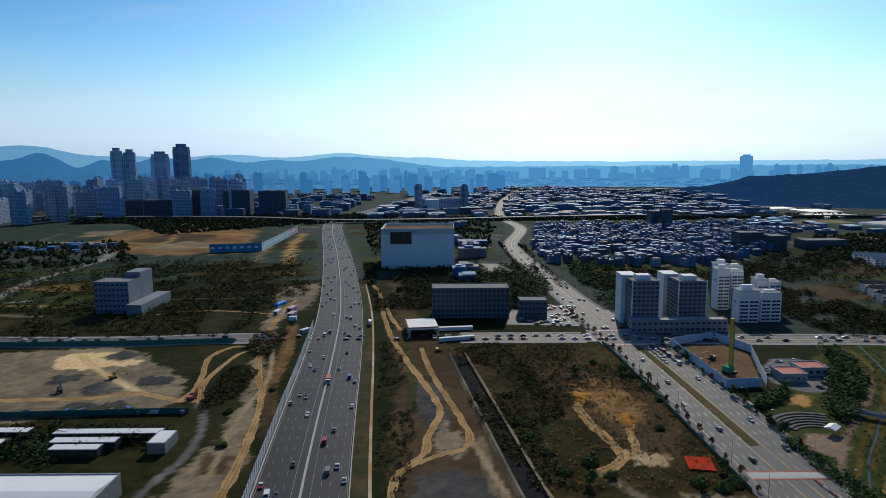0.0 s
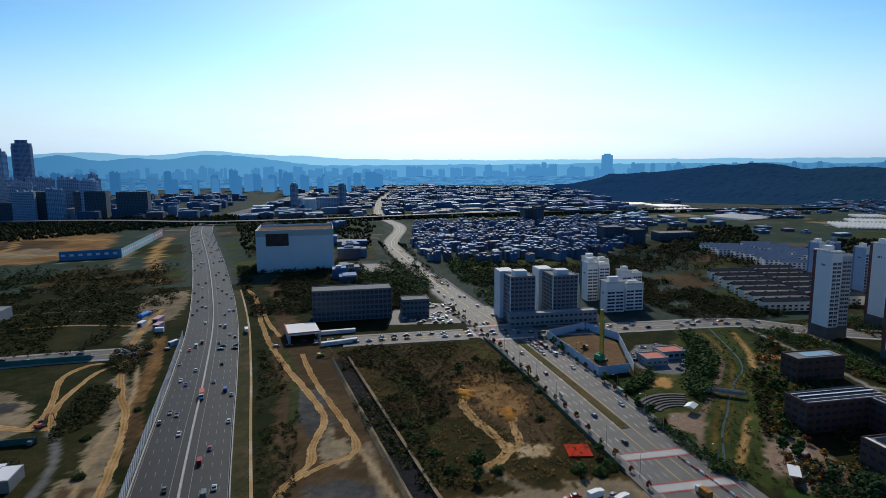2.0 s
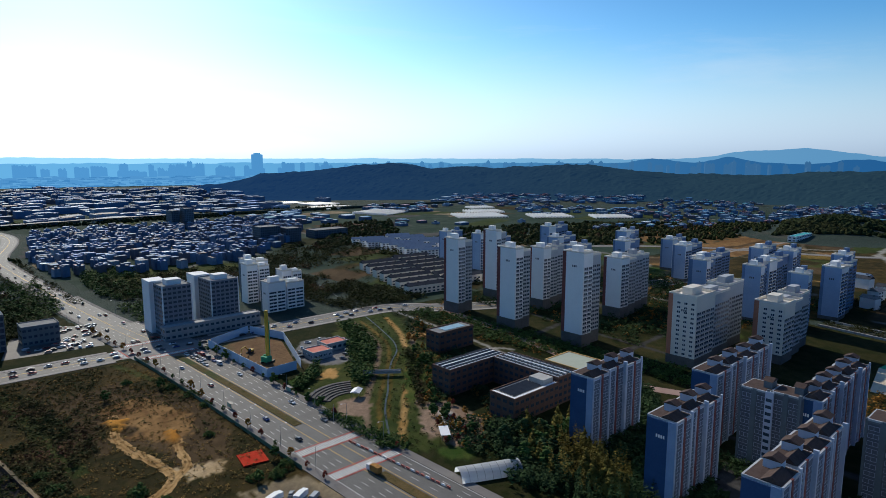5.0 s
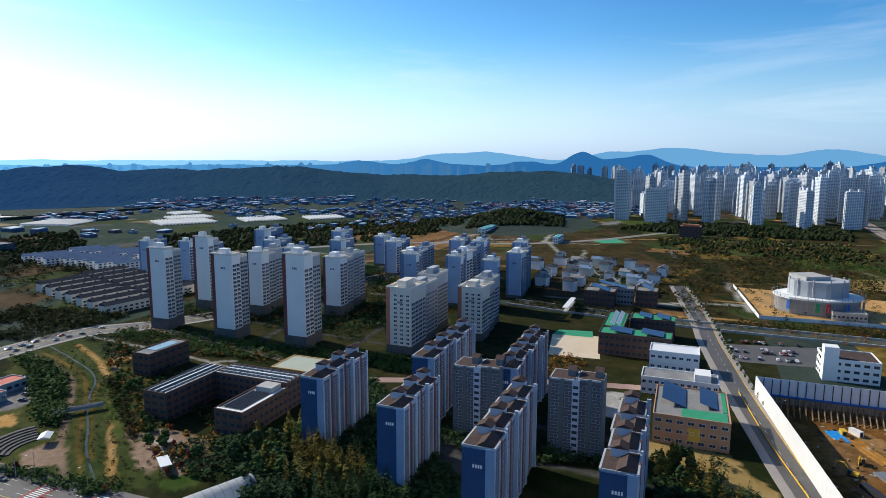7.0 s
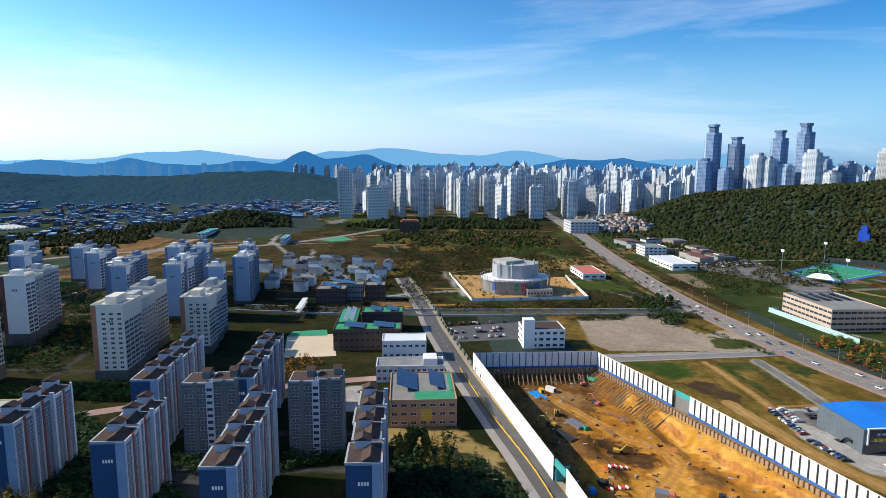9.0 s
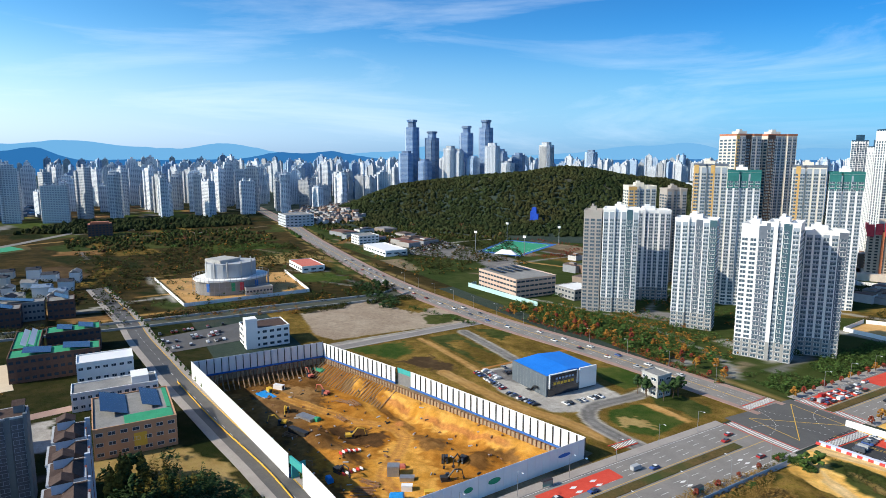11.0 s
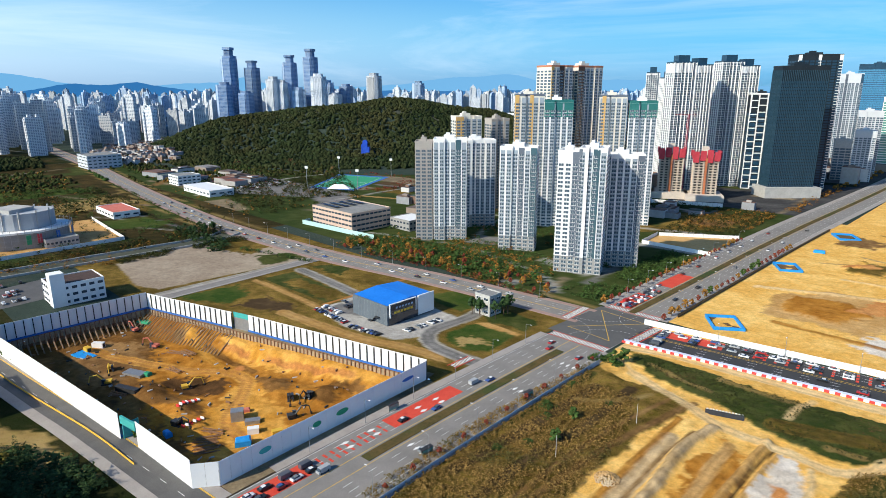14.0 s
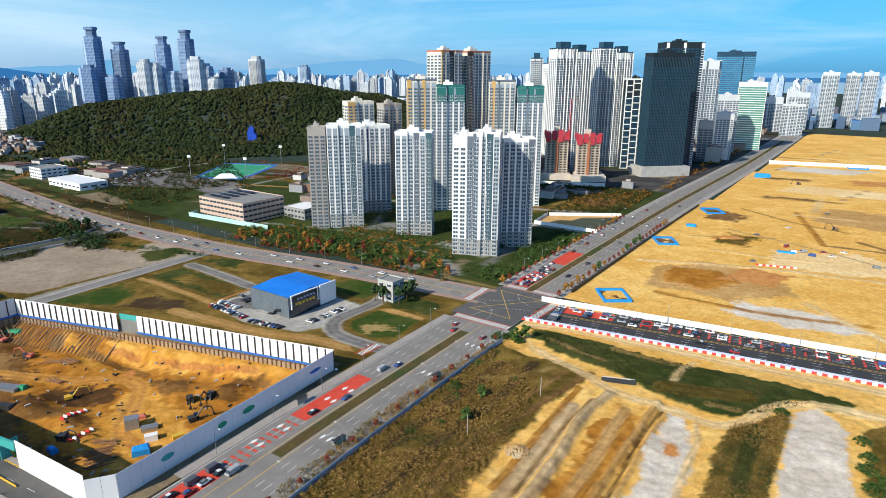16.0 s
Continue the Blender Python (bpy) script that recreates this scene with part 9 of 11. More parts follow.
woods([(-330, 440), (-160, 440), (-130, 600), (-180, 760), (-400, 760)], 2160, 0.93, 2.17, BUSH, "low scrub and weeds", 0.7, 1)
woods([(-60, 520), (84, 515), (80, 680), (20, 690), (20, 760), (-100, 760)], 2100, 1.24, 2.48, BUSH, "scrub and young trees", 0.9)
woods([(-90, 800), (70, 870), (76, 1000), (100, 1180), (90, 1300), (-170, 1280)], 1000, 1.55, 3.10, BUSH, "scrub between road and hall")
woods([(150, 560), (330, 580), (520, 800), (430, 800), (310, 700), (150, 700)], 2160, 1.55, 3.10, BUSH, "green belt of shrubs and trees")
woods([(380, 620), (520, 640), (760, 800), (1000, 700), (1300, 400), (900, 420), (700, 560), (560, 700), (760, 1000), (600, 1000)], 3600, 1.86, 3.72, BUSH, "fields edged with trees")
woods([(-800, 1320), (900, 1290), (900, 1380), (-800, 1420)], 2160, 1.86, 3.72, FOREST, "belt of trees along the viaduct")
woods([(-500, 1100), (-180, 1330), (-120, 1480), (-420, 1500), (-700, 1350)], 1920, 1.86, 3.72, FOREST, "wooded slopes beside the motorway")
woods([(6, 415), (36, 418), (60, 330), (60, 224), (34, 222), (14, 300)], 800, 0.6, 1.5, BUSH, "weeds and bushes on the vacant plot", 0.8, 1)
woods([(6, 415), (104, 412), (116, 330), (116, 224), (34, 222), (14, 300)], 2200, 0.3, 0.8, DRYWEED, "dry weeds on the vacant plot", 0.8, 1)
woods([(40, 414), (104, 412), (116, 340), (116, 320), (80, 330), (60, 300), (50, 230)], 1080, 0.43, 0.93, BUSH, "low weeds on the vacant plot", 0.6, 1)
woods([(-46, 430), (-34, 300), (-26, 210), (-16, 210), (-14, 300), (-30, 400)], 220, 0.6, 1.4, BUSH, "bushes beside the dirt tracks", 0.8, 1)
woods([(-330, 292), (-130, 280), (-124, 262), (-330, 240)], 768, 0.93, 2.17, BUSH, "hedge and trees round the sheds")
woods([(-118, 480), (-112, 330), (-104, 300), (-128, 300), (-140, 440)], 624, 0.62, 1.36, BUSH, "bushes beside the dirt road", 0.8, 1)
woods([(158, 200), (182, 190), (226, 262), (262, 330), (292, 400), (268, 410), (236, 350), (186, 280)], 520, 0.3, 0.8, BUSH, "reeds and bushes on the stream banks", 0.8, 1)
woods([(186, 288), (192, 280), (218, 310), (238, 336), (250, 364), (258, 396), (248, 398), (240, 372), (212, 330)], 330, 1.2, 2.4, LEAF, "trees on the stream bank")
woods([(154, 300), (164, 311), (188, 329), (178, 309), (161, 298)], 90, 1.0, 2.0, LEAF, "bushes beside the restaurant drive")
woods([(156, 278), (150, 266), (151, 214), (157, 204), (163, 211), (158, 232), (157, 256)], 130, 0.8, 1.7, LEAF, "planting between the avenue and the stream")
woods([(192, 236), (198, 240), (246, 298), (262, 322), (252, 322), (234, 300)], 150, 0.9, 1.8, BUSH, "trees beside the stream path")
woods([(200, 196), (216, 191), (234, 172), (200, 150), (182, 136), (170, 154)], 420, 1.3, 2.6, PINE, "dark wood before the school")
woods([(280, 430), (360, 420), (340, 600), (300, 640), (270, 520)], 1200, 1.24, 2.48, BUSH, "green belt along the stream")
woods([(138, -92), (141, -140), (141, -184), (138, -226), (128, -206), (106, -208), (94, -172), (90, -126), (76, -84), (118, -60)], 6500, 0.25, 0.6, DRYWEED, "dry weeds and small bushes", 1.1, 1, tall=0.6, lift=0.9)
woods([(31, -200), (30, -211), (24, -218), (19, -226), (15, -232), (13, -208), (13, -150), (29, -150)], 1500, 0.2, 0.5, DRYWEED, "dry weeds between stone yards", 1.1, 1, tall=0.6, lift=0.8)
woods([(130, -249), (94, -250), (53, -252), (0, -253), (8, -245), (25, -224), (52, -219), (85, -231), (117, -237)], 2200, 0.15, 0.4, BUSH, "young grass tufts on the fill", 1.1, 1, tall=0.5, lift=0.8)
woods([(186, 108), (240, 178), (300, 186), (300, 168), (262, 140), (220, 96), (192, 60), (176, 100)], 1008, 1.36, 2.48, PINE, "dark estate planting between the slabs")
woods([(240, 60), (252, 20), (252, 120), (240, 140)], 168, 1.24, 1.98, PINE, "dark estate planting between the slabs")
woods([(320, 110), (345, 150), (330, 390), (310, 390), (300, 300), (318, 190)], 768, 0.99, 1.98, LEAF, "planting along the walkway")
woods([(366, 200), (420, 195), (600, 150), (640, 300), (560, 390), (420, 420), (340, 400), (380, 380)], 1920, 1.24, 2.36, PINE, "planting between apartment blocks")
woods([(520, 10), (540, 150), (520, 150), (500, 60), (512, 10)], 260, 0.93, 1.86, BUSH, "trees along the canal")
woods([(470, -130), (484, -130), (488, -230), (472, -230)], 264, 0.74, 1.49, BUSH, "shrubs along the canal")
woods([(508, -20), (528, -20), (540, -240), (506, -228)], 480, 0.74, 1.74, BUSH, "shrubs along the canal")
woods([(230, 14), (262, 16), (270, -8), (230, -26), (200, -36), (190, 10)], 408, 1.12, 2.23, PINE, "dark pines at the edge of the estate")
woods([(208, -284), (300, -282), (400, -268), (420, -300), (390, -330), (330, -344), (250, -328), (206, -330)], 1300, 0.8, 1.6, LEAF, "green planting round the white towers")
woods([(180, -300), (200, -300), (206, -440), (182, -440)], 336, 0.87, 1.74, LEAF, "green planting beside the avenue")
woods([(186, -530), (240, -490), (260, -640), (190, -660)], 624, 0.62, 1.49, BUSH, "shrubs on a vacant plot")
woods([(556, -212), (470, -214), (446, -196), (450, -186), (500, -196), (560, -202)], 70, 1.5, 2.8, PINE, "pines beside the estate road")
woods([(449, -214), (409, -224), (377, -231), (377, -228), (409, -220), (449, -209)], 40, 0.8, 1.5, LEAF, "young trees along the bare lot")
woods([(560, -224), (690, -234), (875, -252), (1050, -272), (1050, -278), (875, -258), (690, -239), (560, -229)], 110, 1.2, 2.4, LEAF, "roadside trees before the fallow land")
woods([(560, -256), (690, -266), (875, -285), (1050, -306), (1050, -312), (875, -291), (690, -271), (560, -261)], 90, 1.0, 2.2, BUSH, "roadside shrubs along the estate road")
woods([(114, 600), (122, 600), (118, 840), (122, 950), (112, 950), (112, 833)], 120, 1.2, 2.2, BUSH, "street trees along the narrowing avenue")
woods([(90, 600), (98, 600), (88, 833), (90, 950), (84, 950), (82, 833)], 110, 1.2, 2.2, BUSH, "street trees along the narrowing avenue")
woods([(154, 785), (213, 781), (176, 603), (140, 500), (140, 572), (143, 682)], 420, 1.5, 2.8, LEAF, "green trees beside the avenue")
woods([(11, 756), (77, 743), (109, 732), (105, 583), (76, 554), (18, 597)], 520, 1.5, 2.8, LEAF, "green trees between office and hall")
woods([(-207, 275), (-180, 275), (-166, 262), (-166, 244), (-184, 240), (-205, 250)], 60, 1.2, 2.2, PINE, "dark trees between the white-roofed sheds")
# canopy of the far wooded ridge, its blue haze emitted by the surface
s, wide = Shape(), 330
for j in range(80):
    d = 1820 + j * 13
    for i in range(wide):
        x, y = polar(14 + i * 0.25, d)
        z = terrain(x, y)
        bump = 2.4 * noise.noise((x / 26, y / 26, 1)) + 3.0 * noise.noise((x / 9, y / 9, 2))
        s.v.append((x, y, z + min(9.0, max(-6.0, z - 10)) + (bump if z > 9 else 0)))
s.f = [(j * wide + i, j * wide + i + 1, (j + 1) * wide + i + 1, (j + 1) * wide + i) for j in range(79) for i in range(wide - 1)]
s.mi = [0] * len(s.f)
solid("woods_ridge", s, RIDGE, "wooded ridge beyond the fields, haze put in as glow", "trees", kind="stuff")


for poly, n, r0, r1, m, lab in (
        ([(208, -284), (300, -282), (400, -268), (420, -300), (390, -330), (330, -352), (250, -332), (206, -330)], 260, 0.9, 1.8, AUTUMN, "orange autumn planting round the white towers"),
        ([(208, -284), (300, -280), (400, -266), (400, -278), (300, -290), (208, -292)], 170, 0.6, 1.1, REDLEAF, "red hedge along the estate road"),
        ([(240, -330), (330, -350), (420, -330), (440, -420), (330, -430), (230, -420), (206, -380)], 500, 0.9, 1.9, LEAF, "planting between the white towers"),
        ([(240, -330), (330, -350), (420, -330), (440, -420), (330, -430), (230, -420), (206, -380)], 160, 0.8, 1.6, AUTUMN, "orange autumn planting between the white towers"),
        ([(520, 10), (700, 20), (1060, 50), (1080, -225), (700, -232), (682, -30), (560, -12)], 220, 1.0, 2.0, AUTUMN, "yellowing shrubs on fallow land"),
        ([(560, -270), (900, -300), (900, -440), (560, -420)], 240, 1.0, 2.0, AUTUMN, "yellowing trees round sports grounds"),
        ([(186, 178), (212, 190), (240, 256), (300, 350), (290, 362), (228, 272), (180, 210)], 130, 0.7, 1.5, AUTUMN, "orange shrubs along the park path"),
        ([(296, 330), (350, 400), (372, 390), (330, 330), (318, 200), (306, 200)], 110, 0.8, 1.6, AUTUMN, "orange trees along the walkway"),
        ([(366, 200), (420, 195), (600, 150), (640, 300), (560, 390), (420, 420), (340, 400), (380, 380)], 200, 1.0, 2.0, AUTUMN, "orange trees between apartment blocks"),
        ([(186, -560), (236, -520), (262, -640), (190, -660)], 160, 0.8, 1.6, AUTUMN, "orange shrubs on a vacant plot"),
        ([(244, -560), (330, -560), (330, -640), (250, -640)], 200, 1.0, 2.0, FOREST, "street trees round building sites"),
        ([(180, -680), (196, -680), (200, -1300), (182, -1300)], 160, 1.4, 2.6, AUTUMN, "autumn street trees along the avenue"),
        ([(500, 10), (1100, 40), (1100, -230), (500, -230)], 600, 1.0, 2.4, FOREST, "dark thickets on fallow land"),
        ([(500, 10), (1100, 40), (1100, -230), (500, -230)], 900, 0.9, 2.0, LEAF, "green shrubs and young trees on fallow land"),
        ([(560, -280), (1060, -320), (1000, -520), (560, -420)], 400, 1.0, 2.2, FOREST, "dark trees between yards"),
        ([(560, -280), (1060, -320), (1000, -480), (560, -420)], 420, 0.9, 2.0, LEAF, "green trees between yards"),
        ([(690, -452), (600, -470), (640, -560), (740, -530), (760, -560), (600, -580), (570, -460)], 160, 0.9, 1.8, REDLEAF, "red autumn trees round the pitch"),
        ([(176, 172), (206, 168), (236, 232), (262, 262), (240, 270), (206, 240), (184, 214)], 260, 0.9, 2.0, PINE, "dark trees in the park"),
        ([(262, 262), (300, 340), (312, 400), (296, 400), (270, 340), (240, 290)], 120, 0.9, 2.0, PINE, "dark trees along the park walk"),
        ([(590, 20), (720, 20), (720, 160), (590, 160)], 300, 1.0, 2.2, FOREST, "garden trees between villas"),
        ([(340, 430), (460, 420), (520, 600), (380, 600)], 260, 1.0, 2.2, FOREST, "garden trees between terraces"),
        ([(330, 60), (386, 60), (386, 100), (330, 110)], 90, 0.9, 1.8, AUTUMN, "orange trees beside the playground"),
        ([(470, -130), (484, -130), (540, -240), (520, -20), (508, -20)], 80, 0.8, 1.6, AUTUMN, "orange shrubs along the canal"),
        ([(420, 196), (470, 180), (470, 260), (420, 260)], 60, 1.0, 2.0, AUTUMN, "orange trees behind the cream blocks")):
    woods(poly, n, r0, r1, m, lab, 0.9, 1, tall=0.7)

def bush(x, y, r, leaf=None, label="dense green bush on the sandy fill"):
    s = Shape()
    for k in range(int(26 + 14 * r)):
        a, q = rng.random() * 6.28319, r * math.sqrt(rng.random())
        s.spray((x + math.cos(a) * q, y + math.sin(a) * q, 0.3 + rng.random() * max(0.4, (r - q) * 1.1)), rng.uniform(0.5, 0.85), 0.9, rng, 22)
    solid("bush", s, leaf or LEAF, label, "bush", "bushes")


for x, y, r in ((-10, -226, 3.2), (-12, -216, 3.0), (-12, -208, 3.4), (-14, -197, 3.6), (-17, -204, 2.6), (16, -232, 2.6), (128, -176, 4.2), (124, -170, 2.4), (139, -231, 4.0), (134, -234, 3.6), (129, -232, 2.6), (118, -150, 2.2), (132, -200, 2.4), (112, -196, 1.6), (124, -140, 2.0)):
    bush(x, y, r)
for x, y, r in ((60, 244, 4), (48, 236, 3.4), (66, 232, 3), (112, 226, 4), (106, 222, 3.5), (98, 226, 3), (44, 252, 3), (38, 268, 3.4), (36, 284, 3), (92, 372, 3), (112, 330, 4), (108, 348, 3), (113, 312, 3.2), (100, 276, 2.4), (-100, 262, 2.6), (-110, 300, 2.2), (-96, 330, 2)):
    bush(x, y, r, None, "dark green bush on the vacant plot")

# ---- single trees ----
def tree_meshes(seed, h, crown_r, crown_h, leaf, style):
    r = random.Random(seed)
    t = Shape().tube((0, 0, 0), (0.1, 0, h * 0.45), 0.02 * h + 0.06, 0.012 * h + 0.03, 6)
    for k in range(5):
        a = k * 1.26 + r.random()
        t.tube((0.05, 0, h * (0.25 + 0.05 * k)), (math.cos(a) * crown_r * 0.6, math.sin(a) * crown_r * 0.6, h * (0.5 + 0.06 * k)), 0.012 * h, 0.02, 4)
    c = Shape()
    if style == "cone":
        for k in range(16):
            q = k / 15
            rr = crown_r * (1 - q) ** 0.8 + 0.2
            for j in range(3 if q < 0.7 else 1):
                a = r.random() * 6.28
                c.clump((math.cos(a) * rr * 0.55, math.sin(a) * rr * 0.55, h * (0.16 + 0.82 * q)), rr * 0.62 + 0.12, 0.9, r)
    else:
        for k in range(26):
            a, q = r.random() * 6.28, r.random()
            rr = crown_r * math.sqrt(r.random()) * math.sin(math.pi * (0.15 + 0.8 * q)) ** 0.7
            c.clump((math.cos(a) * rr, math.sin(a) * rr, h - crown_h + crown_h * q * 0.92), crown_r * r.uniform(0.22, 0.42), 0.85, r)
    return t.mesh("trunk", BARK), c.mesh("crown", leaf)


KINDS = {"green": (7, 2.6, 5.2, LEAF, "round", "leafy green broadleaf tree"), "red": (4.5, 1.5, 3.2, REDLEAF, "round", "small street tree with red autumn leaves"),
         "orange": (6, 2.1, 4.4, AUTUMN, "round", "tree with orange autumn leaves"), "pine": (9, 2.6, 4.5, PINE, "round", "dark pine with a flat crown"),
         "cone": (13, 2.3, 11, OLIVE, "cone", "tall slender yellowing conifer"), "young": (4, 1.3, 2.8, LEAF, "round", "young thin staked street tree")}
TREES = {}
for i, (key, (h, cr, ch, leaf, style, label)) in enumerate(KINDS.items()):
    TREES[key] = [tree_meshes(40 + 10 * i + v, h, cr, ch, leaf, style) for v in range(2)]


def tree(key, x, y, scale=1.0):
    root = thing("tree", KINDS[key][5], "tree", (x, y, 0), rng.uniform(0, 360), key + " trees")
    root.scale = (scale, scale, scale * rng.uniform(0.9, 1.1))
    trunk, crown = rng.choice(TREES[key])
    part("trunk", trunk, None, root)
    part("crown", crown, None, root)


def grove(poly, count, keys, lo=0.8, hi=1.3):
    xs, ys = [p[0] for p in poly], [p[1] for p in poly]
    n = 0
    while n < count:
        x, y = rng.uniform(min(xs), max(xs)), rng.uniform(min(ys), max(ys))
        if inside(x, y, poly):
            tree(rng.choice(keys), x, y, rng.uniform(lo, hi))
            n += 1


def conifers(poly, count, h0, h1, leaf, label):
    """A belt of slender conifers, each a tapering spire of leaf clusters."""
    s = Shape()
    xs, ys = [p[0] for p in poly], [p[1] for p in poly]
    done = 0
    while done < count:
        x, y = rng.uniform(min(xs), max(xs)), rng.uniform(min(ys), max(ys))
        if inside(x, y, poly):
            h = rng.uniform(h0, h1)
            for k in range(9):
                q = k / 8
                s.spray((x, y, h * (0.1 + 0.88 * q)), (1 - q) ** 0.8 * h * 0.17 + 0.3, 1.1, rng, 12)
            done += 1
    solid("conifer_belt", s, leaf, label, "trees", kind="stuff")


conifers([(180, 128), (206, 122), (214, 146), (210, 160), (186, 160)], 60, 9, 15, OLIVE, "belt of tall yellowing conifers beside the slabs")
conifers([(174, 112), (196, 90), (200, 122), (182, 150), (168, 150)], 70, 7, 12, PINE, "belt of dark conifers beside the slabs")
conifers([(196, 4), (250, 10), (258, -6), (232, -24), (196, -34), (184, -8)], 60, 6, 11, PINE, "dark conifers at the edge of the estate")
conifers([(228, -2), (250, 8), (254, -4), (236, -16)], 16, 8, 12, OLIVE, "yellowing conifers at the edge of the estate")
grove([(192, 118), (214, 146), (206, 150), (184, 128)], 18, ["cone"], 0.9, 1.3)
grove([(186, 150), (208, 162), (236, 166), (204, 184), (186, 176)], 26, ["green", "cone", "pine", "green"], 0.9, 1.4)
grove([(180, 182), (202, 190), (208, 234), (190, 226), (174, 196)], 30, ["green", "orange", "young", "red", "green"], 0.6, 0.95)
grove([(196, 238), (204, 234), (246, 288), (240, 296)], 22, ["green", "green", "orange"], 0.6, 0.95)
grove([(216, 262), (250, 300), (300, 360), (292, 366), (246, 312), (210, 268)], 14, ["green", "orange", "young"], 0.7, 1.0)
grove([(248, -4), (262, 4), (250, 14), (236, 8)], 10, ["cone", "pine"], 0.8, 1.1)
grove([(210, -286), (300, -281), (392, -268), (404, -286), (320, -318), (214, -308)], 70, ["orange", "red", "green", "orange", "red"], 0.7, 1.2)
grove([(206, -252), (216, -250), (222, -232), (202, -238)], 12, ["pine"], 0.9, 1.3)
grove([(505, -226), (530, -228), (528, -206), (508, -204)], 12, ["pine"], 0.8, 1.1)
for (x, y, a) in along([p for p in AVENUE if -520 < p[1] < -290], 9, 18.6):
    tree(rng.choice(["red", "red", "orange"]), x, y, rng.uniform(0.7, 1.0))
for (x, y, a) in along([p for p in AVENUE if -520 < p[1] < -290], 9, -18.6):
    tree(rng.choice(["red", "orange", "green"]), x, y, rng.uniform(0.7, 1.0))
for (x, y, a) in along([p for p in AVENUE if -240 < p[1] < -70], 13, -17.6):
    tree("red", x, y, rng.uniform(0.6, 0.9))
for (x, y, a) in along([p for p in AVENUE if 200 < p[1] < 420], 12, 18.6):
    tree(rng.choice(["red", "green", "young"]), x, y, rng.uniform(0.7, 1.0))
for (x, y, a) in along([p for p in AVENUE if 200 < p[1] < 500], 13, -18.6):
    tree(rng.choice(["red", "orange", "young"]), x, y, rng.uniform(0.7, 1.0))
for (x, y, a) in along([p for p in SIDE if p[0] > 190], 11, 7.4):
    tree("young", x, y, rng.uniform(0.7, 1.1))
tree("green", 128, -236, 1.1)
tree("green", 131, -232, 1.0)
tree("green", 116, -176, 0.8)
tree("green", 112, -158, 0.9)
for x, y in ((60, 240), (76, 352), (104, 352), (112, 236), (98, 222), (56, 226)):
    tree("green", x, y, rng.uniform(0.8, 1.1))


# ---- road details ----
def crosswalk(x0, y0, x1, y1, depth, red=True):
    """Zebra stripes from one kerb to the other, with red borders."""
    n = math.hypot(x1 - x0, y1 - y0)
    a = math.degrees(math.atan2(y1 - y0, x1 - x0))
    root = thing("crosswalk", "white zebra crossing with red borders", "crosswalk", (x0, y0, 0.25), a, "zebra crossings", "structure")
    me = Shape().box(0, 0.55, -depth / 2, depth / 2, 0, 0.012).mesh("stripe", PAINT)
    for k in range(int(n / 1.1)):
        part("stripe", me, None, root).location = (k * 1.1, 0, 0)
    if red:
        for d in (-depth / 2 - 0.9, depth / 2 + 0.4):
            part("red_border", Shape().box(0, n, d, d + 0.5, 0, 0.01), REDROAD, root, "red painted border")


patch("road_crossing", [(141, -296), (176, -296), (178, -246), (141, -246)], mat("patched_asphalt", (0.085, 0.085, 0.085), (0.12, 0.118, 0.115), 0.05, 0.85, fine=30), 0.17,
      "dark patched asphalt of the crossing", "road", sharp=True)
s, w = Shape(), Shape()
for (x0, y0), (x1, y1) in (((144, -288), (172, -256)), ((172, -290), (146, -254)), ((144, -288), (172, -290)), ((146, -254), (172, -256))):
    ribbon(s, [(x0, y0), (x1, y1)], -0.16, 0.16, 0.235)
for cx, cy, r, a0, a1 in ((178, -246, 22, 185, 265), (141, -246, 24, 275, 355), (178, -296, 26, 95, 175), (141, -296, 20, 5, 85)):
    dashes(w, [(cx + r * math.cos(radians(a0 + (a1 - a0) * k / 14)), cy + r * math.sin(radians(a0 + (a1 - a0) * k / 14))) for k in range(15)], 0, 0.22, 1.0, 1.2, 0.24)
crossing = bpy.data.objects["road_crossing"]
part("yellow_box", s, YELLOW, crossing, "yellow box lines")
part("turning_guide", w, PAINT, crossing, "dashed white turning guides")
patch("road_crossing", [(104, 448), (152, 446), (154, 412), (108, 411)], bpy.data.materials["worn_asphalt"], 0.17, "worn asphalt of the northern crossing", "road", sharp=True)
for c in ((141, -243, 174, -243, 4), (141, -300, 174, -300, 4), (181, -288, 180, -264, 4), (136, -287, 137, -259, 4), (121, 232, 154, 232, 5), (121, 206, 155, 206, 5), (113, 411, 146, 411, 4), (112, 447, 145, 447, 4),
          (182, -190, 182, -176, 3), (104, 440, 105, 420, 3)):
    crosswalk(*c)
s = Shape()
for y0, y1 in ((-88, -60), (-164, -122)):
    ribbon(s, [p for p in smooth_line(AVENUE, 3) if y0 < p[1] < y1], 6.6, 14.5, 0.175)
for y0, y1 in ((-336, -304), (-392, -356)):
    ribbon(s, [p for p in smooth_line(AVENUE, 3) if y0 < p[1] < y1], 3.6, 14.5, 0.175)
part("bus_lane", s, REDROAD, avenue, "red painted lanes")
s = Shape()
dashes(s, [p for p in smooth_line(AVENUE, 3) if -122 < p[1] < -88], 8.2, 2.6, 1.0, 2.2, 0.178)
dashes(s, [p for p in smooth_line(AVENUE, 3) if -122 < p[1] < -88], 11.6, 2.6, 1.0, 2.2, 0.178)
part("red_hatching", s, REDROAD, avenue, "red hatched lane blocks")
east = bpy.data.objects["road_east"]
s = ribbon(Shape(), [p for p in CROSS_EAST if 96 < p[0] < 134], -13, -4, 0.165)
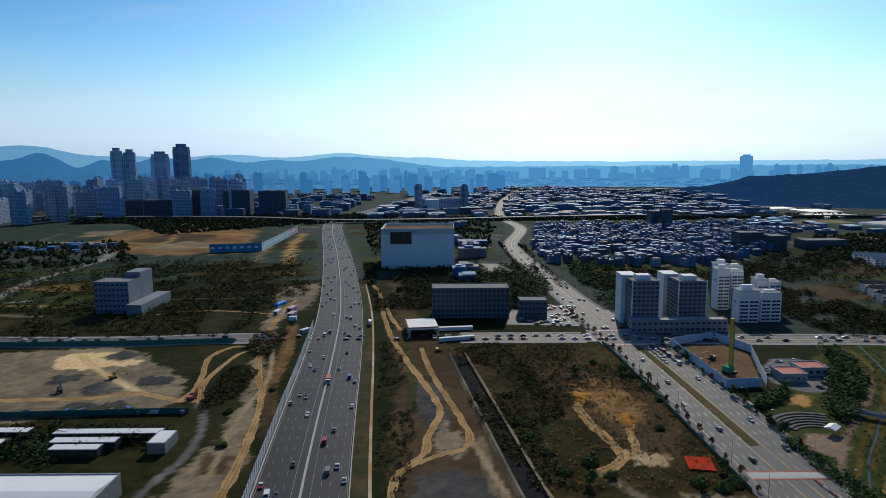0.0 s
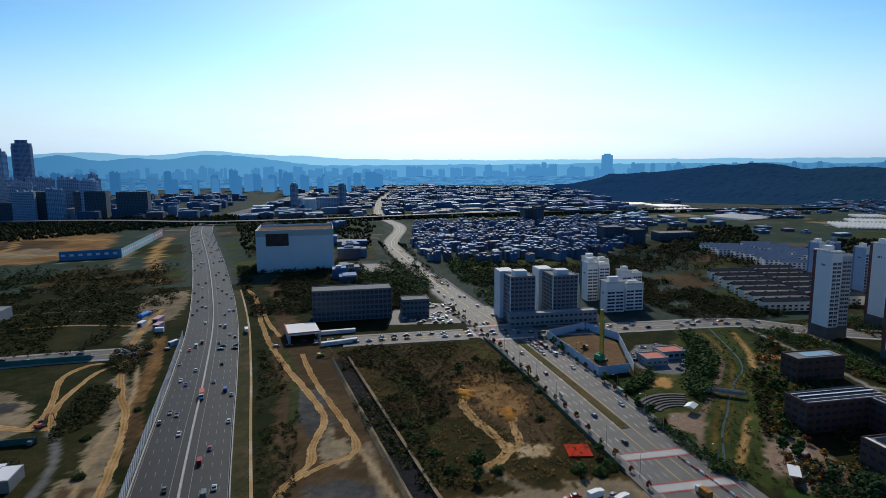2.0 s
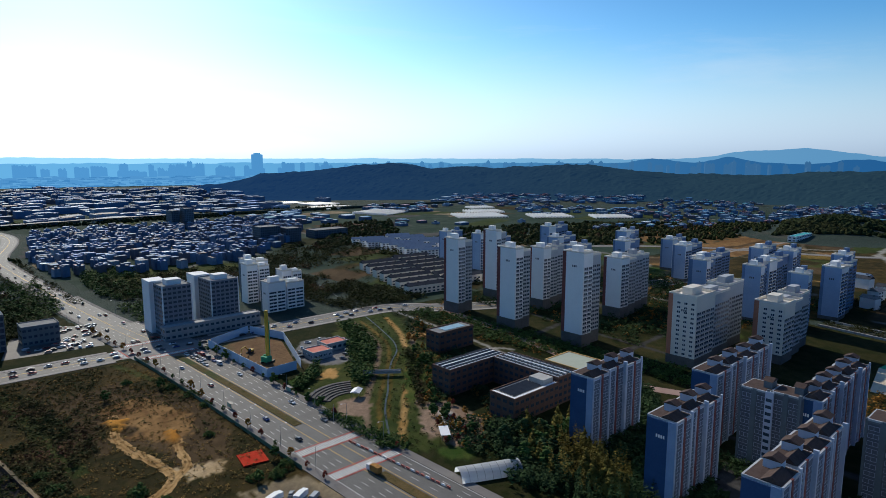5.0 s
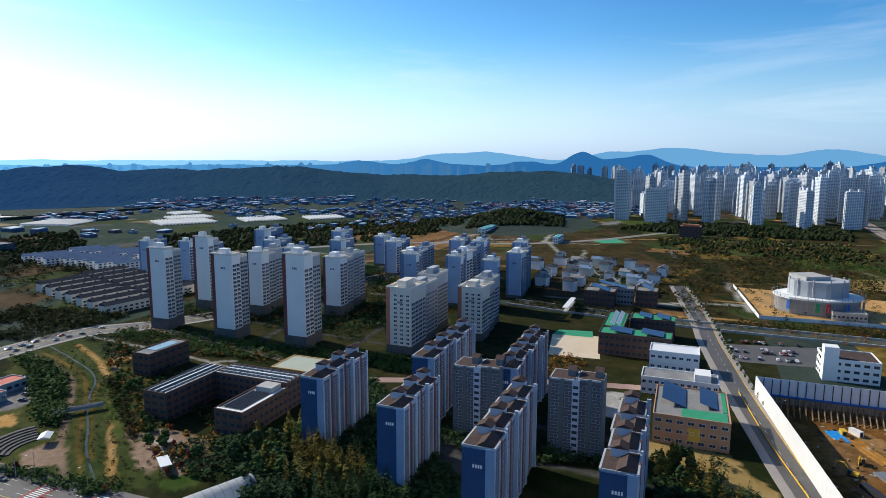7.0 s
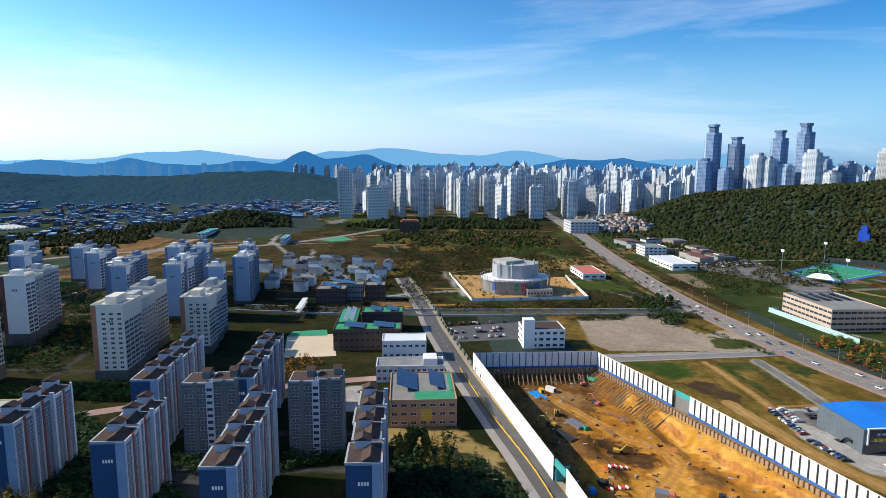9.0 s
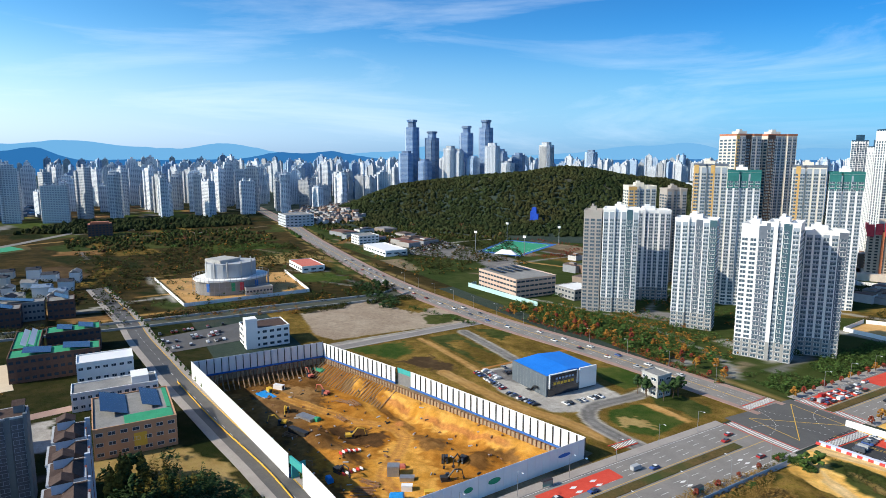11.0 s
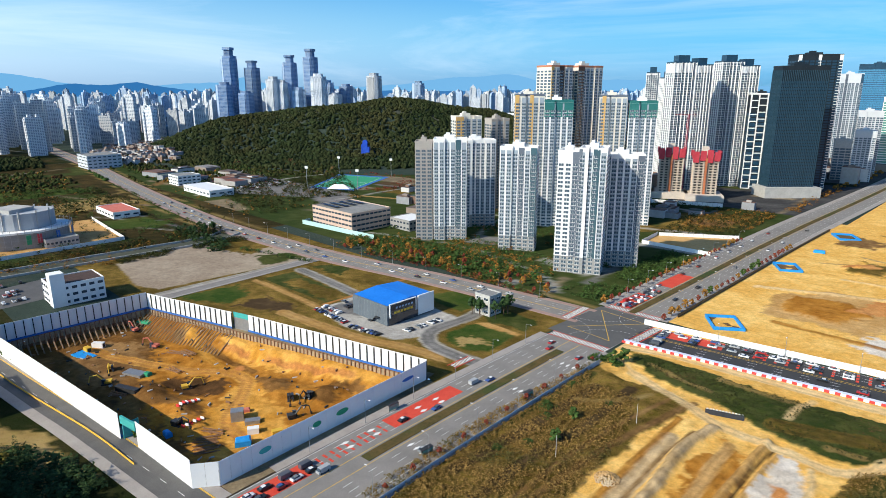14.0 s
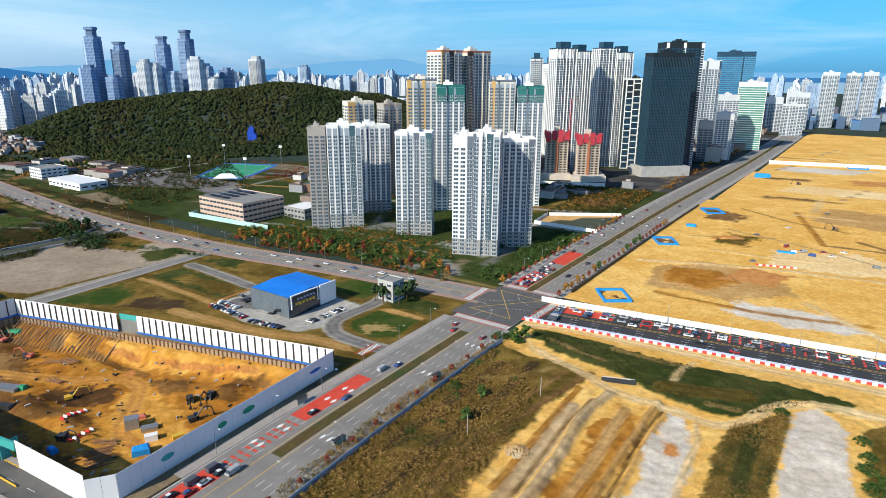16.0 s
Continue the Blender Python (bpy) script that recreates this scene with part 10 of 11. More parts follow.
dashes(s, [p for p in CROSS_EAST if p[0] < 100], -11.0, 2.2, 1.2, 3.4, 0.165)
dashes(s, [p for p in CROSS_EAST if p[0] < 100], -7.5, 2.2, 1.2, 3.4, 0.165)
dashes(s, [p for p in CROSS_EAST if p[0] < 100], -4.4, 2.2, 1.2, 3.4, 0.165)
part("bus_lane", s, REDROAD, east, "red lanes and hatching")
s = Shape()
for d in (8.2, 11.6):
    for y in (-78, -104, -116, -140, -150):
        s.add([(154 + d - 0.9, y - 0.2, 0.185), (154 + d, y - 2.2, 0.185), (154 + d + 0.9, y - 0.2, 0.185), (154 + d, y + 1.8, 0.185)], [(0, 1, 2, 3)])
for d in (-13, -9.8, -6.6):
    for y in (-120, -180, -215):
        s.add([(154.5 + d - 0.7, y - 0.2, 0.185), (154.5 + d, y - 2.2, 0.185), (154.5 + d + 0.7, y - 0.2, 0.185), (154.5 + d, y + 1.8, 0.185)], [(0, 1, 2, 3)])
part("lane_diamond", s, PAINT, avenue, "white painted diamonds")

# barriers of red and white blocks along the new road
line = offset_line(CROSS_EAST, 14.6)
row = thing("road_barrier", "row of red and white plastic barrier blocks", "barrier")
block = Shape().add([(-0.95, -0.3, 0), (0.95, -0.3, 0), (0.95, 0.3, 0), (-0.95, 0.3, 0), (-0.95, -0.12, 1.1), (0.95, -0.12, 1.1), (0.95, 0.12, 1.1), (-0.95, 0.12, 1.1)],
                    [(0, 1, 5, 4), (1, 2, 6, 5), (2, 3, 7, 6), (3, 0, 4, 7), (4, 5, 6, 7)])
REDP = mat("red_plastic", (0.6, 0.04, 0.04), (0.68, 0.07, 0.06), 0.3, 0.5)
pair = [block.mesh("block", REDP), block.mesh("block", PANEL)]
for k, (x, y, a) in enumerate(along(line, 2.0)):
    if x > -100:
        part("block", pair[k % 2], None, row).matrix_basis = pose(x, y, 0.05, 0, 0, a)
part("screen", ribbon(Shape(), [p for p in line if p[0] > -110], -0.6, -0.5, 1.9, lift=1.9), mat("lilac_mesh", (0.35, 0.42, 0.62), (0.45, 0.5, 0.7), 0.2, 0.7), row, "pale blue mesh screen")


def panel_fence(line, h, material, label, step=3.0, name="panel_fence", group="fences", posts=False):
    root = thing(name, label, "fence", group=group)
    me = Shape().box(-step / 2 + 0.03, step / 2 - 0.03, -0.05, 0.05, 0, h).mesh("panel", material)
    po = Shape().box(-0.07, 0.07, -0.1, 0.1, 0, h + 0.2).mesh("post", STEEL)
    for x, y, a in along(line, step, 0, step / 2):
        part("panel", me, None, root).matrix_basis = pose(x, y, 0.05, 0, 0, a)
    if posts:
        for x, y, a in along(line, step):
            part("post", po, None, root).matrix_basis = pose(x, y, 0.05, 0, 0, a)
    return root


panel_fence([p for p in offset_line(CROSS_EAST, -15.5) if p[0] > -130], 3.2, PANEL, "long white panel fence along the sandy plain", 4.0)
panel_fence(offset_line([p for p in AVENUE if -232 < p[1] < -60], -21.5), 2.6, mat("bluegrey_fence", (0.3, 0.38, 0.48), (0.38, 0.46, 0.56), 0.2, 0.6), "blue-grey panel fence along the avenue", 4.0)
panel_fence(offset_line([p for p in AVENUE if 215 < p[1] < 420], -21.5), 2.0, mat("green_fence", (0.05, 0.12, 0.08), (0.08, 0.16, 0.11), 0.2, 0.7), "dark green fence round the vacant plot", 4.0)
panel_fence(offset_line([p for p in AVENUE if -620 < p[1] < -310], -22), 2.2, DARKSTEEL, "dark fence along the sandy plain", 6.0, posts=False)
panel_fence([(176, -452), (232, -452), (236, -486), (182, -520)], 3.0, PANEL, "white fence round a sandy plot", 4.0)
panel_fence([(-330, 297), (-220, 296), (-130, 300)], 3.0, mat("teal_mesh", (0.03, 0.14, 0.11), (0.05, 0.2, 0.15), 0.1, 0.7), "dark green mesh fence of the yard", 5.0)
panel_fence([(-318, 418), (-220, 420), (-150, 424)], 3.5, bpy.data.materials["teal_mesh"], "green mesh fence along the road", 5.0)
panel_fence([(398, -306), (428, -303), (492, -298), (494, -306)], 4.0, mat("aqua_panel", (0.4, 0.62, 0.6), (0.5, 0.7, 0.68), 0.1, 0.6), "pale aqua hoarding before the public building", 4.0)
panel_fence([(124, -965), (40, -985), (-60, -1010), (-300, -1040)], 5.0, PANEL, "far white fence across the plain", 10.0, posts=False)
panel_fence(smooth_line([(360, -23), (300, -31), (240, -41.5), (205, -45.5)], 4), 0.9, YELLOW, "low yellow traffic barrier along the side street", 4.0)

# strips beside the motorway
solid("path_service", ribbon(Shape(), [p for p in HIGHWAY if 150 < p[1] < 640], 25.4, 26.8, 0.14), PALE, "narrow concrete service path beside the motorway", "path", kind="structure")
solid("ground_verge_green", ribbon(Shape(), [p for p in HIGHWAY if 150 < p[1] < 640], 18.7, 25.2, 0.1), mat("verge_weeds", (0.022, 0.03, 0.01), (0.06, 0.058, 0.022), 0.1, 0.95, bump=0.5, fine=12, c=(0.09, 0.065, 0.03), c_at=0.6), "weedy green verge beside the motorway", "verge", kind="structure")
# trench laid above ground: near-black bed and inner slopes between raised banks
ditch = smooth_line([(8, 392), (11, 370), (24.5, 278), (33.5, 217), (39, 190)], 5)
bed, banks = Shape(), Shape()
ribbon(bed, ditch, -3.6, 3.6, 0.2)
for side in (-1, 1):
    for (d0, z0), (d1, z1) in zip(((3.4, 0.15), (4.4, 1.5), (5.4, 1.4), (6.8, 0.05)), ((4.4, 1.5), (5.4, 1.4), (6.8, 0.05))):
        a, b = offset_line(ditch, side * d0), offset_line(ditch, side * d1)
        k, n = len(banks.v), len(ditch)
        banks.v += [(x, y, z0 + 0.3 * noise.noise((x / 4, y / 4, d0))) for x, y in a] + [(x, y, z1 + 0.3 * noise.noise((x / 4, y / 4, d1))) for x, y in b]
        banks.f += [(k + q, k + n + q, k + n + q + 1, k + q + 1) for q in range(n - 1)]
        banks.mi += [0 if d0 < 4 else 1] * (n - 1)
DARKGRAVEL = mat("dark_gravel", (0.012, 0.012, 0.014), (0.032, 0.032, 0.034), 0.3, 0.95, bump=0.6, fine=10, spec=0.02)
solid("ground_ditch", bed, DARKGRAVEL, "dark gravel-filled trench", "trench", kind="structure")
solid("ground_ditch_bank", banks, [DARKGRAVEL, GRAVEL], "low gravel banks of the trench", "bank", kind="structure")
a = thing("underpass_box", "unfinished concrete underpass box with red edges", "building site", (-17, 449, 0), 8)
part("slab", Shape().box(-11, 11, -14, 14, 5.2, 6.4), WHITE, a, "pale concrete deck")
part("side_wall", Shape().box(-11, -9.5, -14, 14, 0, 5.2), CONCRETE, a)
part("side_wall", Shape().box(9.5, 11, -14, 14, 0, 5.2), CONCRETE, a)
part("red_edge", Shape().box(-11.2, 11.2, -14.6, -14, 6.5, 7.3), ENDORANGE, a, "orange guard rail")
part("red_edge", Shape().box(-11.6, -11, -14, 14, 6.5, 7.3), ENDORANGE, a, "orange guard rail")
for line in ([(-8, 450), (21, 453)], [(-4, 422), (21, 428)]):
    wall = thing("ramp_wall", "white concrete retaining wall of the underpass ramp", "wall")
    part("wall", ribbon(Shape(), smooth_line(line, 6), -0.5, 0.5, 2.6, lift=2.6), WHITE, wall)
    part("coping", ribbon(Shape(), smooth_line(line, 6), -1.6, 1.6, 2.9, lift=0.3), WHITE, wall, "broad white coping")
a = thing("footbridge", "slim concrete footbridge over the stream", "bridge", (206, 286, 0), -37)
part("deck", Shape().box(-11, 11, -1.4, 1.4, 1.8, 2.4), CONCRETE, a)
for d in (-1.4, 1.3):
    part("rail", Shape().box(-11, 11, d, d + 0.1, 2.4, 3.4), STEEL, a)
solid("red_tarpaulin", Shape().obox(105, 242, 0.1, 10.5, 11.5, 0.5, -10), mat("red_tarpaulin_cloth", (0.42, 0.03, 0.015), (0.52, 0.06, 0.03), 0.4, 0.95, spec=0.02), "flat red tarpaulin roof on the vacant plot", "tarpaulin")

a = thing("open_air_theatre", "curved dark timber seating steps round a small stage", "theatre", (172, 264, 0), 0)
for k in range(6):
    r0, r1 = 13 + k * 2.0, 15 + k * 2.0
    turn = [radians(62 + q * 7.5) for q in range(11)]
    ring = [(r1 * math.cos(q), r1 * math.sin(q)) for q in turn] + [(r0 * math.cos(q), r0 * math.sin(q)) for q in turn[::-1]]
    part("seating_step", Shape().prism(ring, 0, 0.45 * (k + 1)), DARKTIMBER, a)
a = thing("stage_canopy", "white stretched canopy over a small stage", "canopy", (177, 270, 0), 40)
for u, v in ((-3, -2), (3, -2), (3, 2), (-3, 2)):
    part("post", Shape().tube((u, v, 0), (u, v, 3.2), 0.08, 0.08, 6), STEEL, a)
part("roof", Shape().gable(-3.4, 3.4, -2.4, 2.4, 3.2, 1.0, over=0.2), PANEL, a)
a = thing("park_pavilion", "low park shelter with a pale flat roof", "shelter", (179, 203, 0), 55)
for u, v in ((-4, -1.5), (4, -1.5), (4, 1.5), (-4, 1.5)):
    part("post", Shape().box(u - 0.15, u + 0.15, v - 0.15, v + 0.15, 0, 2.8), STEEL, a)
part("roof", Shape().box(-5, 5, -2.2, 2.2, 2.8, 3.1), PANEL, a)
BLOCK = (Shape().box(-0.9, 0.9, -0.2, 0.2, 0, 0.8).mesh("body", REDTILE), Shape().box(-0.9, 0.9, -0.2, 0.2, 0, 0.8).mesh("body", WHITE))
for k in range(22):
    q = k / 21
    b = thing("road_barrier", "red and white plastic road barrier", "barrier", (144 + 6 * q, 227 - 58 * q, 0.3), -84, "barriers on the avenue")
    part("body", BLOCK[1 if k % 3 == 2 else 0], None, b)

# hoarding dress
for y, w, h, m in ((-78, 5, 2.2, TEAL), (-112, 6, 2.4, GREENPAINT), (-100, 4, 2.2, GREENPAINT), (-148, 7, 1.6, BLUETRIM)):
    t = (y + 61) / -99
    x = 174 + 7 * t - 0.14
    pts = [(w / 2 * math.cos(k * 0.5236), 5 + h / 2 * math.sin(k * 0.5236)) for k in range(12)]
    ob = solid("printed_mark", Shape().add([(0, a, b) for a, b in pts] + [(-0.04, a, b) for a, b in pts], [tuple(range(12)), tuple(reversed(range(12, 24)))]), m, "plain coloured mark printed on the hoarding", "sign")
    ob.location = (x, y, 0)
    ob.rotation_euler = (0, 0, radians(4))
a = thing("site_gate", "open site gate with a teal beam", "gate", (216, -50.5, 0), 10)
part("beam", Shape().box(0, 10, -0.4, 0.4, 6.5, 9.5), TEAL, a, "teal overhead beam")
part("leaf", Shape().box(9.2, 9.6, -6, 0, 0, 6), TEAL, a)
a = thing("site_gate", "closed grey gate with a teal top in the back hoarding", "gate", (287, -132, 0), 17)
part("leaf", Shape().box(0, 10.4, -0.1, 0.1, 0, 6.6), STEEL, a)
part("beam", Shape().box(0, 10.4, -0.14, 0.14, 6.6, 9.4), TEAL, a, "teal top panel")

# piles and struts in the pit
walls = bpy.data.objects["wall_pit"]
pile = Shape().box(-0.22, 0.22, -0.3, 0.3, -9, 0.3).mesh("pile", RUST)
RAKER = mat("weathered_shoring", (0.2, 0.13, 0.075), (0.33, 0.235, 0.15), 0.5, 0.85)
strut = Shape().tube((0, 0, -1.2), (0, 12.5, -8.6), 0.3, n=5).tube((0, 0, -3.4), (0, 8.0, -8.4), 0.24, n=5).tube((0, 6.2, -8.8), (0, 6.2, -4.9), 0.18, n=4).mesh("strut", RAKER)
prop = Shape().tube((0, 0, -0.8), (0, 7.5, -7.6), 0.32, n=5).tube((0, 3.6, -8), (0, 3.6, -3.8), 0.26, n=5).tube((0, 0, -4.0), (0, 3.6, -7.4), 0.2, n=4).mesh("strut", RAKER)
plank = Shape().box(-1.0, 1.0, -0.1, 0.1, -3.4, -0.1).mesh("lagging", mat("weathered_timber", (0.3, 0.22, 0.14), (0.42, 0.33, 0.22), 0.4, 0.9))
for (x0, y0), (x1, y1), n_strut in (((181, -160), (361, -108), 30), ((361, -108), (361, -31), 27)):
    n, a = math.hypot(x1 - x0, y1 - y0), math.degrees(math.atan2(y1 - y0, x1 - x0))
    count = int(n / 2.4)
    for k in range(1, count):
        q = k / count
        m = pose(x0 + (x1 - x0) * q, y0 + (y1 - y0) * q, 0, 0, 0, a)
        part("pile", pile, None, walls).matrix_basis = m @ pose(0, 0.9, 0)
        part("lagging", plank, None, walls).matrix_basis = m @ pose(1.2, 0.7, 0)
    for k in range(n_strut):
        q = 1 - (k + 0.5) / count if y1 == -108 else (k + 0.5) / n_strut
        part("strut", strut if y1 == -108 else prop, None, walls).matrix_basis = pose(x0 + (x1 - x0) * q, y0 + (y1 - y0) * q, 0, 0, 0, a) @ pose(0, 1.2, 0)


# ---- vehicles ----
CARPAINT = palette_mat("car_paint", [(0.75, 0.75, 0.75), (0.02, 0.02, 0.022), (0.7, 0.71, 0.72), (0.2, 0.21, 0.22), (0.03, 0.03, 0.035), (0.78, 0.78, 0.78), (0.09, 0.1, 0.12), (0.05, 0.1, 0.3), (0.4, 0.42, 0.44), (0.4, 0.03, 0.03)], 0.3)
RUBBER = mat("tyre_rubber", (0.015, 0.015, 0.015), (0.03, 0.03, 0.03), 2, 0.9)


def car_parts():
    """A saloon heading along +x: lower body, cabin glass, roof, wheels, lamps."""
    side = [(-2.25, 0.35), (-2.3, 0.75), (-2.1, 0.95), (-1.5, 1.0), (0.9, 1.0), (1.9, 0.86), (2.25, 0.7), (2.28, 0.38)]
    b = Shape()
    n = len(side)
    b.add([(x, -0.9, z) for x, z in side] + [(x, 0.9, z) for x, z in side],
          [tuple(reversed(range(n))), tuple(range(n, 2 * n))] + [(i, (i + 1) % n, n + (i + 1) % n, n + i) for i in range(n)])
    g = Shape().add([(-1.75, -0.82, 1.0), (1.0, -0.82, 1.0), (1.0, 0.82, 1.0), (-1.75, 0.82, 1.0), (-1.15, -0.66, 1.42), (0.25, -0.66, 1.42), (0.25, 0.66, 1.42), (-1.15, 0.66, 1.42)],
                    [(0, 1, 5, 4), (1, 2, 6, 5), (2, 3, 7, 6), (3, 0, 4, 7), (4, 5, 6, 7)])
    r = Shape().box(-1.15, 0.25, -0.67, 0.67, 1.42, 1.48)
    w = Shape().tube((0, -0.12, 0), (0, 0.12, 0), 0.33, n=10)
    return b.mesh("body", CARPAINT), g.mesh("cabin_glass", GLASS), r.mesh("roof", CARPAINT), w.mesh("wheel", RUBBER)


CAR = car_parts()
VANB = Shape().box(-2.4, 1.6, -0.95, 0.95, 0.35, 2.1).box(1.6, 2.4, -0.95, 0.95, 0.35, 1.2).mesh("body", CARPAINT)
VANG = Shape().add([(1.62, -0.9, 1.2), (2.2, -0.9, 1.2), (2.2, 0.9, 1.2), (1.62, 0.9, 1.2), (1.62, -0.85, 2.0), (1.62, 0.85, 2.0)], [(0, 1, 4), (1, 2, 5, 4), (2, 3, 5), (0, 3, 2, 1)]).mesh("cabin_glass", GLASS)


def car(x, y, deg, z=0.2, van=False, where="on the asphalt"):
    root = thing("van" if van else "car", f"small {'box van' if van else 'passenger car'} {where}", "van" if van else "car", (x, y, z), deg, where)
    part("body", VANB if van else CAR[0], None, root)
    part("cabin_glass", VANG if van else CAR[1], None, root)
    if not van:
        part("roof", CAR[2], None, root)
    if math.hypot(x, y) > 225:
        return
    for a, b in ((-1.4, -0.84), (1.4, -0.84), (-1.4, 0.84), (1.4, 0.84)):
        part("wheel", CAR[3], None, root).location = (a, b, 0.33)


def truck(x, y, deg, cargo, label, z=0.2, long=7.0, name="lorry"):
    root = thing(name, label, "lorry", (x, y, z), deg)
    part("cab", Shape().box(long / 2 - 1.8, long / 2, -1.15, 1.15, 0.6, 2.9), PANEL, root)
    part("windscreen", Shape().box(long / 2, long / 2 + 0.04, -1.0, 1.0, 1.7, 2.6), GLASS, root)
    part("cargo_box", Shape().box(-long / 2, long / 2 - 2.0, -1.2, 1.2, 0.9, 3.4), cargo, root)
    me = Shape().tube((0, -0.2, 0), (0, 0.2, 0), 0.48, n=10).mesh("wheel", RUBBER)
    for a in (-long / 2 + 1.2, long / 2 - 1.2):
        for b in (-1.0, 1.0):
            part("wheel", me, None, root).location = (a, b, 0.48)


vr = random.Random(21)
FAR_CARS = Shape()


def far_car(x, y, deg):
    FAR_CARS.obox(x, y, 0.5, 4.4, 1.8, 0.75, deg).obox(x, y, 1.25, 2.2, 1.6, 0.5, deg)


for lane, way in ((-16.0, 180), (-12.6, 180), (-9.0, 180), (-5.6, 180), (5.6, 0), (9.0, 0), (12.6, 0), (16.0, 0)):
    line = [p for p in HIGHWAY if 200 < p[1] < 1180]
    spots = along(line, 4.0, lane)
    k = vr.randrange(4, 16)
    while k < len(spots):
        x, y, a = spots[k]
        if y < 500:
            car(x, y, a + way, 0.38, vr.random() < 0.12, "on the motorway")
        else:
            far_car(x, y, a)
        k += vr.randrange(8, 34)
truck(-67, 342, 277, REDTILE, "red-topped lorry on the motorway", 0.38, 9)
truck(-58, 470, 98, PANEL, "white lorry on the motorway", 0.38, 9)
AVEN = smooth_line(AVENUE, 3)
for lane, way, y0, y1, gap in ((8.2, 180, -90, -58, (2, 5)), (11.6, 180, -90, -58, (2, 5)), (4.9, 0, -230, -70, (12, 30)), (8.2, 180, -236, -110, (14, 30)), (-11.6, 180, -230, -70, (40, 60)),
                               (4.9, 180, -345, -304, (2, 4)), (8.2, 180, -345, -304, (2, 4)), (11.6, 180, -360, -304, (2, 4)), (11.6, 180, -560, -360, (9, 22)), (-8.2, 0, -600, -330, (14, 34)),
                               (-8.2, 0, 240, 400, (12, 34)), (8.2, 180, 380, 408, (2, 4)), (4.9, 180, 370, 408, (2, 4)), (11.6, 180, 366, 408, (2, 4)), (11.6, 180, 250, 360, (14, 30)),
                               (-8.2, 0, 450, 640, (9, 26)), (8.2, 180, 450, 640, (9, 30)), (-5, 0, 450, 900, (16, 50)), (5, 180, 450, 900, (16, 50))):
    spots = along([p for p in AVEN if y0 < p[1] < y1], 2.0, lane)
    k = 1
    while k < len(spots):
        x, y, a = spots[k]
        if -340 < y < 440:
            car(x, y, a + way, 0.2, vr.random() < 0.14, "on the avenue")
        else:
            far_car(x, y, a)
        k += vr.randrange(gap[0], gap[1]) + 1
for lane, way, gap in ((-11.2, 180, (1, 3)), (-8, 180, (1, 4)), (-5, 180, (2, 5)), (-2, 180, (4, 9)), (4.5, 0, (10, 24)), (8, 0, (12, 30))):
    spots = along([p for p in smooth_line(CROSS_EAST, 3) if -30 < p[0] < 134], 3.0, lane)
    k = 1
    while k < len(spots):
        x, y, a = spots[k]
        car(x, y, a + (0 if way == 180 else 180), 0.2, vr.random() < 0.1, "on the new road")
        k += vr.randrange(*gap) + (4 if x < 60 else 1)
for lane, way in ((-4, 180), (4, 0)):
    for x, y, a in along([p for p in CROSS_SOUTH if 190 < p[0] < 700], 22, lane, vr.uniform(0, 15)):
        if vr.random() < 0.7:
            car(x, y, a + way, 0.2, False, "on the estate road") if x < 420 else far_car(x, y, a)
    for x, y, a in along([p for p in CROSS_NORTH if (-20 < p[0] < 100) or (170 < p[0] < 330) or (-320 < p[0] < -160)], 9, lane, vr.uniform(0, 8)):
        if vr.random() < 0.6:
            car(x, y, a + way, 0.2, False, "on the cross road") if -30 < x < 340 and vr.random() < 0.6 else far_car(x, y, a)
for row, (x0, y0, dx, dy, n, deg) in enumerate(((289, -176, -2.75, 0.1, 11, 92), (289, -181.5, -2.75, 0.1, 6, 92), (289, -192, 0, -2.75, 6, 0), (280, -190, 0, -2.75, 7, 0), (256, -173.5, -2.6, -0.4, 9, 80), (229, -188, -0.2, -2.75, 10, 4),
                                                (464, -24, 0.3, -2.7, 17, 0), (446, -24, 0.3, -2.7, 15, 0), (440, -24, 0.3, -2.7, 15, 0), (426, -26, 0.3, -2.7, 14, 0))):
    for k in range(n):
        if vr.random() < (0.35 if x0 > 400 else 0.85):
            if x0 > 400 or row in (1, 3):
                far_car(x0 + dx * k, y0 + dy * k, deg)
            else:
                car(x0 + dx * k, y0 + dy * k, deg + vr.choice((0, 180)), 0.1, False, "parked in a row")
for x, y in ((206, 327), (212, 333), (217, 340), (223, 346), (228, 354), (230, 362), (225, 368), (217, 373), (207, 372), (198, 364), (192, 357), (188, 348)):
    car(x, y, vr.uniform(0, 360), 0.1, False, "parked beside low shops")
for x, y, d in ((96, 205, 20), (104, 200, 30), (70, 198, 10), (62, 205, -20)):
    truck(x, y, d, PANEL, "white box lorry parked on gravel", 0.1)
truck(80, 196, 25, YELLOW, "yellow lorry parked on gravel", 0.1)
for k in range(9):
    car(54 + vr.uniform(0, 55), 196 + vr.uniform(-10, 12), vr.uniform(-20, 50), 0.1, vr.random() < 0.4, "parked on gravel")
for k in range(12):
    car(-215 + k * 7.5, 298 + vr.uniform(0, 6), vr.uniform(0, 180), 0.1, vr.random() < 0.3, "parked in the dusty yard")
truck(136, 198, 95, ORANGE, "dark lorry with an open orange load", 0.2)


office_yard = [(58, 520), (79, 541), (113, 519), (103, 460), (46, 467)]
for k in range(120):
    x, y = vr.uniform(46, 113), vr.uniform(460, 541)
    if inside(x, y, office_yard) and not (-12 < x < 85 and 484 < y < 510):
        far_car(x, y, vr.choice((0, 90)) + vr.uniform(-6, 6))
yard = [(700, -345), (860, -360), (880, -440), (720, -430)]
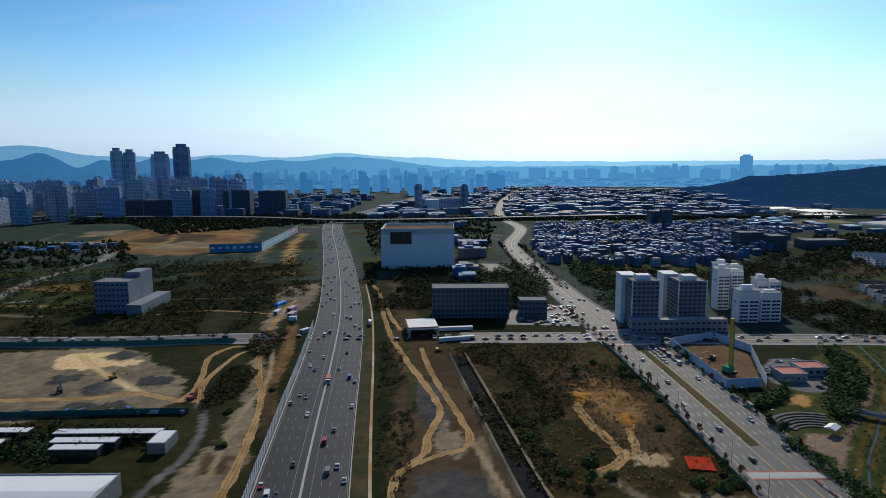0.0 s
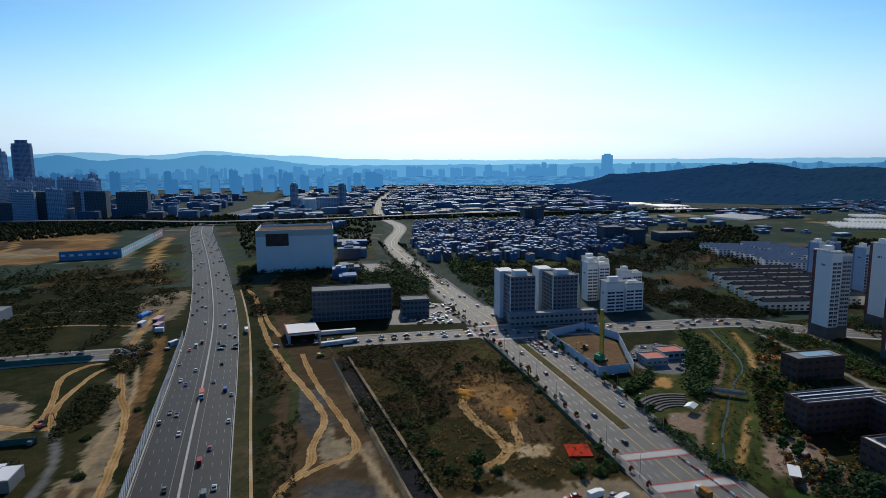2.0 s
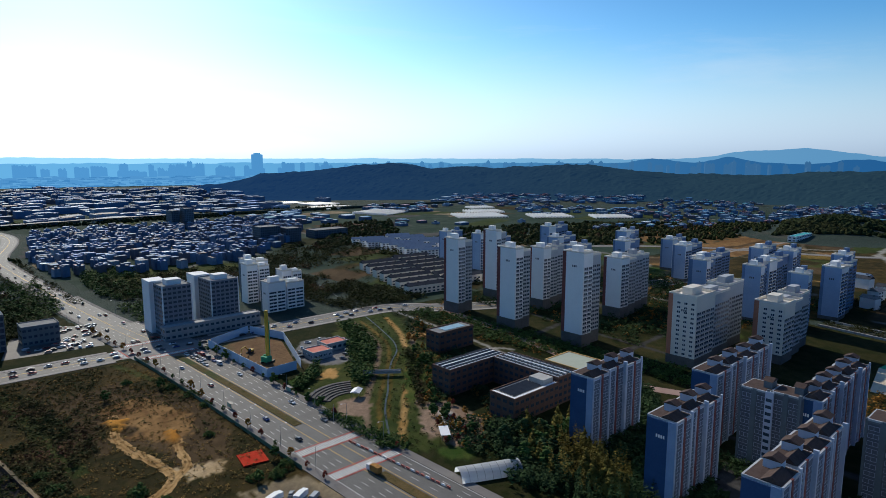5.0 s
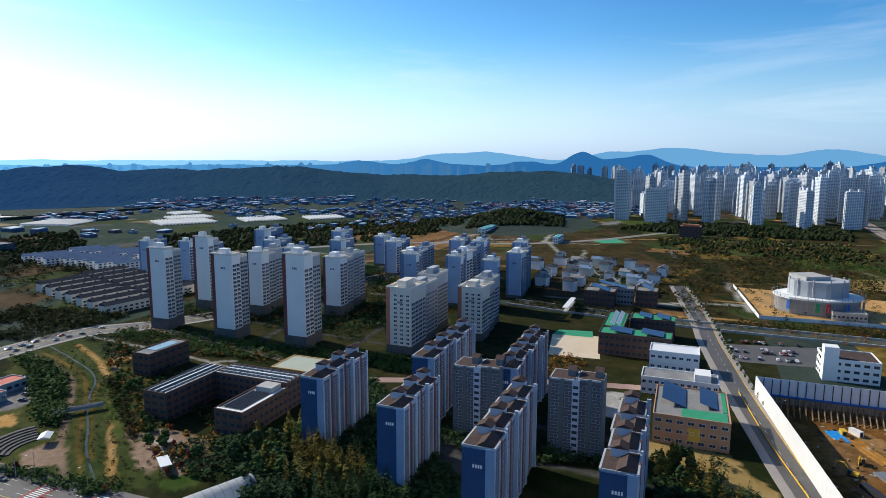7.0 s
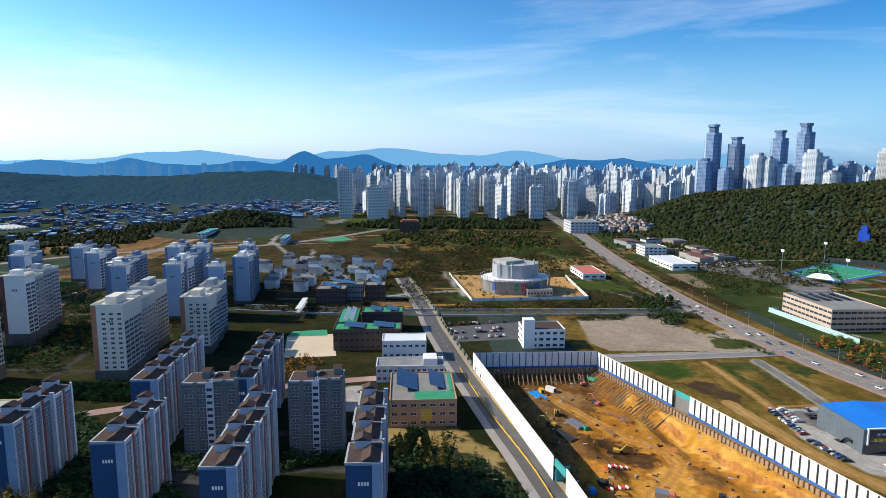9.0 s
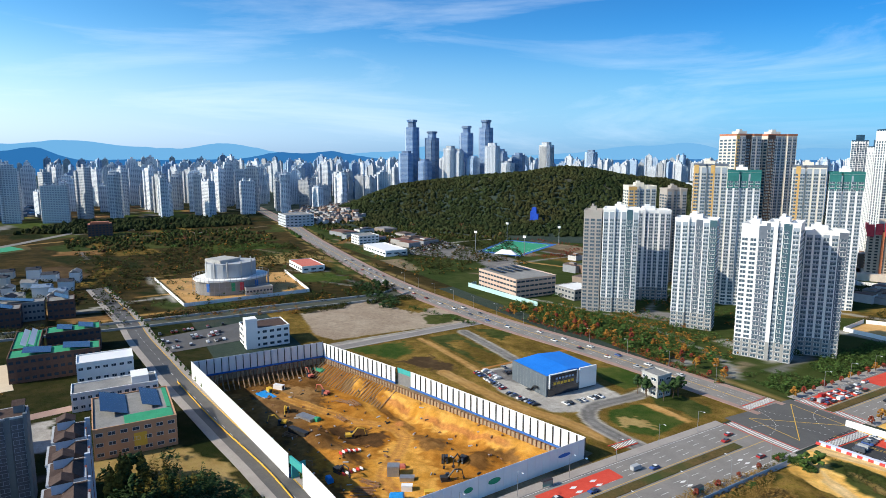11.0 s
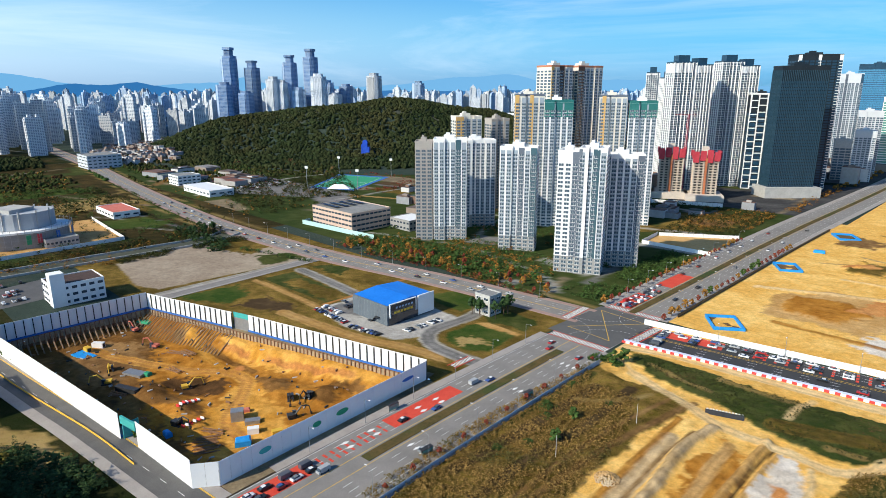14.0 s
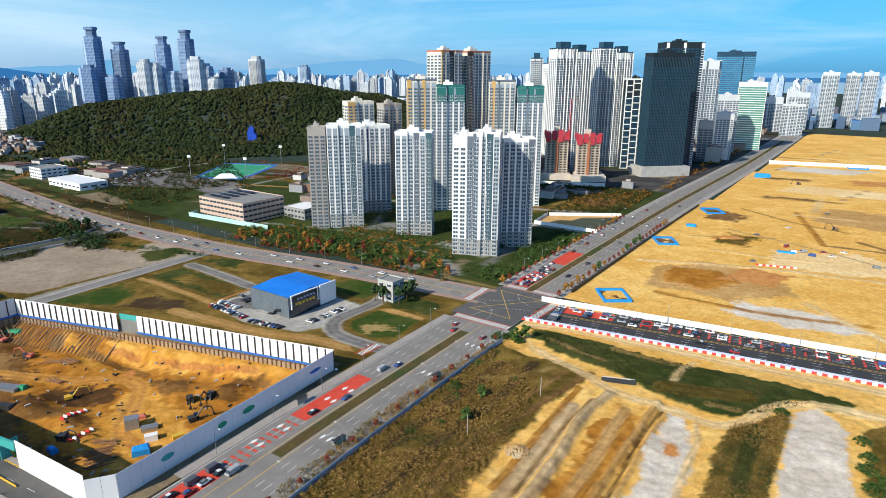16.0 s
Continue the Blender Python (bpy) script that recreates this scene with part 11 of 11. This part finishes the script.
for k in range(420):
    x, y = vr.uniform(690, 880), vr.uniform(-440, -340)
    if inside(x, y, yard):
        far_car(x, y, vr.choice((0, 90)) + vr.uniform(-6, 6))
solid("parked_cars", FAR_CARS, palette_mat("far_car_paint", [(0.75, 0.75, 0.75), (0.03, 0.03, 0.03), (0.7, 0.7, 0.7), (0.2, 0.2, 0.22), (0.05, 0.05, 0.06), (0.3, 0.05, 0.04)], 0.3, False),
      "many small cars far off on roads and yards", "cars", kind="stuff")


# ---- street lamps, poles, shelters ----
LAMP = (Shape().tube((0, 0, 0), (0, 0, 10), 0.12, 0.07, 6).mesh("pole", STEEL), Shape().tube((0, 0, 10), (0, 2.6, 10.5), 0.05, 0.04, 5).mesh("arm", STEEL),
        Shape().box(-0.18, 0.18, 2.4, 3.3, 10.4, 10.55).mesh("lamp_head", PANEL))


def street_lamp(x, y, deg):
    root = thing("street_lamp", "tall grey steel street lamp", "street lamp", (x, y, 0.25), deg, "street lamps")
    for n, me in zip(("pole", "arm", "lamp_head"), LAMP):
        part(n, me, None, root)


for d, turn in ((17.6, 0), (-17.6, 180)):
    for x, y, a in along([p for p in AVENUE if -520 < p[1] < -60], 26, d, 8):
        if not -300 < y < -245:
            street_lamp(x, y, a + turn)
    for x, y, a in along([p for p in AVENUE if 200 < p[1] < 560], 28, d, 8):
        street_lamp(x, y, a + turn)
for x, y, a in along([p for p in CROSS_EAST if p[0] < 125], 30, -14.6, 10):
    street_lamp(x, y, a + 180)
for x, y, a in along([p for p in CROSS_SOUTH if 190 < p[0] < 560], 30, 11, 10):
    street_lamp(x, y, a)
street_lamp(325, -38, 200)
for x, y in ((150, 250), (106, -150), (97, -190)):
    solid("wooden_pole", Shape().tube((0, 0, 0), (0, 0, 9), 0.13, 0.09, 6), CONCRETE, "plain grey utility pole", "pole").location = (x, y, 0)
for x, y in ((139.5, -120), (139.5, -178), (171.5, -132), (121, 300), (154, 300)):
    a = thing("bus_shelter", "small glazed bus shelter with dark roof", "bus shelter", (x, y, 0.28), 90)
    part("roof", Shape().box(-2.6, 2.6, -0.9, 0.9, 2.5, 2.65), DARKSTEEL, a)
    part("back_glass", Shape().box(-2.5, 2.5, 0.75, 0.8, 0.3, 2.4), GREENGLASS, a)
    for q in (-2.4, 2.4):
        part("post", Shape().box(q - 0.05, q + 0.05, 0.7, 0.8, 0, 2.5), DARKSTEEL, a)


# ---- excavation machines and stores ----
def excavator(x, y, z, deg, paint, label):
    root = thing("excavator", label, "excavator", (x, y, z), deg, "excavators")
    for d in (-1.4, 0.7):
        t = Shape()
        pts = [(-2.2, 0.4), (-1.9, 0.0), (1.9, 0.0), (2.2, 0.4), (1.9, 0.9), (-1.9, 0.9)]
        t.add([(a, d, b) for a, b in pts] + [(a, d + 0.7, b) for a, b in pts], [tuple(range(6)), tuple(reversed(range(6, 12)))] + [(i, (i + 1) % 6, 6 + (i + 1) % 6, 6 + i) for i in range(6)])
        part("track", t, DARKSTEEL, root)
    part("house", Shape().box(-2.4, 0.6, -1.4, 1.4, 1.1, 2.3), paint, root)
    part("cab", Shape().box(0.0, 1.6, 0.3, 1.4, 1.1, 3.1), GLASS, root)
    part("boom", Shape().tube((0.8, -0.3, 1.8), (3.6, -0.3, 5.2), 0.38, 0.32, 5).tube((3.6, -0.3, 5.2), (6.6, -0.3, 4.6), 0.32, 0.24, 5), paint, root)
    part("arm", Shape().tube((6.6, -0.3, 4.8), (7.4, -0.3, 1.6), 0.24, 0.2, 5), paint, root)
    part("bucket", Shape().add([(6.9, -0.8, 1.6), (8.0, -0.8, 1.4), (7.4, -0.8, 0.4), (6.9, 0.2, 1.6), (8.0, 0.2, 1.4), (7.4, 0.2, 0.4)], [(0, 1, 2), (3, 5, 4), (0, 2, 5, 3), (1, 4, 5, 2), (0, 3, 4, 1)]), DARKSTEEL, root)


for x, y, deg, m, lab in ((222, -116, 150, DARKSTEEL, "dark crawler excavator on the pit floor"), (207, -108, 250, DARKSTEEL, "dark crawler excavator beside the hoarding"), (217, -122, 120, DARKSTEEL, "dark crawler excavator on a clay heap"), (236, -72, 200, DARKSTEEL, "dark crawler excavator near the gate"), (309, -70, 160, CRANEYEL, "yellow crawler excavator on brown earth"),
                          (296, -64, 60, CRANEYEL, "yellow crawler excavator beside stores"), (323, -96, 30, REDTILE, "red crawler excavator in the pit"), (269, -90, 250, CRANEYEL, "yellow crawler excavator in a hollow"),
                          (351, -96, 10, REDTILE, "red crawler excavator by the struts")):
    excavator(x, y, pit_depth(x, y) - 0.1, deg, m, lab)
BLUETARP = mat("blue_tarpaulin", (0.012, 0.24, 0.68), (0.03, 0.32, 0.78), 0.5, 0.5, bump=0.4)


def store(name, label, x, y, lx, ly, h, deg, m, cat="store"):
    z = pit_depth(x, y) if inside(x, y, PIT) else 0.05
    root = thing(name, label, cat, (x, y, z), deg)
    if m in (BLUETARP, REDTILE, GREENPAINT) and h > 0.5:
        a, b, c, d = lx / 2, ly / 2, lx * 0.4, ly * 0.3
        s = Shape().add([(-a, -b, -0.5), (a, -b, -0.5), (a, b, -0.5), (-a, b, -0.5), (-a * 0.97, -b * 0.96, h * 0.72), (a * 0.97, -b * 0.96, h * 0.66), (a * 0.97, b * 0.96, h * 0.74), (-a * 0.97, b * 0.96, h * 0.7), (-c, -d, h), (c, -d, h * 0.94), (c, d, h * 0.98), (-c, d, h)],
                        [(0, 1, 5, 4), (1, 2, 6, 5), (2, 3, 7, 6), (3, 0, 4, 7), (4, 5, 9, 8), (5, 6, 10, 9), (6, 7, 11, 10), (7, 4, 8, 11), (8, 9, 10, 11)])
        part("sheet", s, m, root)
        return
    part("body", Shape().box(-lx / 2, lx / 2, -ly / 2, ly / 2, -0.5, h), m, root)
    if h > 1:
        part("lid", Shape().box(-lx * 0.52, lx * 0.52, -ly * 0.52, ly * 0.52, h, h + 0.12), m, root)
        part("door", Shape().box(-lx / 2 - 0.05, -lx / 2, -ly * 0.3, ly * 0.3, 0.1, h * 0.85), DARKSTEEL if m is not DARKSTEEL else STEEL, root)


store("container", "grey steel container on the pit floor", 224, -92, 5, 4, 4.2, 60, STEEL, "container")
store("container", "low grey container beside a taller one", 217, -95, 6, 3, 1.4, 60, STEEL, "container")
store("tarpaulin_cover", "stack under a bright blue tarpaulin", 204, -84, 6, 4, 3.0, 60, BLUETARP, "stack")
store("tarpaulin_cover", "red and blue covered stack", 228, -97, 5, 2.4, 1.6, 60, REDTILE, "stack")
store("tarpaulin_cover", "small stack under a blue tarpaulin", 231, -66, 4, 2.5, 2.2, 0, BLUETARP, "stack")
store("site_cabin", "white site cabin on the pit floor", 209, -91, 4.4, 2.6, 2.2, 60, PANEL, "cabin")
store("tarpaulin_cover", "blue covered pump beside the hoarding", 196, -99, 4, 2.2, 1.6, 80, BLUETARP, "stack")
store("container", "yellow machine box beside the hoarding", 201, -97, 4, 2.2, 1.8, 70, CRANEYEL, "container")
store("container", "dark open container in the pit", 281, -68, 12, 2.8, 2.6, 24, DARKSTEEL, "container")
store("steel_sheet", "stack of pale steel sheets", 297, -77, 11, 5, 0.9, 24, STEEL, "stack")
store("tarpaulin_cover", "green cover on the pale steel sheets", 292, -81, 3, 3, 1.6, 24, GREENPAINT, "stack")
store("tarpaulin_cover", "ground sheet of blue tarpaulin", 336, -66, 13, 6, 0.3, 15, BLUETARP, "tarpaulin")
store("pump_truck", "white pump lorry on the pit floor", 343, -75, 6, 2.6, 2.6, 40, PANEL, "pump")
store("pump_truck", "yellow pump on the pit floor", 340, -69, 4, 2.4, 2.2, 10, CRANEYEL, "pump")
store("tarpaulin_cover", "bright green sheeting at the pit corner", 355, -104, 9, 6, 0.6, 20, GREENPAINT, "tarpaulin")
pr = random.Random(9)
for x, y, deg, n in ((217, -75, 60, 12), (211, -72, 65, 9), (222, -80, 40, 6), (196, -76, 50, 5), (288, -92, 10, 6), (306, -100, 25, 6), (282, -64, 30, 7), (300, -104, 10, 8)):
    root = thing("beam_stack", "loose stack of rusty steel beams", "beams", (x, y, pit_depth(x, y)), deg, "beam stacks")
    me = Shape().box(-4.5, 4.5, -0.15, 0.15, 0, 0.3).mesh("beam", RUST)
    for k in range(n):
        part("beam", me, None, root).matrix_basis = pose(pr.uniform(-1, 1), k * 0.6 - n * 0.3, 0.1 + 0.15 * (k % 3), 0, 0, pr.uniform(-12, 12))
root = thing("site_barrier", "line of red and white barriers in the pit", "barrier", group="site barriers")
for k in range(14):
    x, y = (247 + k * 0.6, -77 - k * 1.5) if k < 8 else (233 + (k - 8) * 0.2, -73 - (k - 8) * 1.7)
    part("block", pair[k % 2], None, root).matrix_basis = pose(x, y, pit_depth(x, y), 0, 0, 20)
s = Shape()
for k in range(240):
    x, y = pr.uniform(182, 355), pr.uniform(-150, -40)
    if inside(x, y, PIT):
        s.obox(x, y, pit_depth(x, y) - 0.1, pr.uniform(0.4, 2.6), pr.uniform(0.3, 0.8), pr.uniform(0.3, 0.8), pr.uniform(0, 180), pr.randrange(3))
solid("site_clutter", s, [RUST, CONCRETE, DARKSTEEL], "scattered timber and steel on the pit floor", "clutter", kind="stuff")


# ---- sandy plain ----
def basin(x, y, lx, ly, deg):
    root = thing("settling_basin", "sunken basin edged with bright blue sheeting", "basin", (x, y, 0.06), deg, "settling basins")
    part("sheet", Shape().box(-lx / 2, lx / 2, -ly / 2, -ly / 2 + 1, 0, 1.6).box(-lx / 2, lx / 2, ly / 2 - 1, ly / 2, 0, 1.6).box(-lx / 2, -lx / 2 + 1, -ly / 2 + 1, ly / 2 - 1, 0, 1.6).box(lx / 2 - 1, lx / 2, -ly / 2 + 1, ly / 2 - 1, 0, 1.6), BLUETARP, root, "blue plastic sheeting")
    part("floor", Shape().box(-lx / 2 + 1, lx / 2 - 1, -ly / 2 + 1, ly / 2 - 1, 0, 0.1), BROWN, root, "wet brown earth")


basin(114, -319, 16, 20, 35)
basin(124, -458, 15, 20, 30)
basin(118, -590, 16, 22, 30)
basin(20, -990, 24, 30, 10)
s = Shape()
for k in range(260):
    a, r = pr.uniform(0, 6.28), 4.2 * math.sqrt(pr.random())
    s.clump((87 + r * math.cos(a), -152 + r * math.sin(a), max(0.0, 2.2 - r * 0.5) + 0.1), pr.uniform(0.25, 0.55), 0.8, pr)
solid("rubble_heap", s, PALE, "heap of pale concrete rubble", "rubble", kind="stuff")
root = thing("black_tarpaulin", "black sheeting weighted with white sandbags", "tarpaulin", (76, -221, 0.1), 20)
part("sheet", Shape().add([(-7, -2, 0), (7, -2, 0), (7, 2, 0), (-7, 2, 0), (-7, 0, 1.2), (7, 0, 1.2)], [(0, 1, 5, 4), (2, 3, 4, 5), (1, 2, 5), (3, 0, 4)]), DARKSTEEL, root)
for k in range(12):
    part("sandbag", Shape().clump((-6.5 + k * 1.15, -2.2, 0.3), 0.45, 0.7, pr), PANEL, root)
for x, y, d in ((40, -480, 20), (34, -486, 40), (28, -478, 0), (22, -492, 30), (46, -494, 70), (16, -484, 10), (10, -500, 0), (52, -560, 40), (-10, -470, 0), (60, -440, 20), (30, -640, 0), (-40, -600, 50), (70, -520, 0)):
    car(x, y, d, 0.1, pr.random() < 0.5, "parked on the sandy fill")
store("tarpaulin_cover", "long stack under blue sheeting", 44, -478, 12, 3, 1.2, 10, BLUETARP, "stack")
store("tarpaulin_cover", "stack under blue sheeting by the road", 120, -520, 8, 4, 2.2, 10, BLUETARP, "stack")
store("tarpaulin_cover", "blue and white site stores by the road", 112, -830, 18, 8, 5, 10, BLUETARP, "stack")
root = thing("site_barrier", "line of red and white barriers on the fill", "barrier", group="site barriers")
for k in range(12):
    part("block", pair[k % 2], None, root).matrix_basis = pose(56 - k * 2.0, -433 - k * 0.5, 0.1, 0, 0, 14)
for x, y, deg in ((20, -575, 0), (70, -800, 30)):
    excavator(x, y, 0.1, deg, RUST, "rusty drilling machine on the fill")

# ---- hill landmark and sports ground ----
z0 = max(0.0, terrain(832, -640))
DEEPBLUE = mat("deep_blue_sheeting", (0.008, 0.05, 0.4), (0.02, 0.09, 0.55), 0.12, 0.6, bump=0.5)
root = thing("hill_structure", "bright blue sheeted structure on the wooded hillside", "structure", (832, -640, z0), 40)
part("tower", Shape().box(-4, 4, -4, 4, -6, 20).box(-3, 3, -3, 3, 20, 22).box(-7.5, -4, -3, 4, -6, 11).box(4, 6.5, -3, 3, -6, 15), DEEPBLUE, root)
part("apron", Shape().add([(-22, -26, 0.5 - z0), (18, -26, 0.5 - z0), (8, -4, 6), (-14, -4, 4)], [(0, 1, 2, 3)]), DEEPBLUE, root, "blue sheeting down the slope")
root = thing("stand_canopy", "white tensile canopy beside the pitch", "canopy", (618, -430, 0), 40)
part("fabric", Shape().add([(-14, -5, 4), (14, -5, 4), (14, 5, 4), (-14, 5, 4), (-6, 0, 9), (6, 0, 9)], [(0, 1, 5, 4), (2, 3, 4, 5), (1, 2, 5), (3, 0, 4)]), PANEL, root)
for a, b in ((-13, -4.5), (13, -4.5), (13, 4.5), (-13, 4.5)):
    part("post", Shape().tube((a, b, 0), (a, b, 4.1), 0.2, n=5), STEEL, root)
for x, y in ((610, -452), (668, -556), (742, -520), (680, -425)):
    root = thing("floodlight", "tall floodlight mast of the sports ground", "floodlight", (x, y, 0), 30, "floodlights")
    part("mast", Shape().tube((0, 0, 0), (0, 0, 24), 0.4, 0.25, 6), STEEL, root)
    part("lamp_bank", Shape().box(-2, 2, -0.4, 0.4, 23, 26), PANEL, root)

root = thing("footbridge", "roofed footbridge across the canal", "bridge", (509, 96, 0), 0)
part("deck", Shape().box(-20, 20, -1.8, 1.8, 4.2, 4.8), CONCRETE, root)
part("roof", Shape().box(-20, 20, -2.2, 2.2, 7.6, 8.0), PANEL, root, "pale canopy roof")
for q in (-18, -9, 0, 9, 18):
    for d in (-1.8, 1.6):
        part("post", Shape().box(q - 0.12, q + 0.12, d, d + 0.2, 0 if abs(q) > 12 else 4.2, 7.6), STEEL, root)

PINKWALL = mat("pinkish_cabin_panel", (0.5, 0.32, 0.38), (0.58, 0.4, 0.46), 0.2, 0.7)
for x, y, lx, ly, deg, m, lab in ((-126, 500, 10, 5, 80, PINKWALL, "pinkish site cabin with a flat roof"), (-131, 520, 12, 5, 80, PINKWALL, "long pinkish site cabin"), (-140, 508, 9, 4, 80, PANEL, "white site cabin beside dirt tracks"),
                                  (-146, 540, 16, 4, 75, BLUETARP, "long store under blue sheeting"), (-122, 486, 6, 3, 0, PANEL, "small white site cabin"), (-104, 448, 8, 3, 60, PANEL, "white site cabin on scrub")):
    store("site_cabin", lab, x, y, lx, ly, 3.0, deg, m, "cabin")
for x, y, deg, m, lab in ((-196, 352, 40, CRANEYEL, "yellow excavator in the dusty yard"), (-214, 330, 120, DARKSTEEL, "dark excavator in the dusty yard"), (-136, 318, 60, REDTILE, "red excavator beside the track"), (-4, 400, 20, CRANEYEL, "yellow excavator beside the trench"), (168, 378, 200, CRANEYEL, "yellow excavator inside the hoarded site")):
    excavator(x, y, 0.1, deg, m, lab)
